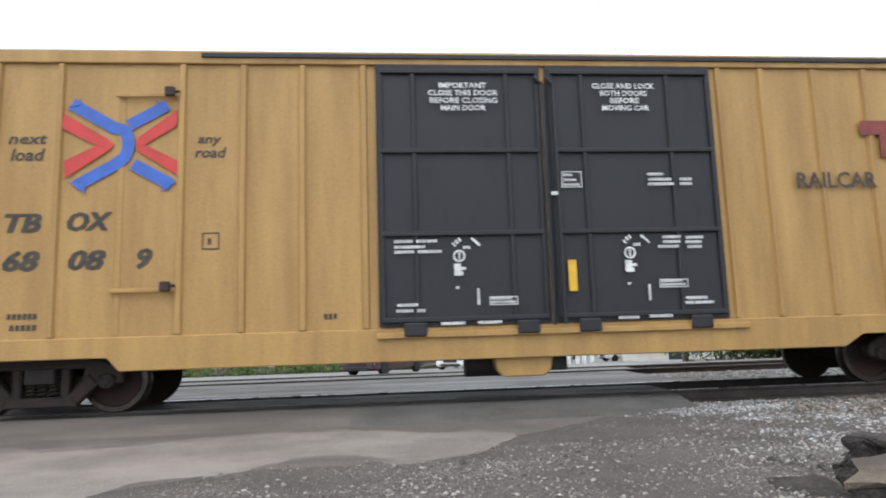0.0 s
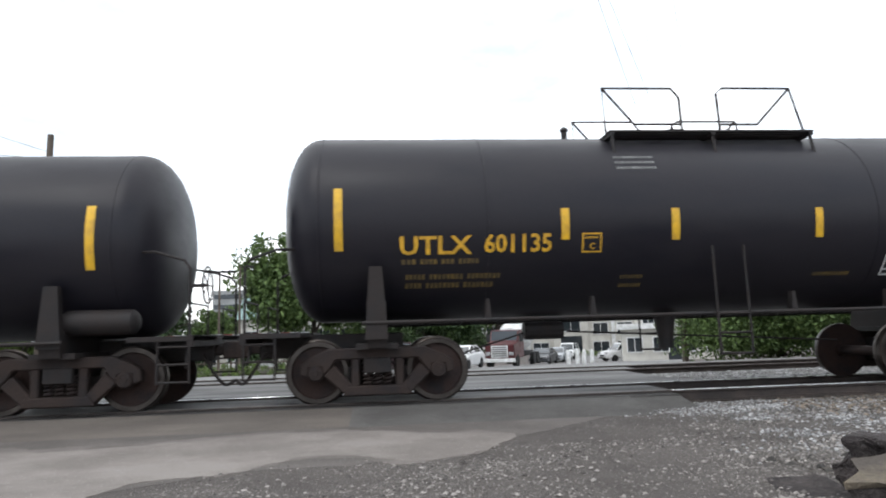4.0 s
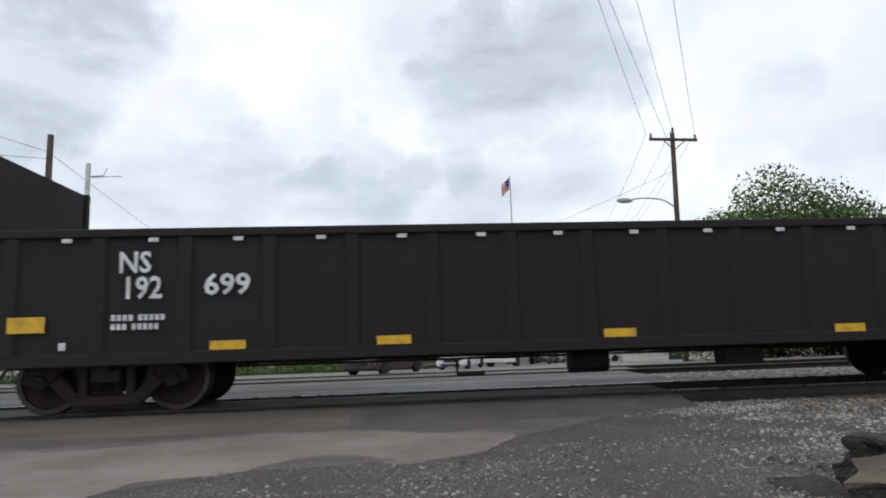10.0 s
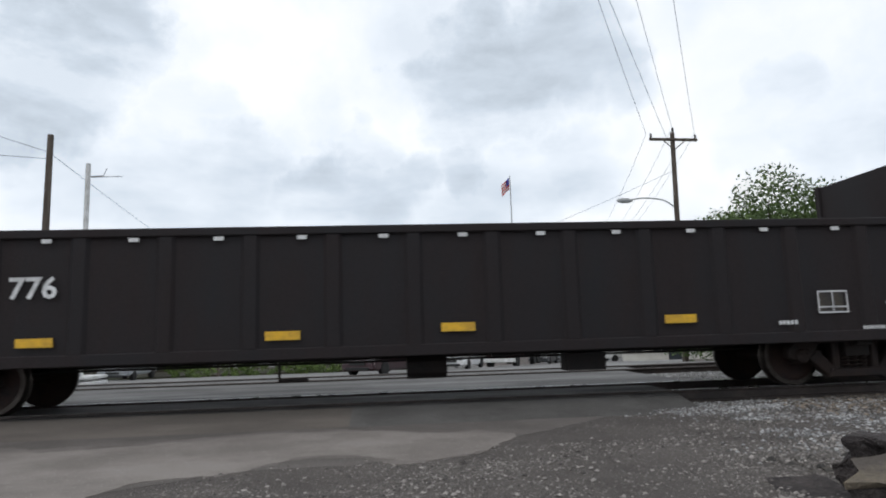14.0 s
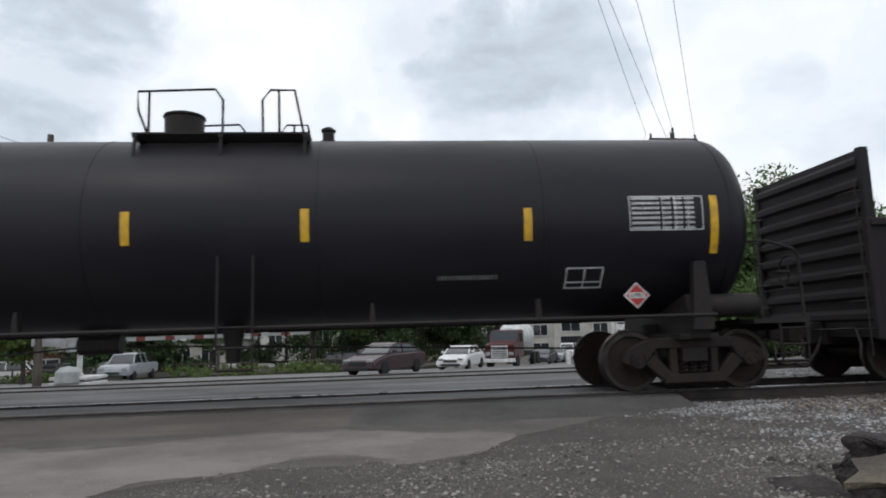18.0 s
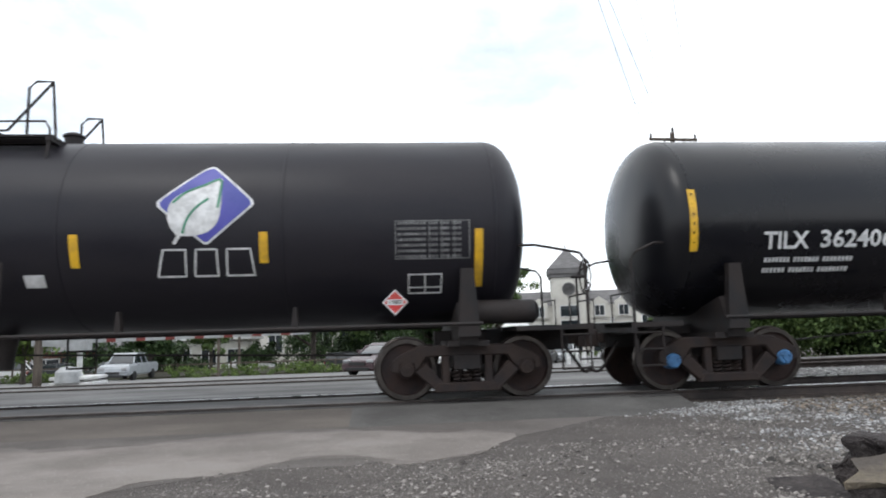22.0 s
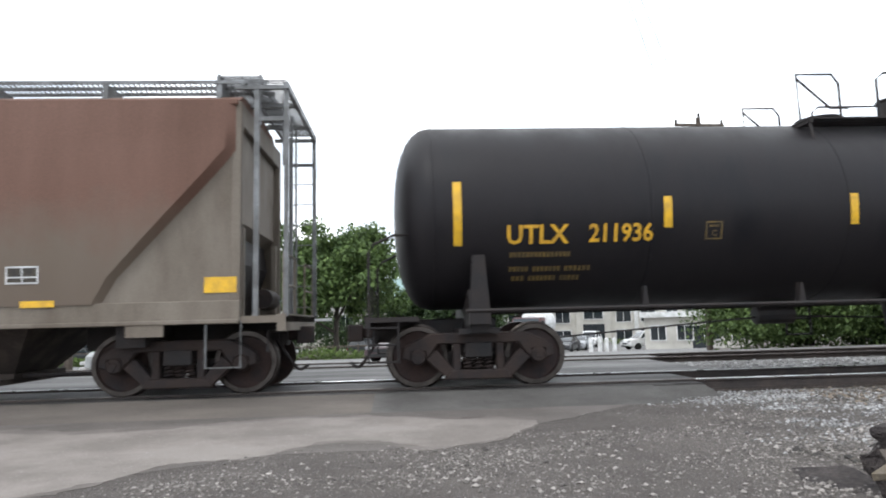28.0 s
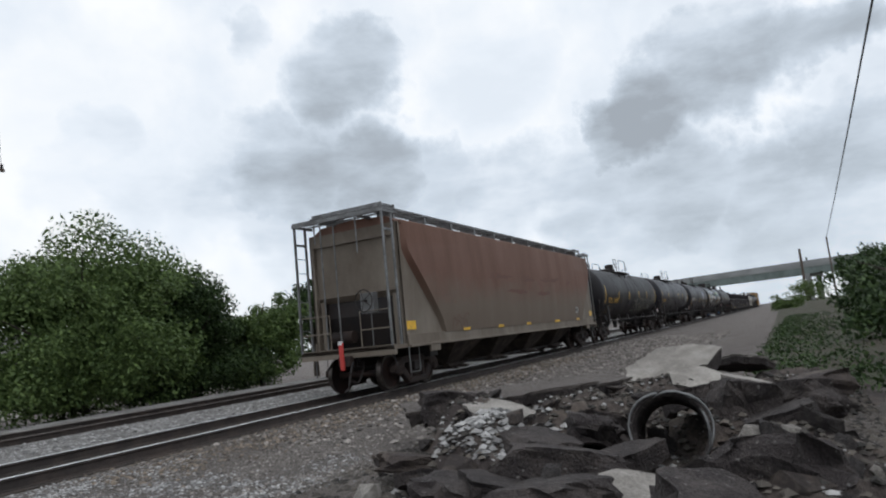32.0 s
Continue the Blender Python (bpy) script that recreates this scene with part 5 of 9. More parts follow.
scrawl(car, along, "spray", [[(-0.29, 1.6), (-0.07, 1.63), (0.03, 1.84), (-0.16, 2.05), (0.21, 2.17), (0.51, 2.17), (0.75, 2.01), (0.64, 1.68), (0.78, 1.53), (1.14, 1.59)], [(0.38, 1.83), (0.5, 1.94), (0.67, 1.96), (0.67, 1.84), (0.55, 1.83), (0.53, 1.9)], [(-0.13, 1.62), (0.24, 1.61), (0.37, 1.79), (0.2, 1.84), (0.1, 1.65)]], 0.04)
scrawl(car, along, "spray", [[(0.67, 2.26), (1.07, 2.23), (1.13, 2.08), (0.99, 1.89), (0.97, 1.78), (1.3, 1.92), (1.53, 1.96), (1.62, 1.8), (1.53, 1.65), (1.72, 1.57)], [(0.92, 1.74), (1.11, 1.66), (1.24, 1.81), (1.38, 1.77), (1.31, 1.62), (1.52, 1.54)]], 0.04)
scrawl(car, along, "spray", [[(1.73, 2.03), (1.93, 2.14), (1.82, 2.26), (2.2, 2.29), (2.27, 2.09), (2.15, 1.79), (2.31, 1.6), (2.0, 1.6), (1.71, 1.69)], [(1.74, 1.84), (1.91, 1.95), (1.99, 1.87), (1.87, 1.8), (1.78, 1.86)]], 0.04)
scrawl(car, along, "spray", [[(2.13, 2.29), (2.62, 2.28), (2.54, 2.13), (2.42, 1.79), (2.66, 1.82), (2.85, 1.74), (2.7, 1.55), (2.44, 1.48)]], 0.04)
scrawl(car, along, "spray", [[(2.81, 1.78), (2.92, 2.04), (3.16, 2.23), (3.47, 2.27), (3.74, 2.1), (3.77, 1.83), (3.52, 1.68), (3.12, 1.69)], [(3.02, 1.85), (3.15, 2.0), (3.38, 2.03), (3.45, 1.88), (3.25, 1.81), (3.18, 1.92)], [(2.78, 1.55), (3.27, 1.61), (3.58, 1.57), (3.79, 1.6), (3.97, 1.46)]], 0.04)
scrawl(car, along, "spray", [[(3.98, 1.67), (4.09, 2.02), (4.03, 2.22), (4.3, 2.25), (4.41, 2.05), (4.34, 1.63)], [(4.93, 2.24), (4.49, 1.89), (4.77, 1.67)], [(4.08, 1.67), (4.57, 1.7)]], 0.04)
scrawl(car, along, "spray", [[(4.89, 1.61), (5.09, 2.16), (5.62, 2.15), (5.38, 1.88)], [(5.02, 1.61), (5.69, 2.19), (5.59, 1.71)]], 0.04)


# ---- boxcar ----
def boxcar():
    car = start_car("boxcar", "dull yellow boxcar with black double doors and slogan lettering", 1.4)
    L, w, z0, z1 = 9.0, 1.49, 0.80, 5.10
    for sy in (-1, 1):
        bm = bmesh.new()
        quad_box(bm, -L, L, *sorted((sy * w, sy * (w - 0.06))), z0 + 0.02, z1)
        part("side_sheet", bm, M["yellow_car"], car)
        posts = [-7.98, -7.14, -6.31, -4.66, -3.82, -2.99, -2.12, 3.30, 3.99, 4.85, 5.69, 6.53, 7.37, 8.21]
        for x in posts:
            bm = bmesh.new()
            prism(bm, [(x - 0.055, sy * w), (x - 0.035, sy * (w + 0.05)), (x + 0.035, sy * (w + 0.05)), (x + 0.055, sy * w)], 1.08, 4.92, "xy")
            part("side_post", bm, M["yellow_car"], car)
        # a shallow post between the lever brackets
        bm = bmesh.new()
        prism(bm, [(-5.53, sy * w), (-5.51, sy * (w + 0.02)), (-5.44, sy * (w + 0.02)), (-5.42, sy * w)], 1.08, 4.44, "xy")
        part("side_post", bm, M["yellow_car"], car)
        bm = bmesh.new()
        quad_box(bm, -L, L, *sorted((sy * (w - 0.02), sy * (w + 0.055))), 4.93, 5.12)
        bevel(bm, 0.012)
        part("roof_rail", bm, M["yellow_car"], car)
        bm = bmesh.new()
        prism(bm, [(-L, 0.78), (-5.56, 0.78), (-5.40, 0.60), (4.9, 0.60), (5.2, 0.78), (L, 0.78), (L, 1.06), (-L, 1.06)], *sorted((sy * (w - 0.06), sy * (w + 0.045))))
        bevel(bm, 0.012)
        part("side_sill", bm, M["yellow_car"], car)
        # the door pair with its frames and tracks
        for x0, x1, rims in ((-1.94, 0.50, (-1.88, -1.40, -0.02, 0.44)), (0.58, 3.15, (0.64, 1.12, 2.45, 3.09))):
            bm = bmesh.new()
            quad_box(bm, x0, x1, *sorted((sy * w, sy * (w + 0.05))), 1.08, 5.0)
            leaf = part("door", bm, M["door"], car, "black ribbed steel plug door")
            for z in (1.17, 2.39, 3.61, 4.82):
                bm = bmesh.new()
                quad_box(bm, x0 + 0.05, x1 - 0.05, *sorted((sy * (w + 0.05), sy * (w + 0.105))), z - 0.035, z + 0.035)
                bevel(bm, 0.012)
                part("door_rib", bm, M["door"], leaf)
            for x in rims:
                bm = bmesh.new()
                quad_box(bm, x - 0.03, x + 0.03, *sorted((sy * (w + 0.05), sy * (w + 0.095))), 1.14, 4.88)
                bevel(bm, 0.01)
                part("door_rib", bm, M["door"], leaf)
        for x in (0.52, 0.68):
            bm = bmesh.new()
            tube(bm, [(x, sy * (w + 0.13), 1.05), (x, sy * (w + 0.13), 4.6), (x - 0.12, sy * (w + 0.13), 4.72)], 0.028, 6)
            part("lock_rod", bm, M["door"], car)
        bm = bmesh.new()
        quad_box(bm, -4.4, 7.8, *sorted((sy * w, sy * (w + 0.09))), 5.02, 5.08)
        part("door_track", bm, M["door"], car)
        bm = bmesh.new()
        quad_box(bm, -1.98, 3.42, *sorted((sy * w, sy * (w + 0.10))), 0.92, 1.0)
        bevel(bm, 0.008)
        part("door_sill", bm, M["yellow_car"], car)
        for x in (-1.44, 0.15, 1.04, 2.69):
            bm = bmesh.new()
            quad_box(bm, x - 0.16, x + 0.16, *sorted((sy * (w + 0.10), sy * (w + 0.15))), 0.94, 1.13)
            bevel(bm, 0.02)
            part("door_roller", bm, M["door"], car)
        # the yellow sump under the middle of the sill
        bm = bmesh.new()
        prism(bm, [(-0.34, 0.62), (-0.30, 0.42), (-0.20, 0.33), (0.38, 0.33), (0.48, 0.42), (0.52, 0.62)], *sorted((sy * (w - 0.30), sy * (w - 0.05))))
        bevel(bm, 0.02)
        part("sump", bm, M["yellow_car"], car)
        # lever brackets at the ends of the door rods
        for x, z in ((-5.1, 4.45), (-5.1, 1.68), (6.9, 4.45), (6.9, 1.68)):
            bm = bmesh.new()
            quad_box(bm, x - 0.45, x + 0.40, *sorted((sy * (w + 0.05), sy * (w + 0.08))), z - 0.03, z + 0.03)
            bevel(bm, 0.008)
            rod = part("bracket", bm, M["yellow_car"], car)
            bm = bmesh.new()
            quad_box(bm, x + 0.22, x + 0.36, *sorted((sy * (w + 0.082), sy * (w + 0.15))), z - 0.03, z + 0.11)
            quad_box(bm, x + 0.26, x + 0.42, *sorted((sy * (w + 0.05), sy * (w + 0.10))), z + 0.032, z + 0.07)
            bevel(bm, 0.02)
            part("lever", bm, M["lever_rust"], rod, "rusty brown lever latch")
        for s in (-1, 1):
            bm = bmesh.new()
            xa, xb = s * 8.87, s * 8.33
            for x in (xa, xb):
                tube(bm, [(x, sy * (w + 0.10), 0.45), (x, sy * (w + 0.10), 2.5)], 0.016, 4)
            for k in range(6):
                tube(bm, [(xa, sy * (w + 0.10), 0.5 + 0.4 * k), (xb, sy * (w + 0.10), 0.5 + 0.4 * k)], 0.016, 4)
            part("ladder", bm, M["yellow_car"], car)
    for s in (-1, 1):
        bm = bmesh.new()
        quad_box(bm, *sorted((s * (L - 0.002), s * (L - 0.06))), -w + 0.062, w - 0.062, 0.8, 5.1)
        part("end_wall", bm, M["yellow_car"], car)
        for k in range(10):
            z = 1.15 + 0.38 * k
            bm = bmesh.new()
            prism(bm, [(s * L, z), (s * (L + 0.10), z + 0.08), (s * (L + 0.10), z + 0.18), (s * L, z + 0.27)], -w + 0.08, w - 0.08)
            part("end_corrugation", bm, M["yellow_car"], car)
        bm = bmesh.new()
        for x in (s * (L + 0.16),):
            for y in (-1.42, -0.98):
                tube(bm, [(x, y, 0.9), (x, y, 4.9)], 0.016, 4)
            for k in range(10):
                tube(bm, [(x, -1.42, 1.0 + 0.4 * k), (x, -0.98, 1.0 + 0.4 * k)], 0.016, 4)
        part("ladder", bm, M["under"], car)
    bm = bmesh.new()
    prism(bm, [(-w - 0.04, 5.08), (-w - 0.04, 5.13), (-0.9, 5.22), (0, 5.25), (0.9, 5.22), (w + 0.04, 5.13), (w + 0.04, 5.08)], -L - 0.02, L + 0.02, "yz")
    part("roof", bm, M["galv"], car)
    bm = bmesh.new()
    quad_box(bm, -L, L, -w + 0.1, w - 0.1, 0.86, 1.0)
    quad_box(bm, -L, L, -0.2, 0.2, 0.62, 0.86)
    part("floor", bm, M["under"], car)
    bm = bmesh.new()
    lathe(bm, [(-0.5, 0.0), (-0.5, 0.2), (0.5, 0.2), (0.5, 0.0)], 14, "x", (-0.2, -0.9, 0.52))
    quad_box(bm, 0.1, 0.75, -1.3, -0.9, 0.40, 0.62)
    tube(bm, [(-6, -0.3, 0.6), (6, -0.3, 0.6)], 0.02, 5)
    part("brake_rigging", bm, M["under"], car)
    truck(car, -6.55)
    truck(car, 6.60)
    draft_gear(car, 10.05, 6.2, M["under"])
    hand_wheel(car, -9.32, -0.7, 2.0, M["under"])
    side = on_side(-w - 0.002, 0.006)
    proud = on_side(-w - 0.05, 0.006)
    for body, x0, x1, z, hgt, sh in (("next", -7.11, -6.58, 3.76, 0.15, 0.2), ("load", -7.07, -6.60, 3.52, 0.17, 0.2), ("any", -4.53, -4.19, 3.76, 0.13, 0.2), ("road", -4.57, -4.12, 3.55, 0.15, 0.2),
                                     ("TB", -7.15, -6.62, 2.52, 0.25, 0.25), ("OX", -6.31, -5.68, 2.53, 0.25, 0.25), ("6", -7.73, -7.46, 1.98, 0.25, 0.25), ("68", -7.12, -6.62, 1.99, 0.26, 0.25),
                                     ("08", -6.27, -5.75, 1.99, 0.26, 0.25), ("9", -5.37, -5.13, 2.00, 0.26, 0.25), ("RAILCAR", 4.46, 5.80, 3.01, 0.24, 0.0), ("LD LMT", -7.86, -7.47, 1.33, 0.08, 0.0), ("LT WT", -7.86, -7.55, 1.18, 0.08, 0.0)):
        bm = bmesh.new()
        for thick in (0.0, 0.012, 0.024) if 0.2 < hgt and sh else (0.0,):
            write(bm, on_side(-w - 0.002, 0.006 + thick * 0.1) if body != "RAILCAR" else proud, body, x0 + thick, z, hgt / 0.7, x1 - x0, sh)
        part("lettering", bm, M["ink_black"], car)
    bm = bmesh.new()
    for x, z, wd in ((-6.98, 1.33, [0.40]), (-6.94, 1.18, [0.36]), (-2.75, 1.22, [0.2])):
        bars(bm, side, x, z, wd, 0.075)
    tagged(part("small_print", bm, M["ink_black"], car), kind="stuff")
    white = on_side(-w - 0.105, 0.004)
    for x, z, rows in ((-1.20, 4.56, (("IMPORTANT", 0.72, 0.16), ("CLOSE THIS DOOR", 1.05, 0.0), ("BEFORE CLOSING", 1.02, 0.02), ("MAIN DOOR", 0.68, 0.18))),
                       (1.30, 4.56, (("CLOSE AND LOCK", 0.98, 0.0), ("BOTH DOORS", 0.74, 0.12), ("BEFORE", 0.46, 0.27), ("MOVING CAR", 0.74, 0.14)))):
        for k, (body, wid, dx) in enumerate(rows):
            bm = bmesh.new()
            write(bm, white, body, x + dx, z - 0.115 * k, 0.115, wid)
            part("lettering", bm, M["ink_white"], car)
    bm = bmesh.new()
    for x, z, wd in ((-1.71, 2.26, [0.26, 0.30]), (-1.71, 2.18, [0.44]), (-1.71, 2.11, [0.28, 0.34]), (-1.68, 1.36, [0.29]), (-1.70, 1.28, [0.24, 0.12]), (-1.08, 1.09, [0.34]), (-0.56, 1.09, [0.34]),
                     (2.04, 3.21, [0.25]), (2.05, 3.13, [0.36]), (2.04, 3.06, [0.4]), (2.53, 3.13, [0.19]), (2.53, 3.06, [0.19]), (2.20, 2.26, [0.28]), (2.55, 2.25, [0.27]), (2.20, 2.19, [0.27]), (2.54, 2.18, [0.25]),
                     (2.12, 2.12, [0.32]), (2.56, 2.11, [0.23]), (2.48, 1.36, [0.33]), (2.47, 1.29, [0.43]), (1.46, 1.10, [0.31]), (1.92, 1.11, [0.35])):
        bars(bm, white, x, z, wd, 0.042)
    for x0, x1, za, zb, n in ((-0.39, 0.01, 1.35, 1.47, 2), (0.74, 1.04, 3.04, 3.28, 3), (2.10, 2.53, 1.54, 1.66, 2)):
        frame_patch(bm, white, x0, x1, za, zb, 0.012)
        for k in range(n):
            bars(bm, white, x0 + 0.03, za + 0.025 + (zb - za - 0.02) * k / n, [x1 - x0 - 0.06 - 0.05 * k], 0.034)
    for x in (-0.80, 1.69):
        # curved words over a ring with a bar, a white card with a notch, a dot and a pointer
        for k, (a, b) in enumerate(((-0.07, 2.22), (-0.03, 2.26), (0.01, 2.29), (0.20, 2.29), (0.24, 2.26), (0.28, 2.22))):
            stroke(bm, white, [(x + a - 0.018, b + 0.03), (x + a + 0.018, b - 0.02)], 0.03)
        bars(bm, white, x + 0.06, 2.16, [0.11], 0.04)
        ring = [(x + 0.075 * math.cos(k * 0.3927), 2.06 + 0.075 * math.sin(k * 0.3927)) for k in range(17)]
        stroke(bm, white, ring, 0.026)
        patch(bm, white, x - 0.012, x + 0.012, 2.01, 2.11, 1, 1)
        patch(bm, white, x - 0.08, x + 0.02, 1.78, 1.95, 1, 1)
        patch(bm, white, x + 0.02, x + 0.09, 1.86, 1.90, 1, 1)
        patch(bm, white, x + 0.02, x + 0.05, 1.78, 1.84, 1, 1)
        patch(bm, white, x - 0.06, x - 0.02, 1.59, 1.625, 1, 1)
        patch(bm, white, x + 0.24, x + 0.27, 1.36, 1.59, 1, 1)
    patch(bm, on_side(-w - 0.165, 0.004), 0.56, 0.66, 2.92, 2.97, 1, 1)
    tagged(part("door_print", bm, M["ink_white"], car), kind="stuff")
    for x0, x1, z0_, z1_, which in ((0.78, 0.90, 1.52, 1.97, "yellow"), (-7.93, -7.43, 0.83, 0.97, "yellow"), (5.62, 6.6, 3.84, 4.07, "dull_red"), (5.93, 6.6, 3.48, 3.836, "dull_red")):
        bm = bmesh.new()
        patch(bm, on_side(-w - 0.105 if which == "yellow" and x0 > 0 else -w - 0.05, 0.008), x0, x1, z0_, z1_, 1, 1)
        part("panel", bm, M[which], car)
    # the arrow emblem: red and blue bars that bend towards one another
    mark = on_side(-w - 0.022, 0.002)

    def at(a, b):
        return (-5.57 + (a - 328) / 256, 3.73 - (b - 242) / 256)

    for which, line in (("blue", [(150, 88), (225, 132), (300, 178)] + [(322 + 30 * math.sin(k * 0.2618), 240 - 58 * math.cos(k * 0.2618)) for k in range(1, 12)] + [(300, 318), (240, 352), (175, 390)]),
                        ("blue", [(485, 92), (352, 168)]), ("blue", [(370, 312), (508, 390)])):
        bm = bmesh.new()
        stroke(bm, mark, [at(*p) for p in line], 0.17)
        part("emblem_bar", bm, M[which], car)
    for tip in ([(135, 105), (182, 68), (180, 92)], [(150, 375), (212, 418), (205, 385)], [(440, 72), (497, 100), (470, 108)], [(470, 418), (525, 378), (490, 372)]):
        bm = bmesh.new()
        skin(bm, [at(*p) for p in tip], [(0, 1, 2)], on_side(-w - 0.022, 0.012))
        part("emblem_tip", bm, M["blue"], car)
    for arm in ([(113, 118), (285, 222), (240, 243), (116, 178)], [(285, 222), (302, 240), (285, 262), (240, 243)], [(285, 262), (138, 362), (132, 300), (240, 243)],
                [(522, 110), (520, 172), (410, 240), (383, 215)], [(383, 215), (410, 240), (385, 264), (378, 240)], [(385, 264), (410, 240), (535, 305), (540, 362)]):
        bm = bmesh.new()
        skin(bm, [at(*p) for p in arm], [(0, 1, 2, 3)], on_side(-w - 0.022, 0.007))
        part("emblem_arm", bm, M["red"], car)
    for x, z in ((-4.32, 2.35),):
        bm = bmesh.new()
        frame_patch(bm, on_side(-w - 0.004, 0.004), x - 0.12, x + 0.12, z - 0.12, z + 0.12, 0.018)
        bars(bm, on_side(-w - 0.004, 0.004), x - 0.04, z - 0.05, [0.06], 0.09)
        part("card_holder", bm, M["ink_black"], car)


boxcar()


# ---- covered hopper ----
def hopper():
    car = start_car("covered_hopper", "rust-brown covered hopper with grey ends and a grated roof walk", -242.62)
    L, w, z0, z1 = 8.62, 1.50, 1.05, 4.20
    brown, grey = M["hopper_brown"], M["hopper_grey"]
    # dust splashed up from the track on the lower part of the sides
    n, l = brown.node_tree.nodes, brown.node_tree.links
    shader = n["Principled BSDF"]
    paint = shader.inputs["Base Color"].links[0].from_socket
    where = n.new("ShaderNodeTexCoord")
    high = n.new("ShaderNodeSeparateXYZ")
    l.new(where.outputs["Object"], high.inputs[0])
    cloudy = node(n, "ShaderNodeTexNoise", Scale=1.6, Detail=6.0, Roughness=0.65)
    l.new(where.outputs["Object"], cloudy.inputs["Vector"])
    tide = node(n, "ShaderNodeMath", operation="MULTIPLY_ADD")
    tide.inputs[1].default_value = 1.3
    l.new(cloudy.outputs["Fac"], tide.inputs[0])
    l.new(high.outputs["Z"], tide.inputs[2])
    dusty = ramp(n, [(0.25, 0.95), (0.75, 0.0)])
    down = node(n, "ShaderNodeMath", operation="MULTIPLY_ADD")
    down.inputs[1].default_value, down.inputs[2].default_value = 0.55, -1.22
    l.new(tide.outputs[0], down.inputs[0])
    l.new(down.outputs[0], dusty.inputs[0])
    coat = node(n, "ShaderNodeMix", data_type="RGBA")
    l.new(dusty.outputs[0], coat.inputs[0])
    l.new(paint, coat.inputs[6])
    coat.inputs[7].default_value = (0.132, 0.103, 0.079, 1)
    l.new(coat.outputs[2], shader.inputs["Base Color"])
    slope_top, slope_low = 8.55, 6.75
    for sy in (-1, 1):
        # the curved side sheet, between the slanting ends
        bm = bmesh.new()
        rows = []
        for k in range(9):
            v = k / 8
            z = 1.32 + (z1 - 1.32) * v
            bulge = 0.07 + 0.10 * math.sin(math.pi * min(1, v * 1.02)) ** 0.7
            half = slope_low + (slope_top - slope_low) * max(0.0, min(1.0, (z - 1.45) / (3.45 - 1.45)))
            rows.append([bm.verts.new((x * half, sy * (w + bulge) if abs(x) < 0.999 else sy * w, z)) for x in (-1, -0.985, -0.6, -0.2, 0.2, 0.6, 0.985, 1)])
        for p, q in zip(rows, rows[1:]):
            for i in range(7):
                bm.faces.new((p[i], p[i + 1], q[i + 1], q[i]))
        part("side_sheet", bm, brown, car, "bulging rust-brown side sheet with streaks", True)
        bm = bmesh.new()
        quad_box(bm, -L, L, *sorted((sy * w, sy * (w - 0.05))), 1.10, z1 - 0.02)
        part("side_plate", bm, grey, car)
        bm = bmesh.new()
        quad_box(bm, -L, L, *sorted((sy * (w - 0.06), sy * (w + 0.05))), 1.04, 1.34)
        quad_box(bm, -L, L, *sorted((sy * (w + 0.05), sy * (w + 0.12))), 1.02, 1.08)
        bevel(bm, 0.01)
        part("side_sill", bm, grey, car)
        bm = bmesh.new()
        quad_box(bm, -L + 0.05, L - 0.05, *sorted((sy * (w - 0.1), sy * (w + 0.06))), z1 - 0.06, z1 + 0.03)
        bevel(bm, 0.015)
        part("roof_rail", bm, brown, car)
        for s in (-1, 1):
            bm = bmesh.new()
            quad_box(bm, *sorted((s * (L - 0.14), s * L)), *sorted((sy * (w - 0.12), sy * (w + 0.01))), 1.05, z1)
            bevel(bm, 0.01)
            part("corner_post", bm, grey, car)
            bm = bmesh.new()
            quad_box(bm, *sorted((s * (L - 1.5), s * (L - 1.0))), *sorted((sy * (w + 0.04), sy * (w + 0.10))), 0.86, 1.10)
            part("jack_pad", bm, grey, car)
            # stirrup steps and side ladder
            bm = bmesh.new()
            tube(bm, [(s * (L + 0.02), sy * (w + 0.04), 1.05), (s * (L + 0.02), sy * (w + 0.04), 0.42), (s * (L - 0.45), sy * (w + 0.04), 0.42), (s * (L - 0.45), sy * (w + 0.04), 1.05)], 0.018, 5)
            part("step", bm, M["galv"], car)
            bm = bmesh.new()
            for x in (L + 0.62, L + 0.20):
                quad_box(bm, s * x - 0.034, s * x + 0.034, sy * 1.46 - 0.02, sy * 1.46 + 0.02, 1.1, z1 + 0.27)
            quad_box(bm, *sorted((s * (L + 0.234), s * (L + 0.586))), sy * 1.46 - 0.016, sy * 1.46 + 0.016, z1 - 0.28, z1 - 0.22)
            for k in range(8) if sy > 0 else ():
                tube(bm, [(s * (L + 0.62), sy * 1.46, 1.3 + 0.38 * k), (s * (L + 0.20), sy * 1.46, 1.3 + 0.38 * k)], 0.010, 4)
            part("ladder", bm, M["galv"], car)
    # roof, slanting ends, bottom hoppers
    bm = bmesh.new()
    prism(bm, [(-w, z1 - 0.02), (-1.1, z1 + 0.20), (0, z1 + 0.27), (1.1, z1 + 0.20), (w, z1 - 0.02)], -L + 0.08, L - 0.08, "yz")
    part("roof", bm, brown, car)
    for s in (-1, 1):
        bm = bmesh.new()
        prism(bm, [(s * (L - 0.10), z1), (s * (L - 0.16), z1), (s * (L - 0.16), 2.55), (s * (L - 1.9), 1.30), (s * (L - 1.84), 1.24), (s * (L - 0.10), 2.50)], -w + 0.05, w - 0.05)
        part("end_slope", bm, grey, car)
        for y in (-1.2, 1.2):
            bm = bmesh.new()
            quad_box(bm, *sorted((s * (L - 0.10), s * (L - 0.02))), y - 0.05, y + 0.05, 1.1, 2.4)
            part("end_post", bm, grey, car)
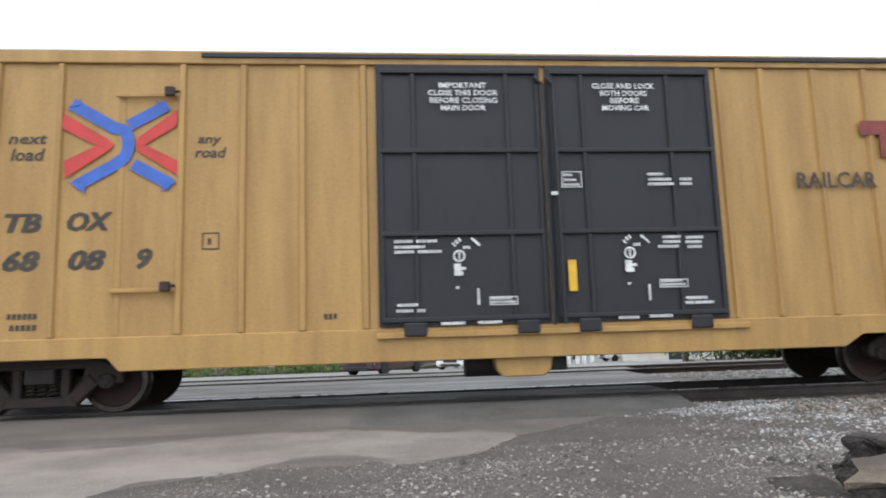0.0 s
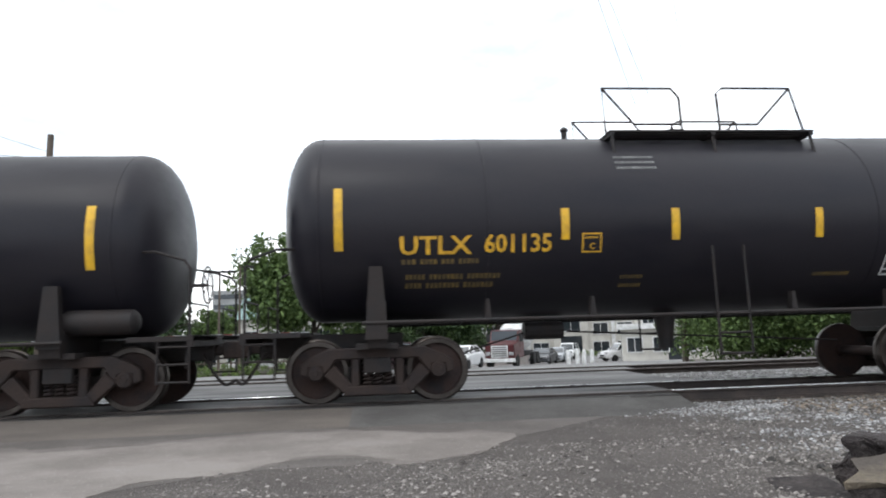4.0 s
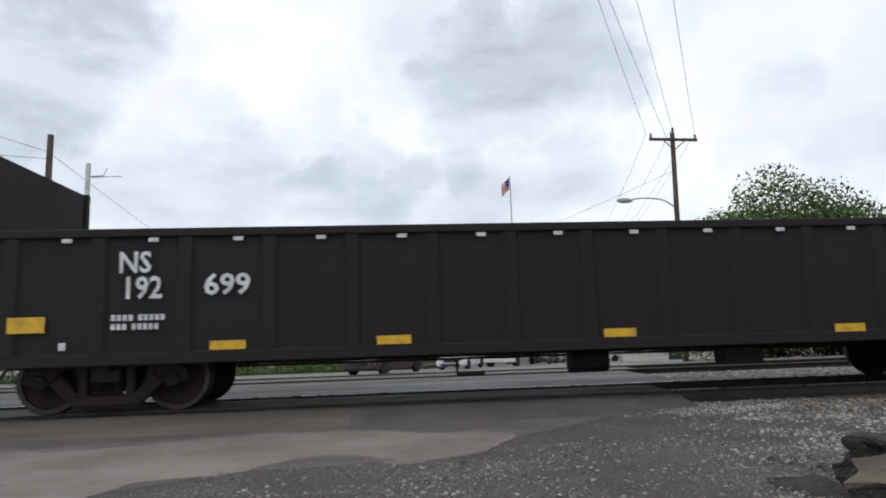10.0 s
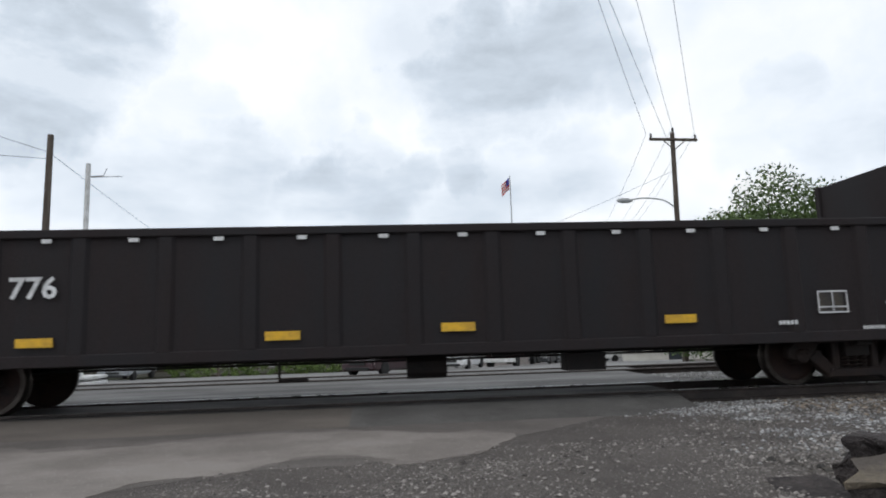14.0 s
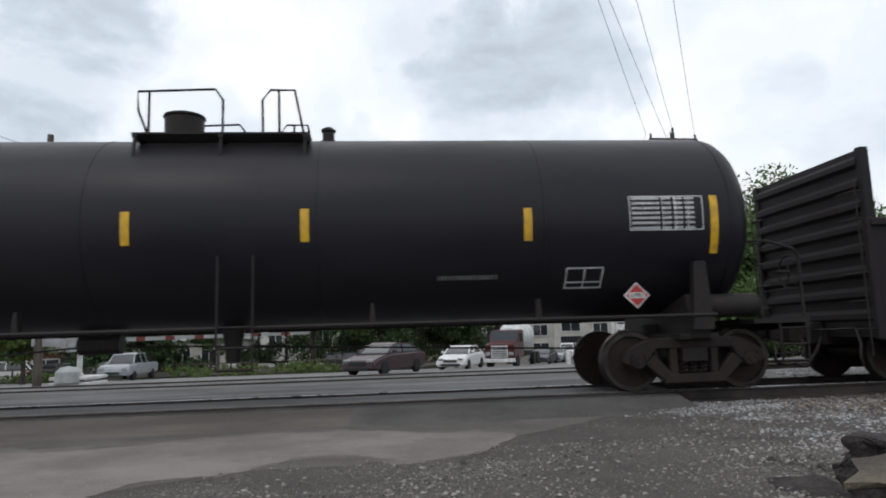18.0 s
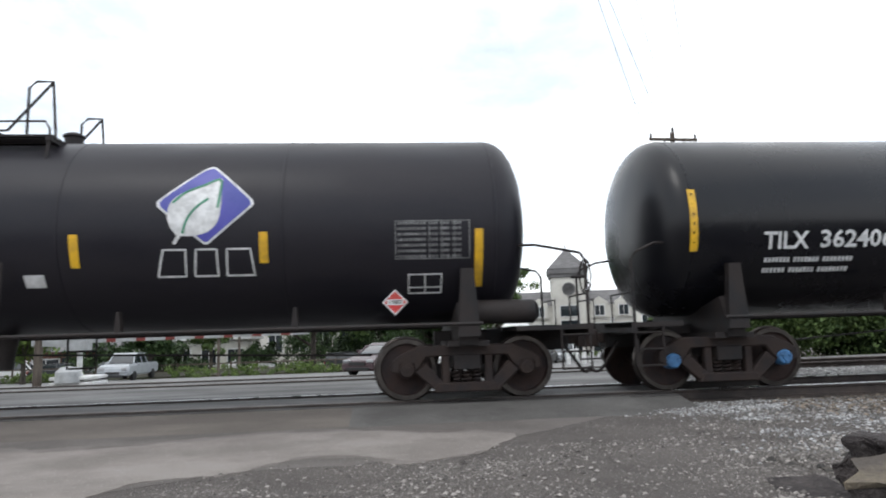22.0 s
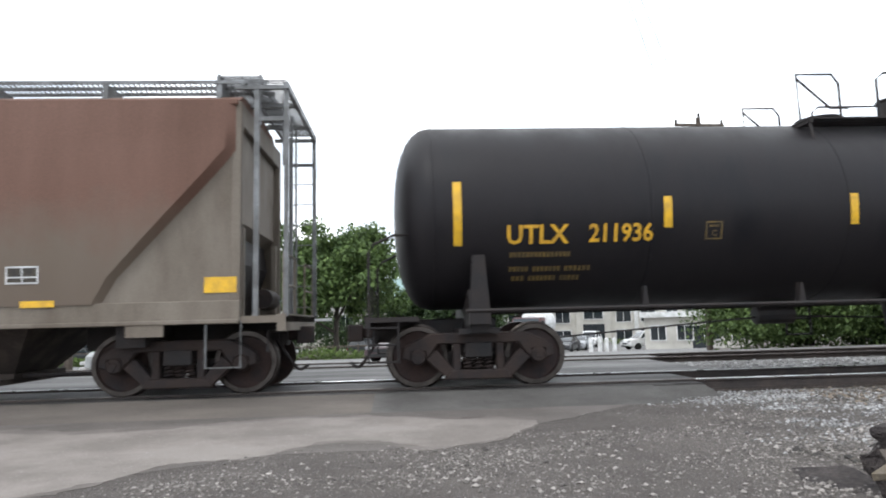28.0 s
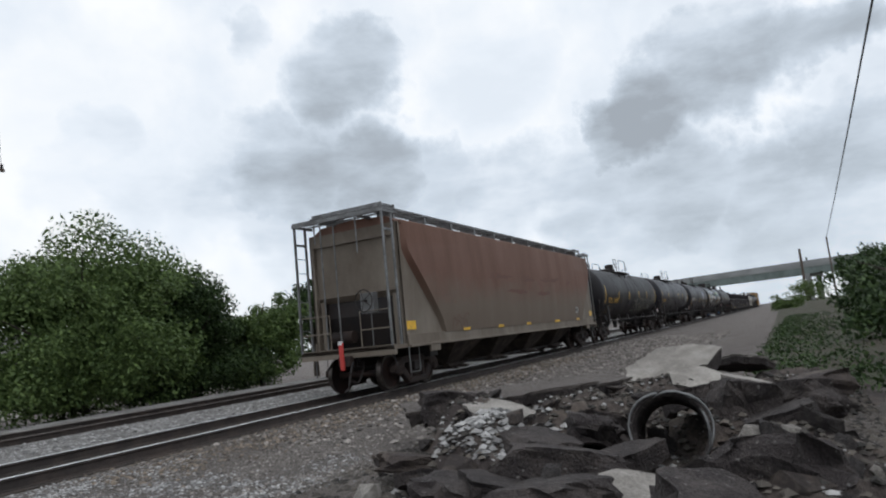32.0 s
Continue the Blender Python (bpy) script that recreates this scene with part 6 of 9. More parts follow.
        # board added where only the roof's overhang shades the end
        bm = bmesh.new()
        quad_box(bm, *sorted((s * (L - 0.10), s * (L - 0.01))), -w + 0.12, w - 0.12, 3.88, z1)
        part("end_header", bm, grey, car)
        # dark block added in the open end bay for its shade and hidden machinery
        bm = bmesh.new()
        prism(bm, [(s * (L - 1.75), 1.14), (s * (L - 1.70), 1.40), (s * (L - 0.28), 2.36), (s * (L - 0.22), 1.95), (s * (L - 0.5), 1.14)], -w + 0.12, w - 0.12)
        part("slope_underside", bm, M["under"], car)
        bm = bmesh.new()
        lathe(bm, [(-0.35, 0.0), (-0.35, 0.16), (0.35, 0.16), (0.35, 0.0)], 14, "y", (s * (L - 0.05), 0.55, 1.42))
        part("brake_cylinder", bm, M["truck"], car, smooth=True)
        bm = bmesh.new()
        quad_box(bm, *sorted((s * (L - 0.4), s * (L + 0.62))), -1.50, 1.50, 1.02, 1.12)
        quad_box(bm, *sorted((s * (L + 0.50), s * (L + 0.62))), -1.50, 1.50, 0.90, 1.14)
        part("end_platform", bm, grey, car)
        for y0, y1 in ((-1.46, -0.5), (0.5, 1.46)):
            bm = bmesh.new()
            tube(bm, [(s * (L + 0.58), y0, 1.1), (s * (L + 0.58), y0, 2.0), (s * (L + 0.58), y1, 2.0), (s * (L + 0.58), y1, 1.1)], 0.02, 5)
            rail = part("end_railing", bm, grey, car)
            bm = bmesh.new()
            tube(bm, [(s * (L + 0.58), y0, 1.55), (s * (L + 0.58), y1, 1.55)], 0.018, 5)
            part("middle_rail", bm, grey, rail)
        bm = bmesh.new()
        for y, zb in ((0.30, 1.1), (0.75, 1.1), (-0.45, 3.5)):
            tube(bm, [(s * (L + 0.40), y, zb), (s * (L + 0.40), y, z1 + 0.35)], 0.022, 5)
        part("end_grab", bm, M["galv"], car)
        bm = bmesh.new()
        quad_box(bm, *sorted((s * (L + 0.01), s * (L + 0.05))), -1.52, 1.52, z1 + 0.25, z1 + 0.29)
        quad_box(bm, *sorted((s * (L + 0.60), s * (L + 0.66))), -1.52, 1.52, z1 + 0.19, z1 + 0.29)
        for y in (-1.46, -0.6, 0.6, 1.46):
            quad_box(bm, *sorted((s * (L - 0.1), s * (L + 0.62))), y - 0.03, y + 0.03, z1 + 0.19, z1 + 0.25)
        part("crossover_frame", bm, M["galv"], car)
        bm = bmesh.new()
        for k in range(44):
            quad_box(bm, *sorted((s * (L + 0.03), s * (L + 0.63))), -1.5 + 0.0695 * k, -1.488 + 0.0695 * k, z1 + 0.310, z1 + 0.325)
        for k in range(4):
            quad_box(bm, *sorted((s * (L + 0.10 + 0.15 * k), s * (L + 0.11 + 0.15 * k))), -1.5, 1.5, z1 + 0.326, z1 + 0.332)
        part("crossover_grating", bm, M["galv"], car)
        bm = bmesh.new()
        quad_box(bm, *sorted((s * 6.9, s * 7.3)), -1.35, 1.35, 0.72, 1.05)
        quad_box(bm, *sorted((s * 6.0, s * (L + 0.3))), -0.2, 0.2, 0.66, 1.02)
        part("body_bolster", bm, M["under"], car)
    M["chute"] = mat("dusty_hopper_underside", (0.075, 0.060, 0.050), 0.85, dark=(0.036, 0.029, 0.026), amount=0.65, scale=2.2, grain=0.25, bump=0.15, spec=0.2)
    for x in (-4.75, -1.58, 1.58, 4.75):
        bm = bmesh.new()
        top = [(x + a, b, 1.10) for a, b in ((-1.02, -1.4), (1.02, -1.4), (1.02, 1.4), (-1.02, 1.4))]
        low = [(x + a, b, 0.38) for a, b in ((-0.42, -0.6), (0.42, -0.6), (0.42, 0.6), (-0.42, 0.6))]
        vt, vl = [bm.verts.new(p) for p in top], [bm.verts.new(p) for p in low]
        for k in range(4):
            bm.faces.new((vt[k], vt[(k + 1) % 4], vl[(k + 1) % 4], vl[k]))
        bm.faces.new(vl[::-1])
        bm.faces.new(vt)
        chute = part("discharge_hopper", bm, M["chute"], car)
        bm = bmesh.new()
        quad_box(bm, x - 0.5, x + 0.5, -0.75, 0.75, 0.30, 0.376)
        part("gate", bm, M["chute"], chute)
        for a in (-0.42, 0.28):
            bm = bmesh.new()
            quad_box(bm, x + a, x + a + 0.14, -0.95, 0.95, 0.22, 0.297)
            part("gate_rail", bm, M["chute"], chute)
    bm = bmesh.new()
    tube(bm, [(-6.3, -0.5, 0.33), (6.3, -0.5, 0.33)], 0.035, 6)
    part("brake_pipe", bm, M["under"], car)
    # roof walk: two strips of open grating on stools
    for sy in (-1, 1):
        bm = bmesh.new()
        y0, y1 = sorted((sy * 0.62, sy * 1.16))
        for y in (y0, (y0 + y1) / 2, y1):
            quad_box(bm, -L - 0.3, L + 0.3, y - 0.012, y + 0.012, z1 + 0.39, z1 + 0.44)
        k = -L
        while k < L:
            quad_box(bm, k, k + 0.016, y0, y1, z1 + 0.418, z1 + 0.434)
            k += 0.075
        part("roof_walk", bm, M["galv"], car, "galvanised open grating roof walk")
        for k in range(11):
            x = -8.2 + 1.64 * k
            bm = bmesh.new()
            prism(bm, [(y0, z1 + 0.12), (y1, z1 + 0.10), (y1, z1 + 0.389), (y0, z1 + 0.389)], x - 0.04, x + 0.04, "yz")
            part("walk_stool", bm, M["galv"], car)
    for k in range(5):
        bm = bmesh.new()
        quad_box(bm, -7.4 + 3.0 * k, -4.7 + 3.0 * k, -0.4, 0.4, z1 + 0.24, z1 + 0.34)
        bevel(bm, 0.03)
        part("hatch_cover", bm, brown, car)
    # end bridge of grating raised over the roof
    for s in (-1, 1):
        bm = bmesh.new()
        k = -1.16
        while k < 1.16:
            quad_box(bm, *sorted((s * (L - 0.45), s * (L + 0.2))), k, k + 0.014, z1 + 0.495, z1 + 0.51)
            k += 0.06
        quad_box(bm, *sorted((s * (L - 0.45), s * (L - 0.40))), -1.18, 1.18, z1 + 0.43, z1 + 0.53)
        quad_box(bm, *sorted((s * (L + 0.16), s * (L + 0.2))), -1.18, 1.18, z1 + 0.43, z1 + 0.53)
        part("end_bridge", bm, M["galv"], car)
        for y in (-1.14, 1.14):
            bm = bmesh.new()
            tube(bm, [(s * (L + 0.18), y, z1 + 0.45), (s * (L + 0.18), y, z1 - 0.25)], 0.022, 5)
            part("bridge_leg", bm, M["galv"], car)
    truck(car, -7.68)
    truck(car, 7.68)
    draft_gear(car, 9.35, 7.2, M["under"])
    hand_wheel(car, -9.33, -0.75, 2.25, M["under"])
    bm = bmesh.new()
    quad_box(bm, -9.20, -8.98, -0.95, -0.55, 1.95, 2.45)
    tube(bm, [(-9.05, -0.75, 1.95), (-9.05, -0.75, 1.1)], 0.02, 5)
    bevel(bm, 0.02)
    part("brake_gearbox", bm, M["galv"], car)
    bm = bmesh.new()
    tube(bm, smooth_line([(-9.3, -0.25, 0.8), (-9.5, -0.3, 0.55), (-9.62, -0.3, 0.2), (-9.75, -0.28, 0.12)], 4), 0.03, 6)
    part("end_of_train_hose", bm, M["under"], car)
    bm = bmesh.new()
    quad_box(bm, -9.52, -9.44, -0.10, 0.02, 0.62, 1.30)
    bevel(bm, 0.02)
    marker = part("rear_marker", bm, M["red"], car, "red rear-end marker hung on the coupler")
    bm = bmesh.new()
    quad_box(bm, -9.535, -9.45, -0.09, 0.01, 1.24, 1.33)
    part("marker_cap", bm, M["ink_white"], marker)
    place = on_side(-w - 0.05, 0.006)
    for x, z, ww, hh in ((-8.38, 1.45, 0.44, 0.22), (8.35, 1.45, 0.44, 0.22), (-5.38, 1.31, 0.45, 0.11), (-2.85, 1.30, 0.45, 0.11), (-0.3, 1.30, 0.45, 0.11), (3.0, 1.30, 0.6, 0.11), (5.95, 1.30, 0.45, 0.11)):
        bm = bmesh.new()
        patch(bm, on_side(-w - 0.05 if z < 1.4 else -w - 0.006, 0.03 if z < 1.4 else 0.008), x - ww / 2, x + ww / 2, z, z + hh, 1, 1)
        part("reflector", bm, M["yellow"], car)
    def on_sheet(off):
        def at(a, z):
            v = max(0.0, min(0.999, (z - 1.32) / (z1 - 1.32))) * 8
            k = int(v)
            lo, hi = (0.07 + 0.10 * math.sin(math.pi * min(1, j / 8 * 1.02)) ** 0.7 if j < 8 else 0.07 for j in (k, k + 1))
            return (a, -(w + lo + (hi - lo) * (v - k) + off), z)
        return at

    place = on_sheet(0.006)
    bm = bmesh.new()
    write(bm, place, "5032", -6.75, 2.10, 0.34, 0.75)
    part("lettering", bm, mat("worn_lettering", (0.080, 0.055, 0.042), 0.7, dark=(0.15, 0.092, 0.066), amount=0.7, scale=6, bump=0), car)
    bm = bmesh.new()
    patch(bm, place, 5.55, 5.98, 1.62, 1.86, 1, 1)
    part("black_panel", bm, M["ink_black"], car)
    marks(car, on_sheet(0.012), "ink_white", (), (), [("ink_white", 5.55, 5.98, 1.62, 1.86, "split")])
    M["primer"] = mat("dark_red_primer_patch", (0.075, 0.037, 0.029), 0.75, dark=(0.135, 0.066, 0.048), amount=0.6, scale=5, grain=0.2, sharp=0.2)
    rnd = random.Random(4)
    for x, z, ln in ((-3.9, 2.95, 3.0), (-0.7, 2.95, 1.6), (1.2, 2.98, 3.0), (-2.4, 2.45, 2.4), (0.6, 2.42, 1.8), (4.4, 2.93, 0.9)):
        bm = bmesh.new()
        for row in range(5):
            a, b = sorted((rnd.uniform(0, 0.5) * ln, rnd.uniform(0.35, 1) * ln))
            level = z + rnd.uniform(-0.07, 0.07)
            stroke(bm, on_sheet(0.004 + 0.001 * row), smooth_line([(x + a + (b - a) * q / 5, level + rnd.uniform(-0.025, 0.025)) for q in range(6)], 4), rnd.uniform(0.03, 0.10))
        tagged(part("touched_up_patch", bm, M["primer"], car), kind="stuff")
    scrawl(car, on_sheet(0.010), "primer", [[(-6.3, 1.38), (-6.22, 1.70), (-6.05, 1.58), (-5.95, 1.78), (-5.7, 1.62), (-5.4, 1.80), (-5.2, 1.70)], [(-6.1, 1.42), (-5.9, 1.60), (-5.7, 1.40), (-5.5, 1.62), (-5.35, 1.45)]], 0.025)


hopper()


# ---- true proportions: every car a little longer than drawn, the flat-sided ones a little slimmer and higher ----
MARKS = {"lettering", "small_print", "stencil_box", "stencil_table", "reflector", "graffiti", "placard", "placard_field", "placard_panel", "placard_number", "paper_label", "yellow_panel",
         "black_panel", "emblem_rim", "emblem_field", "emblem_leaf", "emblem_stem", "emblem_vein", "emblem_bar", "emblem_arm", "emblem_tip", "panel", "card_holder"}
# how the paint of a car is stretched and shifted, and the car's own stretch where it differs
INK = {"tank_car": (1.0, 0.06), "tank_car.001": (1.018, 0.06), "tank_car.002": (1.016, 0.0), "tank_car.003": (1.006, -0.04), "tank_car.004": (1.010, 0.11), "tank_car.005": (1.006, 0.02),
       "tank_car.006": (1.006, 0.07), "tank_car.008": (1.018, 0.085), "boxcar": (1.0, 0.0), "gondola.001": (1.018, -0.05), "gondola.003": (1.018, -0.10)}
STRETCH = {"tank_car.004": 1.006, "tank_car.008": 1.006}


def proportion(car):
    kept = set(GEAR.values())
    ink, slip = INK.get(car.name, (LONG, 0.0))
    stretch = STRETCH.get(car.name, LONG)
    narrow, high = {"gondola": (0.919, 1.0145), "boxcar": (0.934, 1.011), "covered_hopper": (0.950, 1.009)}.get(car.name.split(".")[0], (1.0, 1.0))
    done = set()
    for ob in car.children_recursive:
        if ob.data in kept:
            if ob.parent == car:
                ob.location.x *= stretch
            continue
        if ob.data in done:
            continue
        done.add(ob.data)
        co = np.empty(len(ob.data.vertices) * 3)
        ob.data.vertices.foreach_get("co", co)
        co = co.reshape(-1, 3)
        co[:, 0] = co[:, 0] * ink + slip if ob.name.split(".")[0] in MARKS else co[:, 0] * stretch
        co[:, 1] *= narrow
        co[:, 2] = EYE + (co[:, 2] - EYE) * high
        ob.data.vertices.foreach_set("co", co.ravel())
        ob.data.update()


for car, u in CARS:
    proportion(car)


# ---- ground, road, track ----
def rise_at(x, y):
    """Height of the ground: nearly level by the track, falling gently beyond it."""
    if y < 16:
        return -0.18
    return -0.18 - 0.043 * (min(y, 62) - 16) - 0.004 * max(0, min(y, 400) - 62)


M["gravel"] = mat("grey_gravel", (0.152, 0.132, 0.120), 0.95, dark=(0.092, 0.079, 0.072), amount=0.5, sharp=0.25, scale=1.3, fine=120, grain=0.6, bump=1.0, speck=(0.30, 0.285, 0.28), speck_at=0.62, bump_size=0.03)
M["asphalt"] = mat("worn_asphalt", (0.140, 0.123, 0.113), 0.85, dark=(0.092, 0.080, 0.073), amount=0.6, scale=0.5, fine=90, grain=0.3, bump=0.4, speck=(0.24, 0.24, 0.24), speck_at=0.66)
M["concrete"] = mat("pale_worn_concrete", (0.228, 0.203, 0.186), 0.85, dark=(0.158, 0.138, 0.125), amount=0.5, scale=0.9, fine=80, grain=0.2, bump=0.3, speck=(0.34, 0.33, 0.32), speck_at=0.66)


def sheet(name, xs, ys, height, material, label, kind="structure", category="ground"):
    verts = [(x, y, height(x, y)) for y in ys for x in xs]
    n = len(xs)
    faces = [(j * n + i, j * n + i + 1, (j + 1) * n + i + 1, (j + 1) * n + i) for j in range(len(ys) - 1) for i in range(n - 1)]
    me = bpy.data.meshes.new(name)
    me.from_pydata(verts, [], faces)
    me.materials.append(material)
    for p in me.polygons:
        p.use_smooth = True
    return tagged(new(name, me), label, category, kind=kind)


def spread(lo, hi, near, step, grow=1.25):
    """Lines that are close by `near` and wider apart away from it."""
    out, s, x = [near], step, near
    while x < hi:
        s *= grow if x > near + 14 else 1
        x += s
        out.append(x)
    s, x = step, near
    while x > lo:
        s *= grow if x < near - 14 else 1
        x -= s
        out.insert(0, x)
    return out


sheet("ground", spread(-900, 1600, 4, 0.5), spread(-300, 1800, 6, 0.5), rise_at, M["gravel"], "grey gravel ground with worn dark patches")
M["crossing"] = mat("stained_crossing_asphalt", (0.165, 0.162, 0.158), 0.8, dark=(0.075, 0.072, 0.070), amount=0.5, scale=0.8, fine=90, grain=0.3, bump=0.35, squash=(0.4, 1.6, 1))
# asphalt blackened to paint in the train's shade along the near rail
M["rail_seal"] = mat("shade_black_asphalt", (0.055, 0.050, 0.047), 0.75, dark=(0.032, 0.029, 0.028), amount=0.5, scale=1.5, fine=90, grain=0.3, bump=0.35)
M["ballast"] = mat("pale_track_ballast", (0.23, 0.225, 0.22), 0.95, dark=(0.13, 0.125, 0.12), amount=0.5, scale=1.2, fine=55, grain=0.5, bump=1.0, bump_size=0.03)
M["dirty_ballast"] = mat("rust_brown_ballast", (0.060, 0.044, 0.036), 0.95, dark=(0.035, 0.028, 0.025), amount=0.5, scale=1.5, fine=60, grain=0.5, bump=1.0, bump_size=0.03)


def slab(name, outline, top, thick, material, label, category, bumpy=0.0, seed=1):
    """A flat piece of paving with an irregular outline that sits in the ground."""
    rnd = random.Random(seed)
    pts = []
    for i, p in enumerate(outline):
        q = outline[(i + 1) % len(outline)]
        n = max(1, min(60, int((Vector(q) - Vector(p)).length / 0.05))) if bumpy else 1
        for k in range(n):
            a = Vector(p).lerp(Vector(q), k / n)
            d = noise.noise_vector(Vector((a.x * 1.4, a.y * 1.4, seed))) * 1.6 + noise.noise_vector(Vector((a.x * 6, a.y * 6, seed))) * 0.6 + noise.noise_vector(Vector((a.x * 17, a.y * 17, seed))) * 0.35 if bumpy else Vector()
            pts.append((a.x + bumpy * d.x, a.y + bumpy * d.y))
    bm = bmesh.new()
    prism(bm, pts, top - thick, top, "xy")
    return tagged(new(name, finish(bm, name, material)), label, category, kind="structure")


M["road_grey"] = mat("sunlit_grey_asphalt", (0.205, 0.203, 0.20), 0.85, dark=(0.15, 0.147, 0.144), amount=0.5, scale=0.35, fine=60, grain=0.2, bump=0.3, squash=(0.3, 1.5, 1))
# the road falls away behind the tracks together with the ground
def road_sheet():
    xs = [k / 20 for k in range(21)]
    ys = [17.4, 20, 25, 30, 35, 40, 47, 62, 90, 140]
    bm = bmesh.new()
    rows = []
    for y in ys:
        right = 6.6 + (y - 16) * 0.52
        left = -60 if y < 47.5 else right - 16
        rows.append([bm.verts.new((left + (right - left) * t, y, rise_at(0, y) + 0.035)) for t in xs])
    for p, q in zip(rows, rows[1:]):
        for i in range(20):
            bm.faces.new((p[i], p[i + 1], q[i + 1], q[i]))
    tagged(new("road", finish(bm, "road", M["road_grey"])), "worn grey asphalt road behind the level crossing", "road", kind="structure")


road_sheet()
NEAR_EDGE = [(4.3, 9.62), (3.7, 9.1), (3.0, 8.5), (2.3, 7.9), (1.55, 7.3), (0.6, 6.2), (-0.4, 6.0), (-1.3, 5.9), (-1.9, 5.6), (-2.3, 5.3), (-3.0, 4.2), (-4.2, 2.0), (-5.0, -8.0)]
slab("pavement", NEAR_EDGE + [(-60, -8.0), (-60, 9.62)], -0.1765, 0.2, M["asphalt"], "worn asphalt apron before the level crossing", "road", 0.05, 3)
TONGUE = [(-12.0, 8.6), (-6.0, 8.0), (-3.47, 7.5), (-2.76, 7.66), (-1.55, 8.14), (-0.88, 8.16), (0.09, 7.87), (1.36, 7.36), (1.31, 6.97), (0.88, 6.33), (0.16, 6.01), (-0.37, 6.42), (-0.70, 6.51), (-1.27, 5.94), (-2.04, 5.68), (-2.2, 5.23), (-2.98, 4.6), (-6, 4.2), (-12, 4.4)]
M["worn_edge"] = mat("worn_concrete_edge", (0.172, 0.151, 0.138), 0.85, dark=(0.118, 0.103, 0.094), amount=0.55, scale=1.6, fine=80, grain=0.25, bump=0.3)
M["dark_asphalt"] = mat("patched_asphalt", (0.108, 0.102, 0.097), 0.85, dark=(0.075, 0.070, 0.066), amount=0.5, scale=0.9, fine=90, grain=0.3, bump=0.4, speck=(0.2, 0.2, 0.19), speck_at=0.67)
slab("concrete_margin", [(x - (0.0 if x < -5 else 0.05), y + (0.22 if y > 7.2 else -0.10 if y < 6.6 else 0.0)) for x, y in TONGUE], -0.1735, 0.2, M["worn_edge"], "worn margin of the pale concrete patch", "pavement", 0.16, 6)
slab("concrete_patch", TONGUE, -0.1705, 0.2, M["concrete"], "pale worn concrete patch in the asphalt", "pavement", 0.10, 5)
M["ramp_tan"] = mat("dusty_tan_asphalt", (0.152, 0.131, 0.114), 0.88, dark=(0.105, 0.090, 0.079), amount=0.5, scale=0.7, fine=90, grain=0.28, bump=0.4, squash=(0.5, 1.4, 1))
for x0, x1, which, label in ((-60, -0.5, "ramp_tan", "dusty tan asphalt ramp up to the rails"), (-0.5, 3.6, "dark_asphalt", "dark patched asphalt ramp up to the rails")):
    bm = bmesh.new()
    prism(bm, [(8.45, -0.25), (8.45, -0.178), (9.0, -0.115), (9.50, -0.040), (9.50, -0.25)], x0, x1, "yz")
    tagged(new("approach_ramp", finish(bm, "approach_ramp", M[which])), label, "pavement", kind="structure")
bm = bmesh.new()
prism(bm, [(8.9, -0.25), (8.9, -0.178), (9.50, -0.06), (9.50, -0.25)], 3.6, 4.4, "yz")
tagged(new("approach_ramp", finish(bm, "approach_ramp", M["dark_asphalt"])), "crumbled end of the asphalt ramp", "pavement", kind="structure")
# level crossing: asphalt panels between and beside the rails; the nearest strip is coloured as shade
END1, END2 = 4.4, 6.3
for name, y0, y1, x1 in (("rail_seal", 9.50, 9.77, END1), ("crossing_panel", 9.90, 11.23, END1 + 0.2), ("crossing_panel", 11.41, 15.31, 5.7), ("crossing_panel", 15.49, 16.81, END2), ("crossing_panel", 16.99, 17.45, END2 + 0.2)):
    bm = bmesh.new()
    quad_box(bm, -60, x1, y0, y1, -0.25, -0.036)
    bevel(bm, 0.02)
    tagged(new(name, finish(bm, name, M["rail_seal" if name == "rail_seal" else "crossing"])), "dark asphalt panel of the level crossing beside a rail", "level crossing", kind="structure")


def railway(y, name, worn_to):
    """A track: two rails on ties."""
    line = thing(name, "railway track with brown rails on wooden ties", "railway track")
    line.matrix_basis = pose(0, y, 0)
    for s in (-1, 1):
        bm = bmesh.new()
        c = s * 0.755
        prism(bm, [(c - 0.07, -0.172), (c + 0.07, -0.172), (c + 0.07, -0.160), (c + 0.014, -0.145), (c + 0.010, -0.05), (c + 0.036, -0.037), (c + 0.036, -0.007), (c - 0.036, -0.007), (c - 0.036, -0.037), (c - 0.010, -0.05), (c - 0.014, -0.145), (c - 0.07, -0.160)], -80, 900, "yz")
        rail = part("rail", bm, M["rail"], line)
        dull = worn_to[0 if s < 0 else 1]
        for x0, x1, which in ((-80, dull, "railhead_dull"), (dull, 900, "railhead")):
            if x1 > x0:
                bm = bmesh.new()
                prism(bm, [(c - 0.032, -0.007), (c + 0.032, -0.007), (c + 0.027, 0.0), (c - 0.027, 0.0)], x0, x1, "yz")
                part("rail_head", bm, M[which], rail, "polished running surface" if which == "railhead" else "dull worn running surface")
    bm = bmesh.new()
    quad_box(bm, -0.115, 0.115, -1.3, 1.3, -0.36, -0.174)
    bevel(bm, 0.012)
    tie = finish(bm, "tie", M["tie"])
    rnd = random.Random(int(y * 10))
    for k in range(150):
        shared("tie", tie, line, pose(4.3 + (y - 10) * 0.33 + 0.52 * k, rnd.uniform(-0.05, 0.05), rnd.uniform(-0.012, 0.004), 0, 0, rnd.uniform(-2, 2)))
    bm = bmesh.new()
    quad_box(bm, 82, 900, -1.3, 1.3, -0.3, -0.18)
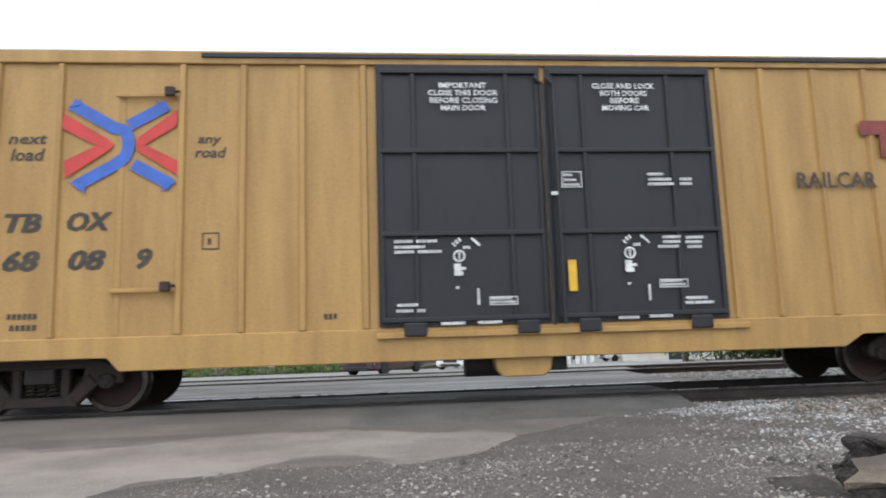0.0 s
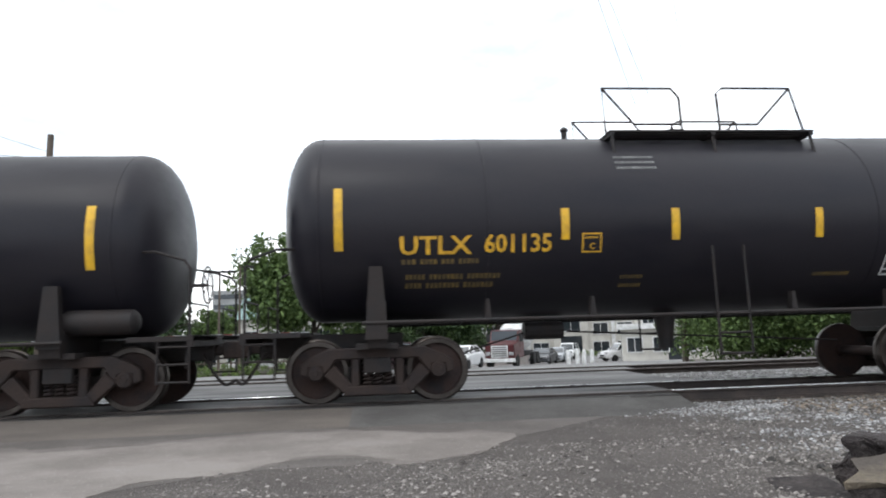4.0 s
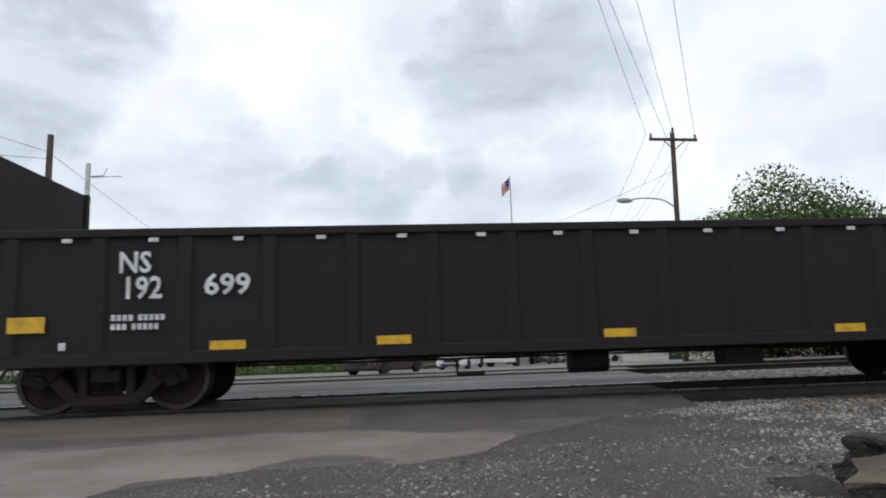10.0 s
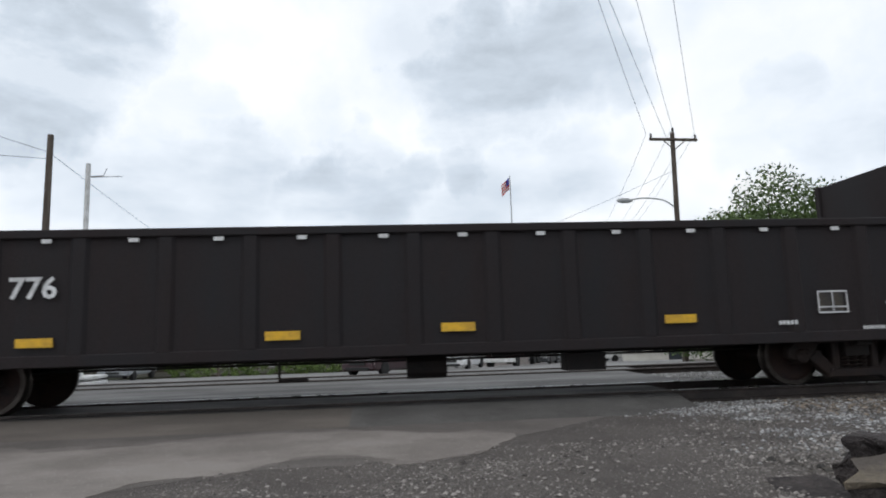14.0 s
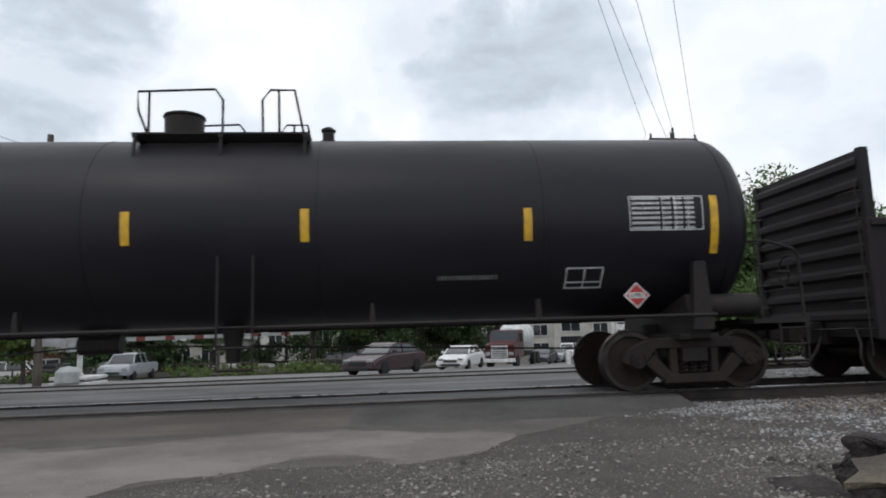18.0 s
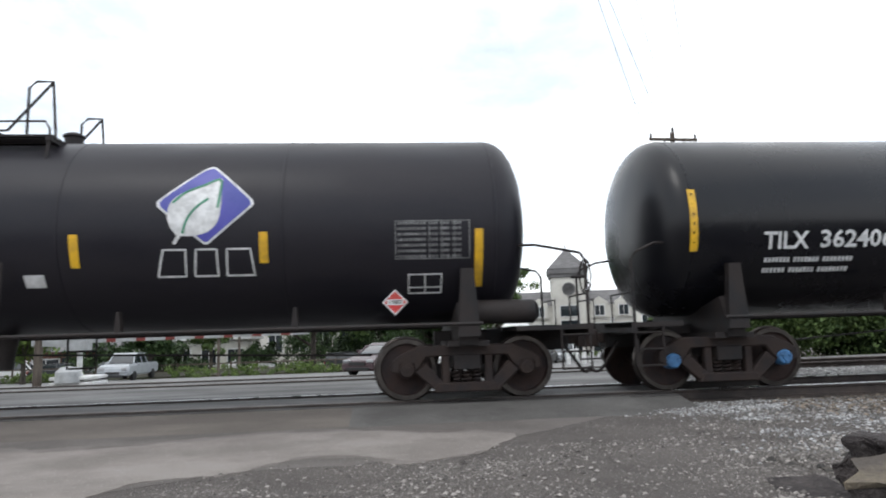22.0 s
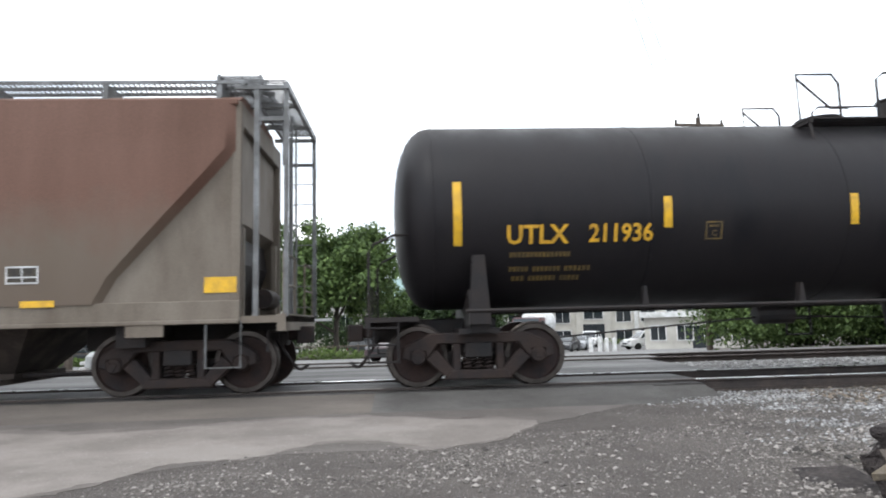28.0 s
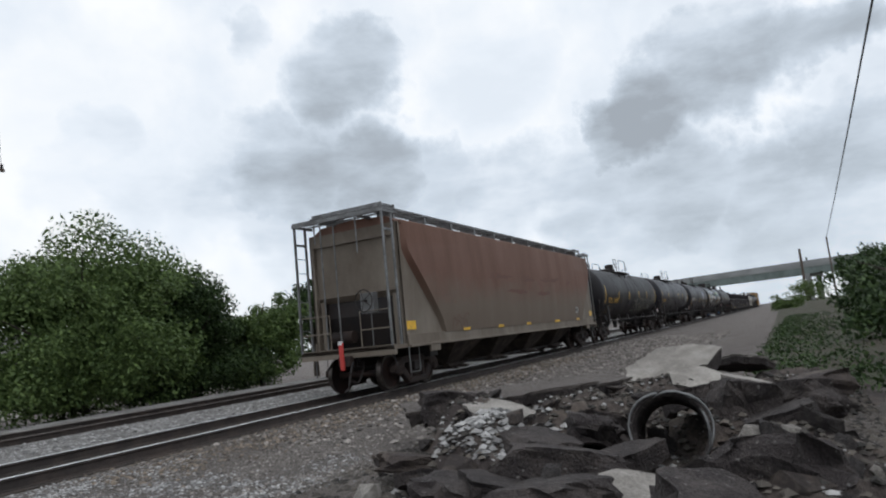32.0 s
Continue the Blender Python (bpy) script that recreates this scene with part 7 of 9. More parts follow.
    tagged(part("far_ties", bm, M["tie"], line), kind="stuff")
    return line


railway(TRACK, "running_track", (4.4, -80))
railway(16.15, "second_track", (900, 900))
slab("ballast_strip", [(4.6, 11.45), (80, 11.45), (900, 11.45), (900, 15.2), (5.9, 15.2)], -0.13, 0.3, M["ballast"], "pale grey ballast between the two tracks", "ballast", 0.0)
slab("ballast_bed", [(4.5, 9.55), (900, 9.2), (900, 11.45), (4.5, 11.45)], -0.165, 0.3, M["dirty_ballast"], "rust-brown fouled ballast under the running track", "ballast", 0.0)
slab("ballast_bed", [(6.4, 15.2), (900, 15.2), (900, 17.3), (6.4, 17.3)], -0.165, 0.3, M["dirty_ballast"], "dark fouled ballast under the second track", "ballast", 0.0)
slab("gravel_verge", [(6.9, 17.3), (900, 17.3), (900, 21.5), (40, 21.0), (20, 20.6), (8.5, 20.0)], -0.135, 0.3, M["ballast"], "pale gravel verge behind the second track", "ballast", 0.0)


# ---- loose stones and rubble ----
def island_stone(name, lo, hi, tint=(1, 1, 1)):
    m = mat(name, hi, 0.9, dark=lo, amount=0.5, scale=3, fine=120, grain=0.2, bump=0.3)
    n, l = m.node_tree.nodes, m.node_tree.links
    b = n["Principled BSDF"]
    geo = n.new("ShaderNodeNewGeometry")
    shades = ramp(n, [(0.0, lo), (0.55, tuple((a + c) / 2 for a, c in zip(lo, hi))), (1.0, hi)])
    l.new(geo.outputs["Random Per Island"], shades.inputs[0])
    l.new(shades.outputs[0], b.inputs["Base Color"])
    return m


M["stone_grey"] = island_stone("mixed_grey_stones", (0.062, 0.055, 0.050), (0.36, 0.33, 0.305))
M["stone_pale"] = island_stone("pale_limestone_stones", (0.10, 0.098, 0.098), (0.44, 0.435, 0.43))
M["stone_brown"] = island_stone("brown_dirty_stones", (0.05, 0.042, 0.035), (0.26, 0.21, 0.165))
M["rubble"] = mat("broken_asphalt", (0.066, 0.054, 0.050), 0.9, dark=(0.030, 0.024, 0.024), amount=0.6, scale=3.0, fine=45, grain=0.6, bump=1.0, bump_size=0.04, speck=(0.14, 0.13, 0.125), speck_at=0.66)
M["slab_top"] = mat("pale_broken_pavement", (0.33, 0.31, 0.285), 0.9, dark=(0.20, 0.185, 0.17), amount=0.5, scale=2.5, fine=50, grain=0.35, bump=0.7, bump_size=0.02)
M["crumb"] = island_stone("dark_asphalt_crumbs", (0.02, 0.019, 0.018), (0.12, 0.105, 0.09))
M["stone_pale_chunk"] = mat("pale_broken_stone", (0.42, 0.41, 0.39), 0.9, dark=(0.25, 0.24, 0.22), amount=0.4, scale=4, grain=0.2, bump=0.5)
M["earth_pale"] = mat("tan_paving_top", (0.150, 0.122, 0.085), 0.95, dark=(0.065, 0.053, 0.044), amount=0.45, scale=3.0, fine=60, grain=0.35, bump=0.6, bump_size=0.02)
M["earth"] = mat("tan_clay_earth", (0.105, 0.084, 0.070), 0.95, dark=(0.042, 0.033, 0.031), amount=0.6, scale=2.0, fine=50, grain=0.35, bump=0.8, bump_size=0.03)


def stones(name, count, where, size, material, label, seed, height=rise_at, parent=None):
    """Many loose stones in one mesh: dented eight-sided lumps."""
    rng = np.random.default_rng(seed)
    base = np.array([(1, 0, 0), (-1, 0, 0), (0, 1, 0), (0, -1, 0), (0, 0, 1), (0, 0, -0.6), (0.6, 0.6, 0.4), (-0.6, 0.5, 0.5)], float)
    tri = np.array([(4, 6, 2), (4, 0, 6), (0, 2, 6), (4, 2, 7), (4, 7, 1), (7, 2, 1), (4, 1, 3), (4, 3, 0), (5, 2, 0), (5, 1, 2), (5, 3, 1), (5, 0, 3)])
    verts, faces = [], []
    made = 0
    while made < count:
        x, y, w = where(rng)
        s = size[0] + (size[1] - size[0]) * rng.random() ** 2.5
        s *= w
        p = base * (1 + rng.uniform(-0.3, 0.3, base.shape)) * s * np.array([1.0, 0.8, 0.55])
        a = rng.uniform(0, math.tau)
        c, d = math.cos(a), math.sin(a)
        q = np.stack([p[:, 0] * c - p[:, 1] * d + x, p[:, 0] * d + p[:, 1] * c + y, p[:, 2] + height(x, y) + s * 0.18], 1)
        faces.append(tri + made * len(base))
        verts.append(q)
        made += 1
    me = bpy.data.meshes.new(name)
    me.from_pydata(np.concatenate(verts).tolist(), [], np.concatenate(faces).tolist())
    me.materials.append(material)
    ob = tagged(new(name, me), label, "stones", kind="stuff")
    ob.parent = parent
    return ob


def on_fan(rng):
    """Round the foot of the picture: thick near the eye and by the track's end."""
    while True:
        x, y = rng.uniform(-3.4, 9.0), rng.uniform(2.6, 9.5)
        edge = 1.7 + (y - 7.5) * 1.0 if y > 7.5 else 1.6 - abs(y - 6.9) * 0.9 if y > 6.2 else -1.2 - (6.2 - y) * 0.8
        if x > edge + rng.normal(0, 0.35):
            thick = 0.05 + 0.95 * min(1.0, max(0.0, (x - edge) / 5)) ** 1.2
            if rng.random() < thick * (0.45 + 1.3 * noise.noise(Vector((x * 0.7, y * 1.3, 9)))):
                return x, y, 1.0


HEAPS = [(random.Random(5 + k).gauss(5.0, 0.9), min(9.4, random.Random(50 + k).gauss(8.9, 0.45)), random.Random(90 + k).uniform(0.08, 0.4)) for k in range(26)] + [
    (random.Random(150 + k).gauss(5.2, 0.7), random.Random(180 + k).gauss(6.3, 0.9), random.Random(210 + k).uniform(0.06, 0.3)) for k in range(24)] + [(0.8 + 0.9 * k, 9.35, 0.3) for k in range(5)]


def on_pale(rng):
    """Pale stones lie in small drifts by the end of the crossing."""
    while True:
        x, y, wide = HEAPS[rng.integers(len(HEAPS))]
        x, y = rng.normal(x, wide * 1.5), rng.normal(y, wide * 0.7)
        if y < 9.6:
            return x, y, 1.0


def on_brown(rng):
    return rng.uniform(5.5, 26), min(9.5, rng.normal(8.6, 0.6)), 1.0


def on_far(rng):
    return rng.uniform(8, 40), rng.uniform(3.5, 9.4), 1.3


stones("fine_gravel", 26000, on_fan, (0.004, 0.013), M["stone_grey"], "fine grit and crumbs on the worn ground", 10)
stones("loose_gravel", 9000, on_fan, (0.007, 0.032), M["stone_grey"], "loose grey gravel and small stones on the ground", 11)
def on_near(rng):
    """Coarse grit over the worn ground nearest to the eye, in loose drifts."""
    while True:
        x, y = rng.uniform(-2.4, 4.6), rng.uniform(3.4, 6.6)
        edge = -1.5 - (6.2 - y) * 0.55 if y < 6.2 else 1.0
        thick = 0.25 + 1.1 * noise.noise(Vector((x * 0.9, y * 1.5, 5)))
        if x > edge + rng.normal(0, 0.15) and rng.random() < thick:
            return x, y, 1.0


stones("coarse_grit", 10000, on_near, (0.004, 0.018), M["stone_grey"], "coarse pale grit in drifts on the worn ground", 16)
stones("pale_gravel", 8500, on_pale, (0.007, 0.030), M["stone_pale"], "pale limestone ballast stones spread beside the track", 12)
stones("brown_gravel", 5000, on_brown, (0.015, 0.05), M["stone_brown"], "brown dirty stones along the track's shoulder", 13)
stones("track_gravel", 6000, on_far, (0.018, 0.06), M["stone_grey"], "grey ballast stones beside the track", 14)
stones("strip_stones", 5000, lambda r: (r.uniform(4.8, 26), r.uniform(11.5, 15.1), 1.0), (0.02, 0.055), M["stone_pale"], "pale ballast stones between the tracks", 15, lambda x, y: -0.13)


def lump(name, at, size, turn, material, label, seed, rough=0.18, cuts=3, flat=0.0):
    """A broken chunk: a block with dented, chipped faces."""
    rnd = random.Random(seed)
    bm = bmesh.new()
    bmesh.ops.create_cube(bm, size=2.0)
    bmesh.ops.subdivide_edges(bm, edges=bm.edges, cuts=cuts, use_grid_fill=True)
    off = Vector((rnd.uniform(0, 50), rnd.uniform(0, 50), rnd.uniform(0, 50)))
    for v in bm.verts:
        p = v.co.copy()
        k = 1 - 0.16 * (p.x * p.x * p.y * p.y + p.y * p.y * p.z * p.z + p.z * p.z * p.x * p.x) * (1 - flat)
        d = noise.noise_vector(p * 1.1 + off) * rough * 2 + noise.noise_vector(p * 3.1 + off) * rough * 0.8
        if flat and p.z > 0.95:
            d.z *= 0.25
        v.co = Vector((p.x * k * size[0], p.y * k * size[1], p.z * k * size[2])) + Vector((d.x * size[0], d.y * size[1], d.z * size[2]))
    ob = new(name, finish(bm, name, material))
    ob.matrix_basis = pose(*at, *turn)
    return tagged(ob, label, "rubble", "pieces of the rubble heap")


MOUNDS = ((6.35, 3.62, 0.75, 0.50, 0.56), (7.45, 4.25, 0.85, 0.45, 0.62), (8.4, 3.35, 1.00, 0.70, 0.50), (5.5, 3.35, 0.60, 0.60, 0.26), (4.7, 2.5, 0.80, 0.70, 0.24), (3.9, 3.3, 0.50, 0.40, 0.14),
          (7.9, 1.5, 1.10, 0.60, 0.42), (9.8, 2.5, 1.60, 1.00, 0.46), (5.0, 1.0, 0.90, 0.70, 0.30), (6.3, 0.85, 1.00, 0.55, 0.36), (12.5, 2.8, 1.60, 0.90, 0.50), (11.5, 0.9, 1.60, 0.80, 0.30))


def heap(x, y):
    """The heap of broken paving by the ditch: steep little banks with torn edges."""
    h = -0.18
    for cx, cy, sx, sy, top in MOUNDS:
        h = max(h, -0.18 + top * math.exp(-(((x - cx) / sx) ** 2 + ((y - cy) / sy) ** 2) ** 1.5))
    if h > -0.15:
        rough = min(1.0, (h + 0.15) * 9)
        h += rough * (0.12 * noise.noise(Vector((x * 2.3, y * 2.3, 3))) + 0.08 * noise.noise(Vector((x * 6, y * 6, 7))) + 0.035 * noise.noise(Vector((x * 15, y * 15, 2))))
    return h - 0.012


sheet("rubble_bank", [2.6 + 0.07 * k for k in range(172)], [-1.4 + 0.07 * k for k in range(98)], heap, M["earth"], "bank of tan earth and dark crumbled asphalt beside the track", "structure", "rubble bank")
RUBBLE = {"earth": "chunk of tan clay earth in the rubble heap", "rubble": "broken lump of dark asphalt in the rubble heap", "slab_top": "tilted slab of broken pale pavement on the rubble heap", "stone_pale": "pale broken stone on the rubble heap"}
for k, (x, y, z, sx, sy, sz, rx, ry, rz, which) in enumerate((
        (4.75, 3.25, 0.00, 0.34, 0.24, 0.16, 12, 5, 10, "rubble"), (7.35, 4.55, 0.33, 0.20, 0.34, 0.22, 8, 6, 30, "rubble"), (5.5, 2.55, 0.03, 0.46, 0.30, 0.20, 10, -8, 105, "rubble"),
        (4.55, 2.35, 0.02, 0.40, 0.30, 0.18, -5, 6, -15, "rubble"), (5.3, 1.0, 0.10, 0.50, 0.38, 0.22, 4, 14, 8, "rubble"), (4.4, 1.35, 0.04, 0.34, 0.28, 0.18, 10, -14, 30, "rubble"), (7.1, 2.75, 0.10, 0.42, 0.26, 0.16, 14, 8, 20, "rubble"),
        (6.0, 4.25, -0.02, 0.40, 0.16, 0.10, 0, 12, -40, "earth"), (7.6, 1.35, 0.18, 0.34, 0.30, 0.30, 15, 6, 20, "rubble"), (8.2, 0.9, 0.16, 0.5, 0.30, 0.20, 8, 10, 50, "rubble"), (9.8, 0.6, 0.12, 0.4, 0.3, 0.16, -10, 8, 33, "earth"),
        (6.1, 2.95, 0.10, 0.36, 0.26, 0.14, 5, -10, 60, "rubble"))):
    lump("rubble_chunk", (x, y, z), (sx, sy, sz), (rx, ry, rz), M[which], RUBBLE[which], 40 + k, rough=0.22, cuts=6, flat=0.55)


def broken_slab(outline, at, turn, thick, label, seed, skin_of="slab_top"):
    """A torn plate of paving: pale top, dark asphalt broken edge below."""
    rnd = random.Random(seed)
    t = thing("pavement_slab", label, "rubble", "pieces of the rubble heap", pose(*at, *turn))
    pts = []
    for i, p in enumerate(outline):
        q = outline[(i + 1) % len(outline)]
        n = max(1, int((Vector(q) - Vector(p)).length / 0.09))
        pts += [Vector(p).lerp(Vector(q), k / n) + Vector((rnd.uniform(-0.03, 0.03), rnd.uniform(-0.03, 0.03))) for k in range(n)]
    mid = sum(pts, Vector((0, 0))) / len(pts)
    for name, lo, hi, grow, m in (("top_layer", -0.035, 0.0, 1.0, skin_of), ("asphalt_layer", -thick, -0.036, 0.97, "rubble")):
        bm = bmesh.new()
        up = [bm.verts.new((*(mid + (p - mid) * grow), hi + 0.018 * noise.noise(Vector((p.x * 4, p.y * 4, seed))))) for p in pts]
        dn = [bm.verts.new((*(mid + (p - mid) * grow * rnd.uniform(0.90, 1.0)), lo * rnd.uniform(0.9, 1.2))) for p in pts]
        bm.faces.new(up)
        bm.faces.new(dn[::-1])
        for i in range(len(pts)):
            j = (i + 1) % len(pts)
            bm.faces.new((up[j], up[i], dn[i], dn[j]))
        part(name, bm, M[m], t)


BIG = "large tilted slab of broken pale pavement on the rubble heap"
DARK = "torn plate of dark asphalt in the rubble heap"
broken_slab([(-0.5, 0.75), (-0.6, 0.3), (-0.4, 0.0), (-0.5, -0.5), (-0.1, -0.8), (0.3, -0.5), (0.5, 0.0), (0.2, 0.6)], (10.6, 2.5, 0.50), (-14, -20, 22), 0.20, BIG, 3)
broken_slab([(-0.35, -0.3), (0.2, -0.35), (0.4, 0.1), (0.0, 0.35), (-0.4, 0.2)], (9.6, 2.0, 0.34), (-10, -16, 50), 0.16, "small slab of broken pavement on the rubble heap", 8)
# the torn edge of the old paving that stands out of the earth
broken_slab([(-1.4, -0.25), (-0.8, -0.14), (-0.2, -0.30), (0.5, -0.18), (1.2, -0.26), (1.4, 0.5), (0.2, 0.7), (-1.3, 0.6)], (8.2, 4.15, 0.40), (3, -2, -48), 0.16, "broken edge of dark asphalt paving standing out of the earth", 4, "gravel")
broken_slab([(-1.1, -0.2), (-0.3, -0.3), (0.6, -0.2), (1.2, -0.1), (1.1, 0.6), (-1.0, 0.6)], (9.6, 3.4, 0.36), (4, 2, -20), 0.18, "broken edge of dark asphalt paving standing out of the earth", 9, "gravel")
for k, (x, y, z, rx, ry, rz, grow, thick, top) in enumerate(((7.0, 3.75, 0.36, 6, -5, 30, 0.55, 0.10, "slab_top"), (6.2, 4.45, -0.02, 10, 12, -35, 0.42, 0.09, "earth"), (5.0, 2.9, 0.10, 14, 8, 15, 0.50, 0.14, "rubble"), (5.9, 2.3, 0.08, -8, 14, 70, 0.55, 0.16, "rubble"),
                                                           (7.4, 2.6, 0.16, 12, 16, 5, 0.50, 0.12, "rubble"), (4.9, 1.8, 0.05, 6, -12, 40, 0.50, 0.14, "slab_top"), (8.1, 1.7, 0.32, 16, 12, 80, 0.55, 0.18, "rubble"), (7.1, 1.0, 0.24, -14, 10, 25, 0.50, 0.15, "rubble"),
                                                           (9.0, 1.2, 0.30, 10, -14, 60, 0.55, 0.14, "slab_top"), (6.6, 3.25, 0.16, 20, 4, -10, 0.36, 0.10, "rubble"), (5.3, 3.8, 0.06, 8, 16, 55, 0.34, 0.10, "rubble"), (12.2, 1.6, 0.32, 8, 12, 15, 0.7, 0.12, "slab_top"))):
    rnd = random.Random(600 + k)
    rim = [(grow * rnd.uniform(0.7, 1.15) * math.cos(a), grow * rnd.uniform(0.5, 0.85) * math.sin(a)) for a in (q * math.tau / 7 for q in range(7))]
    broken_slab(rim, (x, y, z), (rx, ry, rz), thick, DARK if top == "rubble" else "tilted slab of broken pavement on the rubble heap", 20 + k, top)
# the nearest block, a tan-topped lump of paving, and a pale plate beside it
broken_slab([(-0.40, -0.30), (-0.05, -0.36), (0.36, -0.30), (0.42, 0.10), (0.28, 0.34), (-0.20, 0.32), (-0.42, 0.12)], (2.74, 3.00, 0.26), (6, -6, -45), 0.46, "thick tan-topped block of broken paving beside the gravel", 31, "earth_pale")
broken_slab([(-0.26, -0.40), (0.12, -0.36), (0.26, 0.05), (0.18, 0.30), (-0.12, 0.34)], (2.86, 4.34, -0.165), (3, -3, -8), 0.10, "flat plate of broken asphalt half buried in the gravel", 32, "rubble")
lump("rubble_chunk", (3.28, 3.98, 0.0), (0.30, 0.24, 0.21), (6, 8, 20), M["rubble"], "broken lump of dark asphalt behind the tan-topped block", 91, 0.24, 6, 0.4)
for k, (x, y, size) in enumerate(((3.35, 3.55, 0.10), (3.15, 3.75, 0.07), (3.6, 3.35, 0.12), (3.0, 3.62, 0.05), (3.5, 3.0, 0.08), (3.3, 2.75, 0.06))):
    lump("rubble_stone", (x, y, -0.18 + size * 0.6), (size, size * 0.8, size * 0.7), (10 * k, 7 * k, 50 * k), M["stone_pale_chunk"], "pale broken stone beside the tan-topped block", 80 + k, 0.2, 2)
# angular chunks, a few shapes laid many times
CHUNKS = []
for k in range(8):
    rnd = random.Random(300 + k)
    bm = bmesh.new()
    for _ in range(16):
        bm.verts.new((rnd.uniform(-1, 1), rnd.uniform(-0.85, 0.85), rnd.uniform(-0.6, 0.6)))
    hull = bmesh.ops.convex_hull(bm, input=bm.verts)
    bmesh.ops.delete(bm, geom=[v for v in bm.verts if not v.link_faces], context="VERTS")
    CHUNKS.append(finish(bm, "rubble_chunk", M["earth" if k == 0 else "stone_pale_chunk" if k == 1 else "slab_top" if k == 2 else "rubble"]))
rnd = random.Random(77)
made = 0
while made < 285:
    x, y = rnd.uniform(3.6, 11.5), rnd.uniform(0.1, 5.2)
    if heap(x, y) < -0.165 and rnd.random() < 0.93:
        continue
    k = rnd.randrange(8)
    s = 0.04 + 0.20 * rnd.random() ** 2.4
    ob = new("rubble_chunk", CHUNKS[k])
    ob.matrix_basis = pose(x, y, heap(x, y) + s * 0.22, rnd.uniform(-25, 25), rnd.uniform(-25, 25), rnd.uniform(0, 360)) @ Matrix.Diagonal((s, s * rnd.uniform(0.6, 1), s * rnd.uniform(0.6, 1), 1))
    tagged(ob, RUBBLE["earth" if k == 0 else "stone_pale" if k == 1 else "slab_top" if k == 2 else "rubble"], "rubble", "pieces of the rubble heap")
    made += 1


def on_heap(rng):
    while True:
        x, y = rng.uniform(3.4, 11.5), rng.uniform(0.2, 5.4)
        a = rng.random()
        if a < 0.35:
            x, y = rng.normal(6.6, 0.45), rng.normal(3.5, 0.28)
        elif a < 0.45:
            x, y = rng.normal(8.5, 0.3), rng.normal(1.5, 0.2)
        if a < 0.45 or heap(x, y) > -0.17 or rng.random() < 0.12:
            return x, y, 1.3 if a < 0.45 else 0.8


stones("rubble_stones", 5200, on_heap, (0.008, 0.062), M["stone_pale"], "pale stones strewn over the rubble heap", 31, heap)
stones("rubble_crumbs", 12000, lambda r: (r.uniform(3.2, 11.5), r.uniform(0.0, 5.4), 1.0), (0.008, 0.065), M["crumb"], "dark crumbs of broken asphalt over the rubble heap", 32, heap)


def culvert():
    pipe = thing("culvert_pipe", "short piece of broken corrugated culvert pipe in the rubble", "pipe")
    pipe.matrix_basis = look((6.45, 1.86, 0.18), (6.45 - 2.0, 1.86 - 0.25, 0.60)) @ Matrix.Scale(1.22, 4)
    bm = bmesh.new()
    prof_out = [(k * 0.04, 0.285 + 0.010 * math.cos(k * math.pi)) for k in range(22)]
    prof_in = [(d, r - 0.022) for d, r in prof_out[::-1]]
    lathe(bm, [(d, r) for d, r in prof_out + prof_in] + [(0.0, 0.295)], 32, "z", (0, 0, 0), cap=False)
    part("pipe_wall", bm, M["rubble"], pipe, smooth=True)
    for seed, r in ((0, 0.294), (2, 0.276)):
        bm = bmesh.new()
        ring = [((r + 0.012 * math.sin(3 * a + seed)) * math.cos(a), (r + 0.012 * math.sin(3 * a + seed)) * math.sin(a), 0.02 * math.sin(5 * a + seed)) for a in (0.6 * seed + k * math.tau / 32 for k in range(33 - 4 * seed))]
        tube(bm, ring, 0.010, 6)
        part("rim", bm, M["galv"], pipe, "bent pale metal rim")


culvert()


# ---- beyond the tracks ----
M["wood_pole"] = mat("weathered_pole_wood", (0.13, 0.105, 0.085), 0.9, dark=(0.07, 0.055, 0.045), amount=0.5, scale=3, squash=(3, 3, 0.3), grain=0.25, bump=0.3)
M["white_metal"] = mat("white_painted_metal", (0.72, 0.72, 0.72), 0.5, dark=(0.5, 0.5, 0.48), amount=0.35, scale=3, grain=0.06, bump=0.03)
M["light_metal"] = mat("pale_grey_metal", (0.45, 0.46, 0.47), 0.5, dark=(0.32, 0.33, 0.33), amount=0.4, scale=3, grain=0.08, bump=0.03)
M["stripe_red"] = mat("red_reflective_stripe", (0.30, 0.055, 0.045), 0.5, amount=0.3, grain=0.05, bump=0.0)
M["lens_red"] = mat("lit_red_lens", (1.0, 0.03, 0.02), 0.3, emit=5.0, amount=0.0, grain=0.0, bump=0.0)
M["lens_dark"] = glassy("unlit_lens", (0.03, 0.01, 0.01))
M["signal_black"] = mat("black_signal_hood", (0.015, 0.015, 0.015), 0.6, amount=0.4, grain=0.1, bump=0.0)
M["bark"] = mat("dark_bark", (0.075, 0.06, 0.048), 0.95, dark=(0.04, 0.033, 0.028), amount=0.5, scale=4, squash=(3, 3, 0.5), grain=0.3, bump=0.6)
M["grass"] = mat("rough_grass", (0.034, 0.042, 0.019), 0.95, dark=(0.050, 0.043, 0.029), amount=0.55, scale=0.5, fine=35, grain=0.45, bump=0.8, bump_size=0.05)
M["glass"] = glassy("dark_window_glass")
M["tyre"] = mat("black_tyre", (0.015, 0.015, 0.015), 0.85, amount=0.3, grain=0.1, bump=0.05)
M["chrome"] = mat("bright_wheel_metal", (0.45, 0.45, 0.46), 0.3, metal=0.8, amount=0.2, grain=0.05, bump=0.0)
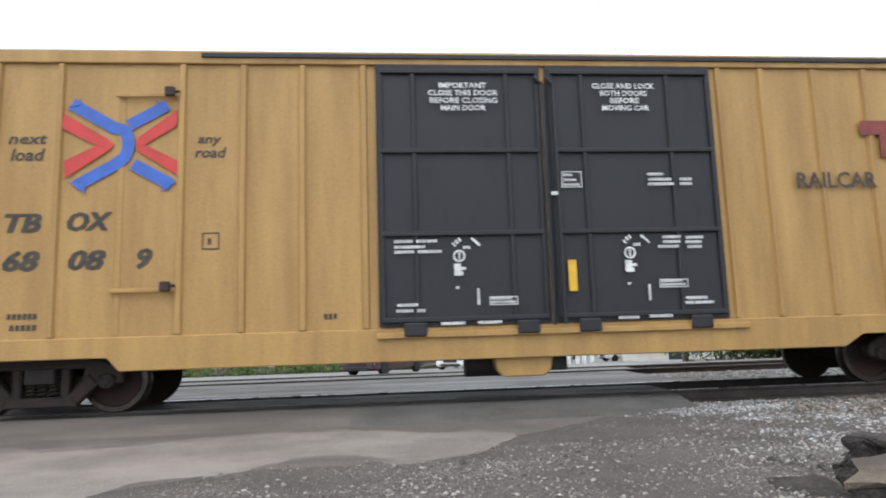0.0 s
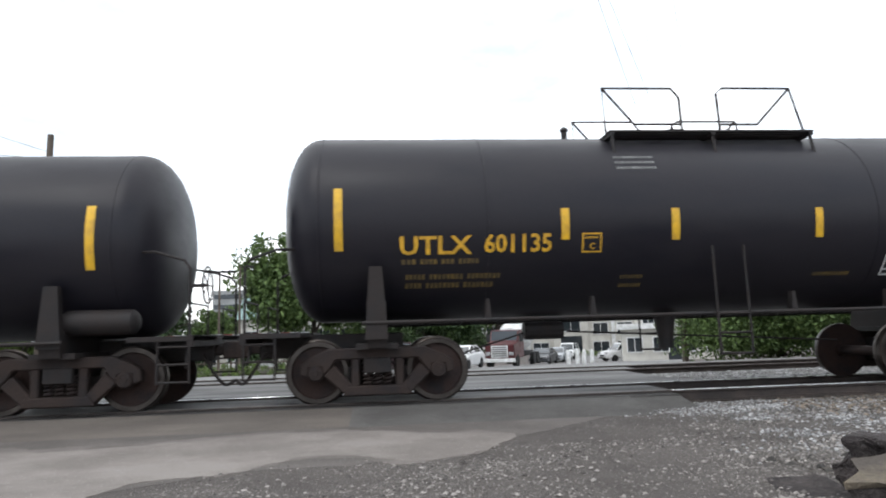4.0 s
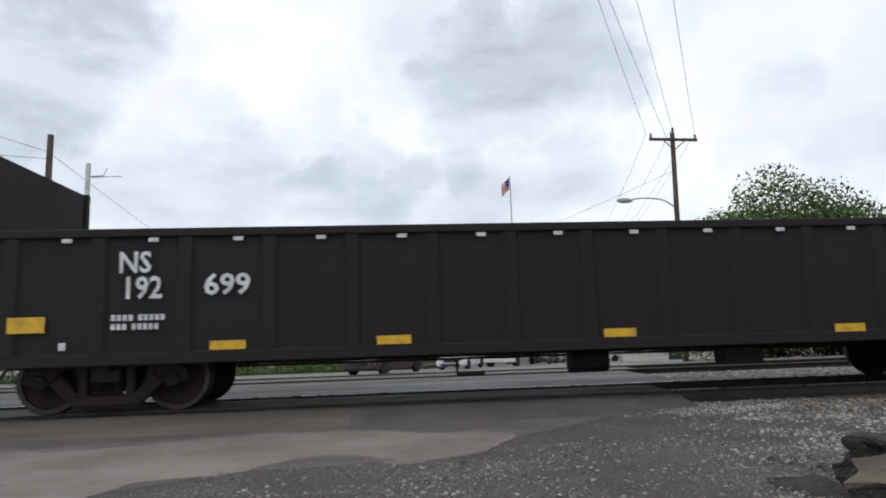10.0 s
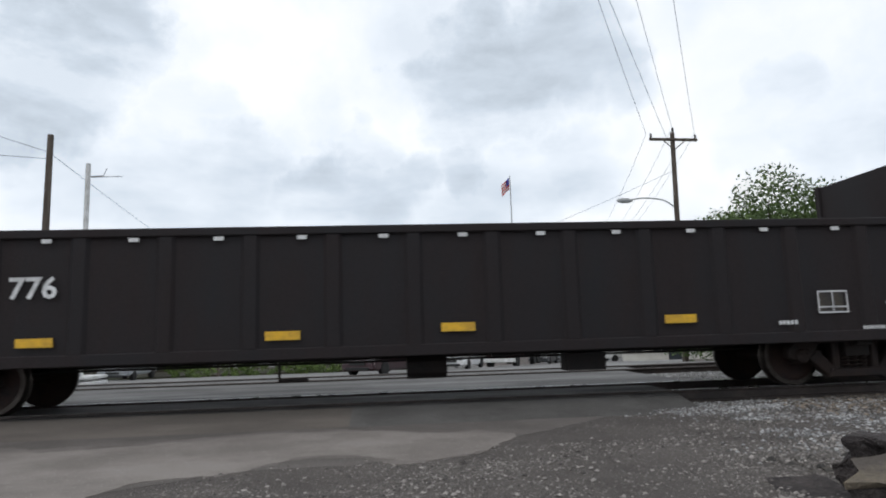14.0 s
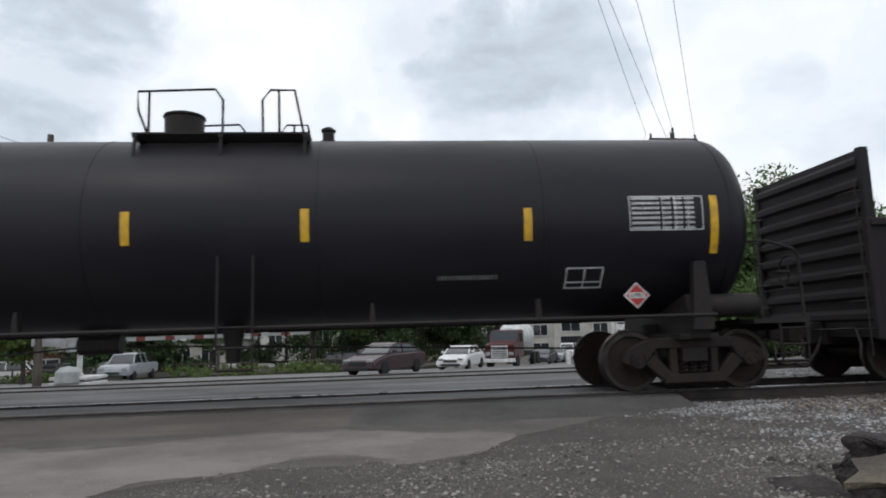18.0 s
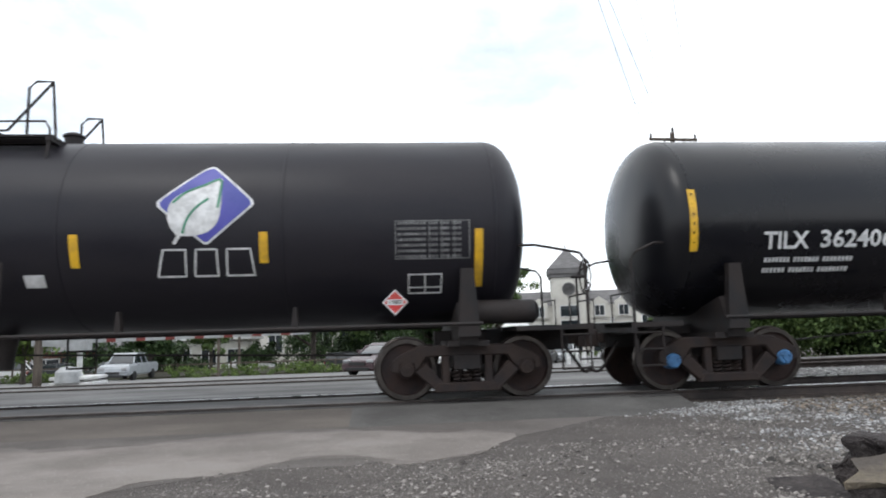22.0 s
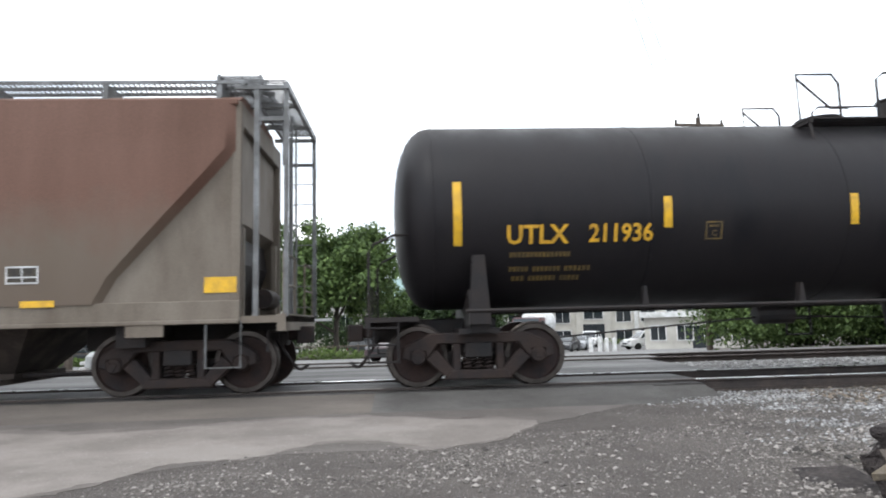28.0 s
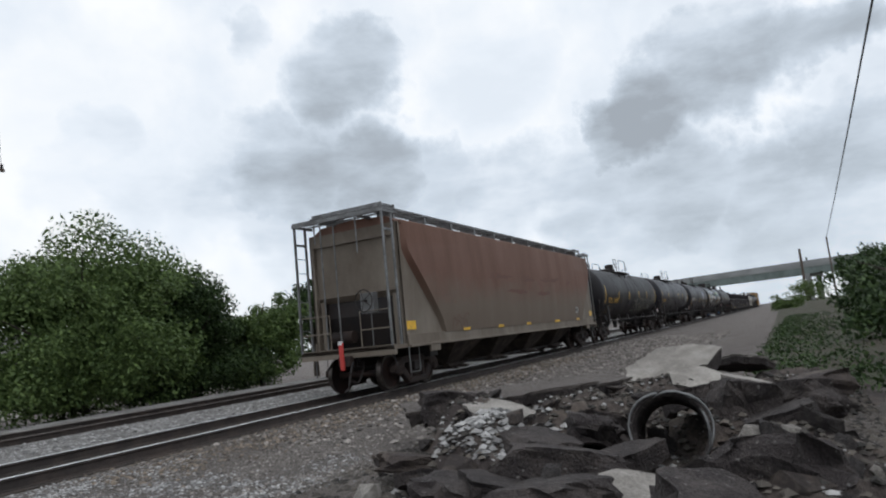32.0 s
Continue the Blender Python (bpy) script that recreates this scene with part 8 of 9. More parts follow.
M["cable"] = mat("dark_cable", (0.03, 0.03, 0.032), 0.7, amount=0.2, grain=0.1, bump=0.0)


def leaf_material(name, lo, hi):
    m = mat(name, hi, 0.6, dark=lo, amount=0.5, scale=0.5, fine=20, grain=0.2, bump=0.0, spec=0.25)
    n, l = m.node_tree.nodes, m.node_tree.links
    b = n["Principled BSDF"]
    geo = n.new("ShaderNodeNewGeometry")
    shades = ramp(n, [(0.0, lo), (0.7, tuple((a + c) / 2 for a, c in zip(lo, hi))), (1.0, hi)])
    l.new(geo.outputs["Random Per Island"], shades.inputs[0])
    l.new(shades.outputs[0], b.inputs["Base Color"])
    return m


M["leaf"] = leaf_material("green_leaves", (0.045, 0.078, 0.024), (0.135, 0.20, 0.06))
M["leaf_dark"] = leaf_material("dark_green_leaves", (0.018, 0.036, 0.014), (0.06, 0.10, 0.03))
M["leaf_light"] = leaf_material("fresh_green_leaves", (0.06, 0.10, 0.025), (0.15, 0.21, 0.05))


def leaves(centres, radii, per, leaf, seed, squash=0.8):
    """Leaf blades in clumps: two triangles each, turned every way."""
    rng = np.random.default_rng(seed)
    verts, faces = [], []
    for c, r in zip(centres, radii):
        way = rng.normal(size=(per, 3))
        way /= np.linalg.norm(way, axis=1)[:, None]
        rad = r * rng.random(per) ** 0.45
        p = np.array(c) + way * rad[:, None] * np.array([1, 1, squash])
        a = rng.normal(size=(per, 3))
        a /= np.linalg.norm(a, axis=1)[:, None]
        b = np.cross(a, rng.normal(size=(per, 3)))
        b /= np.linalg.norm(b, axis=1)[:, None]
        s = leaf * rng.uniform(0.6, 1.3, per)[:, None]
        quad = np.stack([p - a * s, p + b * s * 0.5, p + a * s, p - b * s * 0.5], 1)
        base = len(verts) * per * 4
        faces.append((np.arange(per)[:, None] * 4 + np.arange(4)) + base)
        verts.append(quad.reshape(-1, 3))
    me = bpy.data.meshes.new("crown")
    me.from_pydata(np.concatenate(verts).tolist(), [], np.concatenate(faces).tolist())
    return me


def tree(x, y, height, wide, label, seed, material="leaf", name="tree", low=0.25, clumps=60, per=60, leaf=0.16, bare=0.0, base=None, lobes=5):
    """A tapered trunk, limbs that fork, and a crown of leaf clumps with gaps and an uneven edge."""
    rnd = random.Random(seed)
    z = rise_at(x, y) if base is None else base
    t = thing(name, label, "bush" if name == "bush" else "tree", m=pose(x, y, z))
    bm = bmesh.new()
    tr = height * 0.022 + 0.04
    tips = []
    tube(bm, [(0, 0, -0.1), (rnd.uniform(-0.1, 0.1), rnd.uniform(-0.1, 0.1), height * 0.25), (rnd.uniform(-0.3, 0.3), rnd.uniform(-0.3, 0.3), height * 0.62)], tr, 8, tr * 0.45)
    for k in range(9):
        a = k * 2.4 + rnd.uniform(-0.4, 0.4)
        z0 = height * rnd.uniform(0.18, 0.55)
        reach = wide * rnd.uniform(0.30, 0.46)
        tip = (math.cos(a) * reach, math.sin(a) * reach, z0 + height * rnd.uniform(0.18, 0.4))
        tube(bm, [(0, 0, z0), (tip[0] * 0.5, tip[1] * 0.5, z0 + (tip[2] - z0) * 0.65), tip], tr * 0.45, 6, tr * 0.1)
        tips.append(tip)
    part("trunk", bm, M["bark"], t, smooth=True)
    centres, radii = [], []
    heads = [(rnd.uniform(-0.28, 0.28) * wide, rnd.uniform(-0.28, 0.28) * wide, height * rnd.uniform(0.45, 0.78), rnd.uniform(0.22, 0.34)) for _ in range(lobes)] + [(0, 0, height * 0.6, 0.38)]
    if low < 0.05:
        heads += [(math.cos(k * 2.4) * wide * 0.27, math.sin(k * 2.4) * wide * 0.27, height * rnd.uniform(0.10, 0.36), rnd.uniform(0.24, 0.34)) for k in range(lobes)]
    while len(centres) < clumps:
        hx, hy, hz, hr = rnd.choice(heads)
        way = Vector((rnd.gauss(0, 1), rnd.gauss(0, 1), rnd.gauss(0, 1))).normalized()
        rr = rnd.uniform(0.45, 1.0)
        p = (hx + way.x * hr * wide * rr, hy + way.y * hr * wide * rr, hz + way.z * hr * height * 0.75 * rr)
        if low * height < p[2] < height * 1.0:
            centres.append(p)
            radii.append(wide * rnd.uniform(0.06, 0.13) * (1.25 if low < 0.05 else 1.0))
    crown = leaves(centres, radii, per, leaf, seed)
    crown.materials.append(M[material])
    part("crown", crown, None, t)
    return t


# the big bush by the second track, then the trees further off
tree(16.9, 26.4, 7.0, 9.4, "large leafy bush-like tree beside the second track", 3, "leaf", low=0.0, clumps=520, per=250, leaf=0.085, base=-0.3, lobes=9)
tree(20.9, 24.8, 5.8, 5.4, "leafy bush with pale leaf backs beside the second track", 4, "leaf_dark", low=0.0, clumps=260, per=200, leaf=0.08, base=-0.3, lobes=6)
tree(24.5, 24.0, 4.6, 4.6, "low scrubby bush beside the second track", 5, "leaf", low=0.0, clumps=150, per=170, leaf=0.08, base=-0.3)
tree(30.5, 25.5, 6.2, 4.4, "thin half-bare tree beside the second track", 6, "leaf_dark", low=0.1, clumps=90, per=70, leaf=0.12, base=-0.3)
tree(36, 24.5, 4.6, 6.5, "scrubby bush along the railway", 7, "leaf_dark", low=0.0, clumps=140, per=90, leaf=0.14, base=-0.3)
tree(45, 24.5, 5.0, 7.5, "scrubby bush along the railway", 8, "leaf", low=0.0, clumps=140, per=90, leaf=0.15, base=-0.3)
tree(58, 25, 6.0, 9, "scrubby bush along the railway", 9, "leaf_dark", low=0.0, clumps=90, per=60, leaf=0.2, base=-0.3)
tree(-6.6, 59.6, 12.2, 12.5, "broad round leafy tree beyond the road", 11, "leaf", low=0.18, clumps=330, per=110, leaf=0.24, lobes=8)
tree(5.5, 70, 7.5, 9.5, "leafy tree beyond the road", 12, "leaf_dark", low=0.05, clumps=120, per=60, leaf=0.24)
tree(13.2, 76, 13.0, 8.0, "round leafy tree near the flagpole", 13, "leaf", low=0.12, clumps=190, per=90, leaf=0.2, lobes=7)
tree(-0.5, 76, 8.5, 12, "leafy tree beyond the road", 14, "leaf_dark", low=0.02, clumps=140, per=60, leaf=0.26)
tree(8.0, 86, 8.0, 12, "leafy tree beyond the road", 15, "leaf_dark", low=0.02, clumps=140, per=60, leaf=0.26)
tree(-22.2, 42, 5.8, 6.2, "small fresh green tree beyond the road", 16, "leaf_light", low=0.2, clumps=110, per=70, leaf=0.17)
tree(-27.5, 46, 5.6, 6.5, "small fresh green tree beyond the road", 17, "leaf_light", low=0.2, clumps=100, per=70, leaf=0.17)
tree(-17.5, 50, 5.4, 4.6, "small dark leafy tree beyond the road", 18, "leaf_dark", low=0.15, clumps=80, per=60, leaf=0.17)
tree(-14.2, 54, 6.2, 4.4, "slim leafy tree beyond the road", 19, "leaf", low=0.2, clumps=60, per=60, leaf=0.17)
tree(4.2, 96.5, 15.2, 13, "tall leafy tree behind the teal-roofed building", 21, "leaf", low=0.15, clumps=150, per=80, leaf=0.26, lobes=7)
for k, (x, y, hgt, w) in enumerate(((-34, 62, 7, 9), (-30, 90, 9, 13), (-19, 95, 8, 12), (-48, 80, 9, 13), (-8, 110, 9, 14), (35, 110, 9, 14), (48, 105, 10, 14), (60, 96, 9, 13), (24, 120, 10, 15), (-60, 100, 10, 15), (75, 80, 8, 12))):
    tree(x, y, hgt, w, "distant leafy tree behind the car parks", 60 + k, "leaf_dark" if k % 2 else "leaf", low=0.05, clumps=70, per=45, leaf=0.34)


def hedge(x0, y0, x1, y1, wide, height, seed, material="leaf_light", label="low clipped green hedge along the road"):
    length = math.hypot(x1 - x0, y1 - y0)
    turn = math.degrees(math.atan2(y1 - y0, x1 - x0))
    h = thing("hedge", label, "hedge", m=pose(x0, y0, rise_at(x0, y0), 0, 0, turn))
    rnd = random.Random(seed)
    n = int(length / 0.22)
    centres = [(rnd.uniform(0, length), rnd.uniform(-wide / 2, wide / 2), rnd.uniform(0.05, height)) for _ in range(n * 2)]
    me = leaves(centres, [0.26] * len(centres), 26, 0.09, seed)
    me.materials.append(M[material])
    part("foliage", me, None, h)
    return h


hedge(-15.0, 45.6, -4.0, 46.4, 1.0, 0.75, 70)
hedge(-6.0, 47.5, 1.2, 48.5, 0.9, 0.6, 71)
hedge(-30, 46.0, -20.5, 46.2, 0.9, 0.6, 72)
hedge(24.0, 78, 40.0, 74, 1.0, 0.6, 73)

for k, (x, y, hgt, w) in enumerate(((-25, 57.0, 3.4, 6), (-18.5, 58.5, 3.8, 6), (-11.5, 60.5, 3.2, 5), (-2.5, 66, 4.6, 7), (2.5, 67.5, 4.2, 6), (-31, 60, 4.0, 6), (7.5, 73, 4.8, 7), (-8.0, 74, 5.4, 8))):
    tree(x, y, hgt, w, "dark shrub before the buildings beyond the road", 140 + k, "leaf_dark", name="bush", low=0.0, clumps=70, per=60, leaf=0.16)

# grass and verges
bm = bmesh.new()
prism(bm, [(-60, 47.2), (2.4, 49.2), (6, 56), (-60, 57)], -1.75, -1.42, "xy")
tagged(new("grass_verge", finish(bm, "grass_verge", M["grass"])), "mown grass verge behind the hedge", "grass", kind="structure")
sheet("grass_field", [9 + 2 * k for k in range(0, 62)], [-42 + 1.5 * k for k in range(0, 30)],
      lambda x, y: -0.24 + 0.09 * min(1.0, (x - 9) / 8) + max(0.0, min(1.0, (x - 9) / 10)) * max(0.0, min(1.0, (1.8 - y) / 6)) * (0.25 + 0.15 * noise.noise(Vector((x * 0.2, y * 0.2, 0)))) + max(0, x - 60) * 0.01 if y < 2.2 else -0.3, M["grass"], "rough grass beside the railway", "structure", "grass")
for k, (x, y, hgt, w, which) in enumerate(((5.6, -0.55, 1.1, 1.0, "leaf_dark"), (9.5, -1.6, 1.7, 2.2, "leaf_dark"), (14, -2.6, 2.2, 3.2, "leaf_dark"), (21, -2.7, 2.8, 4.0, "leaf_dark"), (30, -3.1, 3.2, 4.5, "leaf_dark"), (40, -3.9, 3.9, 5.0, "leaf_dark"), (54, -5.1, 4.8, 6.2, "leaf_dark"), (74, -7.5, 5.2, 7.0, "leaf_dark"), (98, -10, 6.5, 9.0, "leaf_dark"), (92, 0.6, 2.4, 4.0, "leaf"), (130, -3.5, 5.0, 7.0, "leaf"))):
    tree(x, y, hgt, w, "dark scrubby bush at the edge of the grass", 90 + k, which, name="bush", low=0.0, clumps=70, per=70, leaf=0.05 + 0.012 * w, base=-0.15)


# grass tufts and weeds between the gravel and the field
def tufts():
    rng = np.random.default_rng(8)
    centres = [(x, 1.9 - 0.02 * x - abs(rng.normal(0, 2.4)), -0.12) for x in rng.uniform(11, 62, 1800)]
    me = leaves(centres, [rng.uniform(0.10, 0.34) for _ in centres], 20, 0.05, 9, 0.8)
    me.materials.append(M["leaf_dark"])
    tagged(new("grass_tufts", me), "ragged grass tufts and weeds beside the gravel", "grass", kind="stuff")


tufts()


# ---- poles, wires, lamps ----
def utility_pole(x, y, height, label, arm=0.0, lamp=0.0, lean=0.0, radius=0.14):
    z = rise_at(x, y)
    p = thing("utility_pole", label, "utility pole", m=pose(x, y, z, 0, lean, 0))
    bm = bmesh.new()
    tube(bm, [(0, 0, -0.2), (0, 0, height)], radius, 10, radius * 0.72)
    part("shaft", bm, M["wood_pole"], p, smooth=True)
    if arm:
        bm = bmesh.new()
        quad_box(bm, -arm / 2, arm / 2, -0.14, -0.03, height - 0.42, height - 0.30)
        bevel(bm, 0.01)
        part("crossarm", bm, M["wood_pole"], p)
        for s in (-1, 1):
            bm = bmesh.new()
            tube(bm, [(s * 0.55, -0.15, height - 0.40), (0, -0.15, height - 0.85)], 0.025, 5)
            part("brace", bm, M["wood_pole"], p)
        for xx, zz in ((-arm / 2 + 0.08, height - 0.30), (0.0, height), (arm / 2 - 0.08, height - 0.30)):
            bm = bmesh.new()
            lathe(bm, [(0, 0.02), (0.05, 0.06), (0.09, 0.04), (0.13, 0.06), (0.19, 0.035), (0.24, 0.0)], 10, "z", (xx, -0.06, zz))
            part("insulator", bm, M["signal_black"], p, smooth=True)
    if lamp:
        bm = bmesh.new()
        tube(bm, smooth_line([(0, 0, height - 3.55), (-0.5, 0.1, height - 3.15), (-1.3, 0.3, height - 3.0), (-lamp, 0.5, height - 3.05)], 4), 0.035, 6)
        part("lamp_arm", bm, M["light_metal"], p)
        bm = bmesh.new()
        lathe(bm, [(-0.42, 0.0), (-0.38, 0.07), (-0.15, 0.13), (0.15, 0.12), (0.32, 0.05), (0.34, 0.0)], 12, "x", (-lamp - 0.2, 0.52, height - 3.08))
        part("lamp_head", bm, M["light_metal"], p, smooth=True)
    return p


utility_pole(12.95, 27.2, 10.45, "brown wooden utility pole with a crossarm and a street lamp", 2.25, 1.95, lean=1.2)
utility_pole(-9.98, 19.6, 7.62, "tall bare wooden pole beside the level crossing", lean=0.2, radius=0.12)
utility_pole(-11.2, 17.8, 4.2, "short wooden pole beside the level crossing", lean=2.2, radius=0.09)
utility_pole(33.5, 46, 10.5, "grey concrete pole behind the bushes", radius=0.2)
utility_pole(150, -3.6, 11.5, "wooden pole leaning beside the overpass", radius=0.3, lean=-3)


def wire(name, a, b, sag, r=0.008, label="thin black overhead power cable"):
    a, b = Vector(a), Vector(b)
    bm = bmesh.new()
    tube(bm, [a.lerp(b, k / 14) - Vector((0, 0, sag * 4 * (k / 14) * (1 - k / 14))) for k in range(15)], r, 5)
    tagged(new(name, finish(bm, name, M["cable"])), label, "cable")


POLE = Vector((12.95, 27.2, rise_at(0, 27.2)))
for dx, dz, via in ((-1.04, 10.35, (6.43, 17.21, 10.6)), (0.2, 9.3, (6.77, 17.2, 10.6)), (0.2, 10.65, (7.57, 17.17, 10.6)), (1.24, 10.35, (8.68, 17.14, 10.6))):
    start = POLE + Vector((dx, -0.06, dz))
    wire("overhead_wire", start, start.lerp(Vector(via), 2.6), 0.12)
    wire("overhead_wire", start, (POLE.x + dx + 9, 66, 9.0), 0.9)
wire("overhead_wire", POLE + Vector((0, 0, 8.6)), (-3, 64, 6.0), 0.8)
LEAN = Vector((-9.98, 19.6, 6.75))
wire("overhead_wire", LEAN, LEAN.lerp(Vector((-10.57, 18.15, 6.81)), 14), 0.1)
wire("overhead_wire", LEAN - Vector((0, 0, 0.2)), LEAN.lerp(Vector((-10.57, 18.15, 6.46)), 14), 0.1)
wire("overhead_wire", LEAN, LEAN.lerp(Vector((-10.97, 30.67, 6.39)), 1.6), 0.05)
utility_pole(60.0, -3.0, 6.1, "thin wooden pole beside the grass field", radius=0.08)
wire("overhead_wire", (9.0, -1.2, 6.3), (60.0, -3.0, 5.9), 0.1, 0.02)


def street_lamp(x, y, height, label, heads):
    p = thing("street_lamp", label, "street lamp", m=pose(x, y, rise_at(x, y)))
    bm = bmesh.new()
    tube(bm, [(0, 0, -0.1), (0, 0, height)], 0.11, 8, 0.07)
    part("post", bm, M["wood_pole"], p, smooth=True)
    for dx in heads:
        bm = bmesh.new()
        tube(bm, [(0, 0, height - 0.1), (dx * 0.7, 0, height - 0.05)], 0.03, 5)
        prism(bm, [(dx - 0.3, height - 0.1), (dx + 0.3, height - 0.14), (dx + 0.32, height), (dx - 0.22, height + 0.08)], -0.15, 0.15)
        bevel(bm, 0.02)
        part("lamp_head", bm, M["signal_black"], p)


street_lamp(-12.2, 48.5, 7.7, "tall wooden post with a cluster of floodlights", (-0.75, -0.25, 0.35, 0.85))
street_lamp(-10.8, 48.8, 8.1, "tall post with a single street lamp head", (0.7,))


# ---- crossing signal with its lowered gate ----
def crossing_signal():
    s = thing("crossing_signal", "railway crossing signal, one red light lit, striped gate down", "crossing signal", m=pose(-8.92, 19.8, -0.16))
    bm = bmesh.new()
    tube(bm, [(0, 0, 0), (0, 0, 6.6)], 0.075, 10)
    lathe(bm, [(0, 0.22), (0.05, 0.22), (0.10, 0.12), (0.35, 0.10)], 12, "z")
    part("mast", bm, M["white_metal"], s, smooth=True)
    bm = bmesh.new()
    tube(bm, [(0, 0, 6.2), (0.45, 0, 6.22), (0.55, 0, 6.45)], 0.02, 5)
    tube(bm, [(0.1, 0, 6.18), (1.0, 0, 6.2)], 0.015, 5)
    part("top_bracket", bm, M["light_metal"], s)
    for a in (52, 128):
        bm = bmesh.new()
        c, d = math.cos(radians(a)), math.sin(radians(a))
        o = Vector((0.30, -0.14 - 0.012 * (a > 90), 3.92))
        pts = [(o.x + c * u - d * v, o.z + d * u + c * v) for u, v in ((-0.62, -0.115), (0.62, -0.115), (0.62, 0.115), (-0.62, 0.115))]
        prism(bm, pts, o.y - 0.01, o.y)
        blade = part("crossbuck_blade", bm, M["white_metal"], s)
        for k in range(9):
            if k == 4:
                continue
            bm = bmesh.new()
            u = -0.50 + 0.125 * k
            skin(bm, [(o.x + c * (u + e) - d * f, o.z + d * (u + e) + c * f) for e, f in ((-0.04, -0.06), (0.04, -0.06), (0.04, 0.06), (-0.04, 0.06))], [(0, 1, 2, 3)], lambda p, q: (p, o.y - 0.013, q))
            part("crossbuck_writing", bm, M["ink_black"], blade)
    bm = bmesh.new()
    quad_box(bm, 0.10, 0.52, -0.13, -0.11, 3.02, 3.16)
    quad_box(bm, 0.24, 0.36, -0.13, -0.11, 3.16, 3.36)
    part("track_count_sign", bm, M["light_metal"], s)
    bm = bmesh.new()
    tube(bm, [(-0.75, -0.05, 2.68), (0.75, -0.05, 2.68)], 0.035, 6)
    part("light_bar", bm, M["white_metal"], s)
    for x, lit in ((-0.62, True), (0.02, False)):
        bm = bmesh.new()
        lathe(bm, [(-0.10, 0.0), (-0.10, 0.24), (-0.09, 0.25), (-0.06, 0.25), (-0.06, 0.0)], 20, "y", (x, 0, 2.68))
        lathe(bm, [(-0.26, 0.155), (-0.10, 0.145), (-0.10, 0.16), (-0.26, 0.165)], 16, "y", (x, 0, 2.69), cap=False)
        lathe(bm, [(-0.06, 0.13), (0.14, 0.10), (0.14, 0.0)], 14, "y", (x, 0, 2.68))
        hood = part("light_hood", bm, M["signal_black"], s, smooth=True)
        bm = bmesh.new()
        lathe(bm, [(-0.135, 0.0), (-0.13, 0.08), (-0.105, 0.135)], 16, "y", (x, 0, 2.68))
        part("lens", bm, M["lens_red"] if lit else M["lens_dark"], hood, "red lens, lit" if lit else "dark unlit lens", True)
    # a third lamp, seen from its side
    bm = bmesh.new()
    lathe(bm, [(0.28, 0.0), (0.28, 0.11), (0.48, 0.16), (0.52, 0.16)], 16, "x", (0, 0, 2.70))
    lathe(bm, [(0.52, 0.25), (0.56, 0.25), (0.56, 0.0), (0.52, 0.0)], 20, "x", (0, 0, 2.70))
    lathe(bm, [(0.56, 0.155), (0.80, 0.17), (0.80, 0.16), (0.56, 0.145)], 16, "x", (0, 0, 2.70), cap=False)
    part("light_hood", bm, M["light_metal"], s, "grey hood seen from its side", True)
    bm = bmesh.new()
    quad_box(bm, -0.30, 0.30, -0.26, 0.10, 0.95, 1.55)
    bevel(bm, 0.03)
    part("gate_mechanism", bm, M["light_metal"], s)
    bm = bmesh.new()
    prism(bm, [(-1.25, 1.15), (-0.3, 1.10), (-0.3, 1.30), (-1.25, 1.50)], -0.24, -0.16)
    part("counterweight", bm, M["light_metal"], s)
    x = 0.25
    for k in range(15):
        long = 0.26 if k % 2 else 0.57
        bm = bmesh.new()
        quad_box(bm, x, x + long - 0.005, -0.24, -0.20, 1.20 + 0.004 * k, 1.32 + 0.001 * k)
        part("gate_stripe", bm, M["dull_red"] if k % 2 else M["light_metal"], s)
        x += long
    bm = bmesh.new()
    for z in (0.0, 0.16):
        quad_box(bm, -0.6, 0.6, -0.5, 0.5, z, z + 0.10)
    bevel(bm, 0.02)
    part("concrete_base", bm, M["white_metal"], s)
    bm = bmesh.new()
    lathe(bm, [(0.0, 0.34), (0.3, 0.32), (0.42, 0.2), (0.46, 0.0)], 14, "z", (-0.1, -0.45, 0.1))
    part("cabinet", bm, M["light_metal"], s, smooth=True)


crossing_signal()


# ---- flag pole ----
def flagpole():
    f = thing("flagpole", "tall white flagpole with a striped flag flying", "flagpole", m=pose(18.0, 88.0, -2.4))
    bm = bmesh.new()
    tube(bm, [(0, 0, 0), (0, 0, 25.6)], 0.14, 8, 0.07)
    part("pole", bm, M["light_metal"], f, smooth=True)
    for k in range(7):
        bm = bmesh.new()
        rows = []
        for i in range(9):
            d = 0.15 + 1.3 * i / 8
            wv = 0.25 * math.sin(i * 0.9)
            rows.append([bm.verts.new((-d * 0.86, wv, 25.3 - 0.24 * (k + e) - 1.1 * (i / 8) ** 1.1)) for e in (0, 1)])
        for p, q in zip(rows, rows[1:]):
            bm.faces.new((p[0], p[1], q[1], q[0]))
        part("flag_stripe", bm, M["red"] if k % 2 == 0 else M["ink_white"], f)
    bm = bmesh.new()
    rows = []
    for i in range(4):
        d = 0.15 + 1.3 * i / 8
        rows.append([bm.verts.new((-d * 0.86, 0.25 * math.sin(i * 0.9) - 0.02, 25.32 - e - 1.1 * (i / 8) ** 1.1)) for e in (0, 0.98)])
    for p, q in zip(rows, rows[1:]):
        bm.faces.new((p[0], p[1], q[1], q[0]))
    part("flag_canton", bm, M["violet"], f)


flagpole()


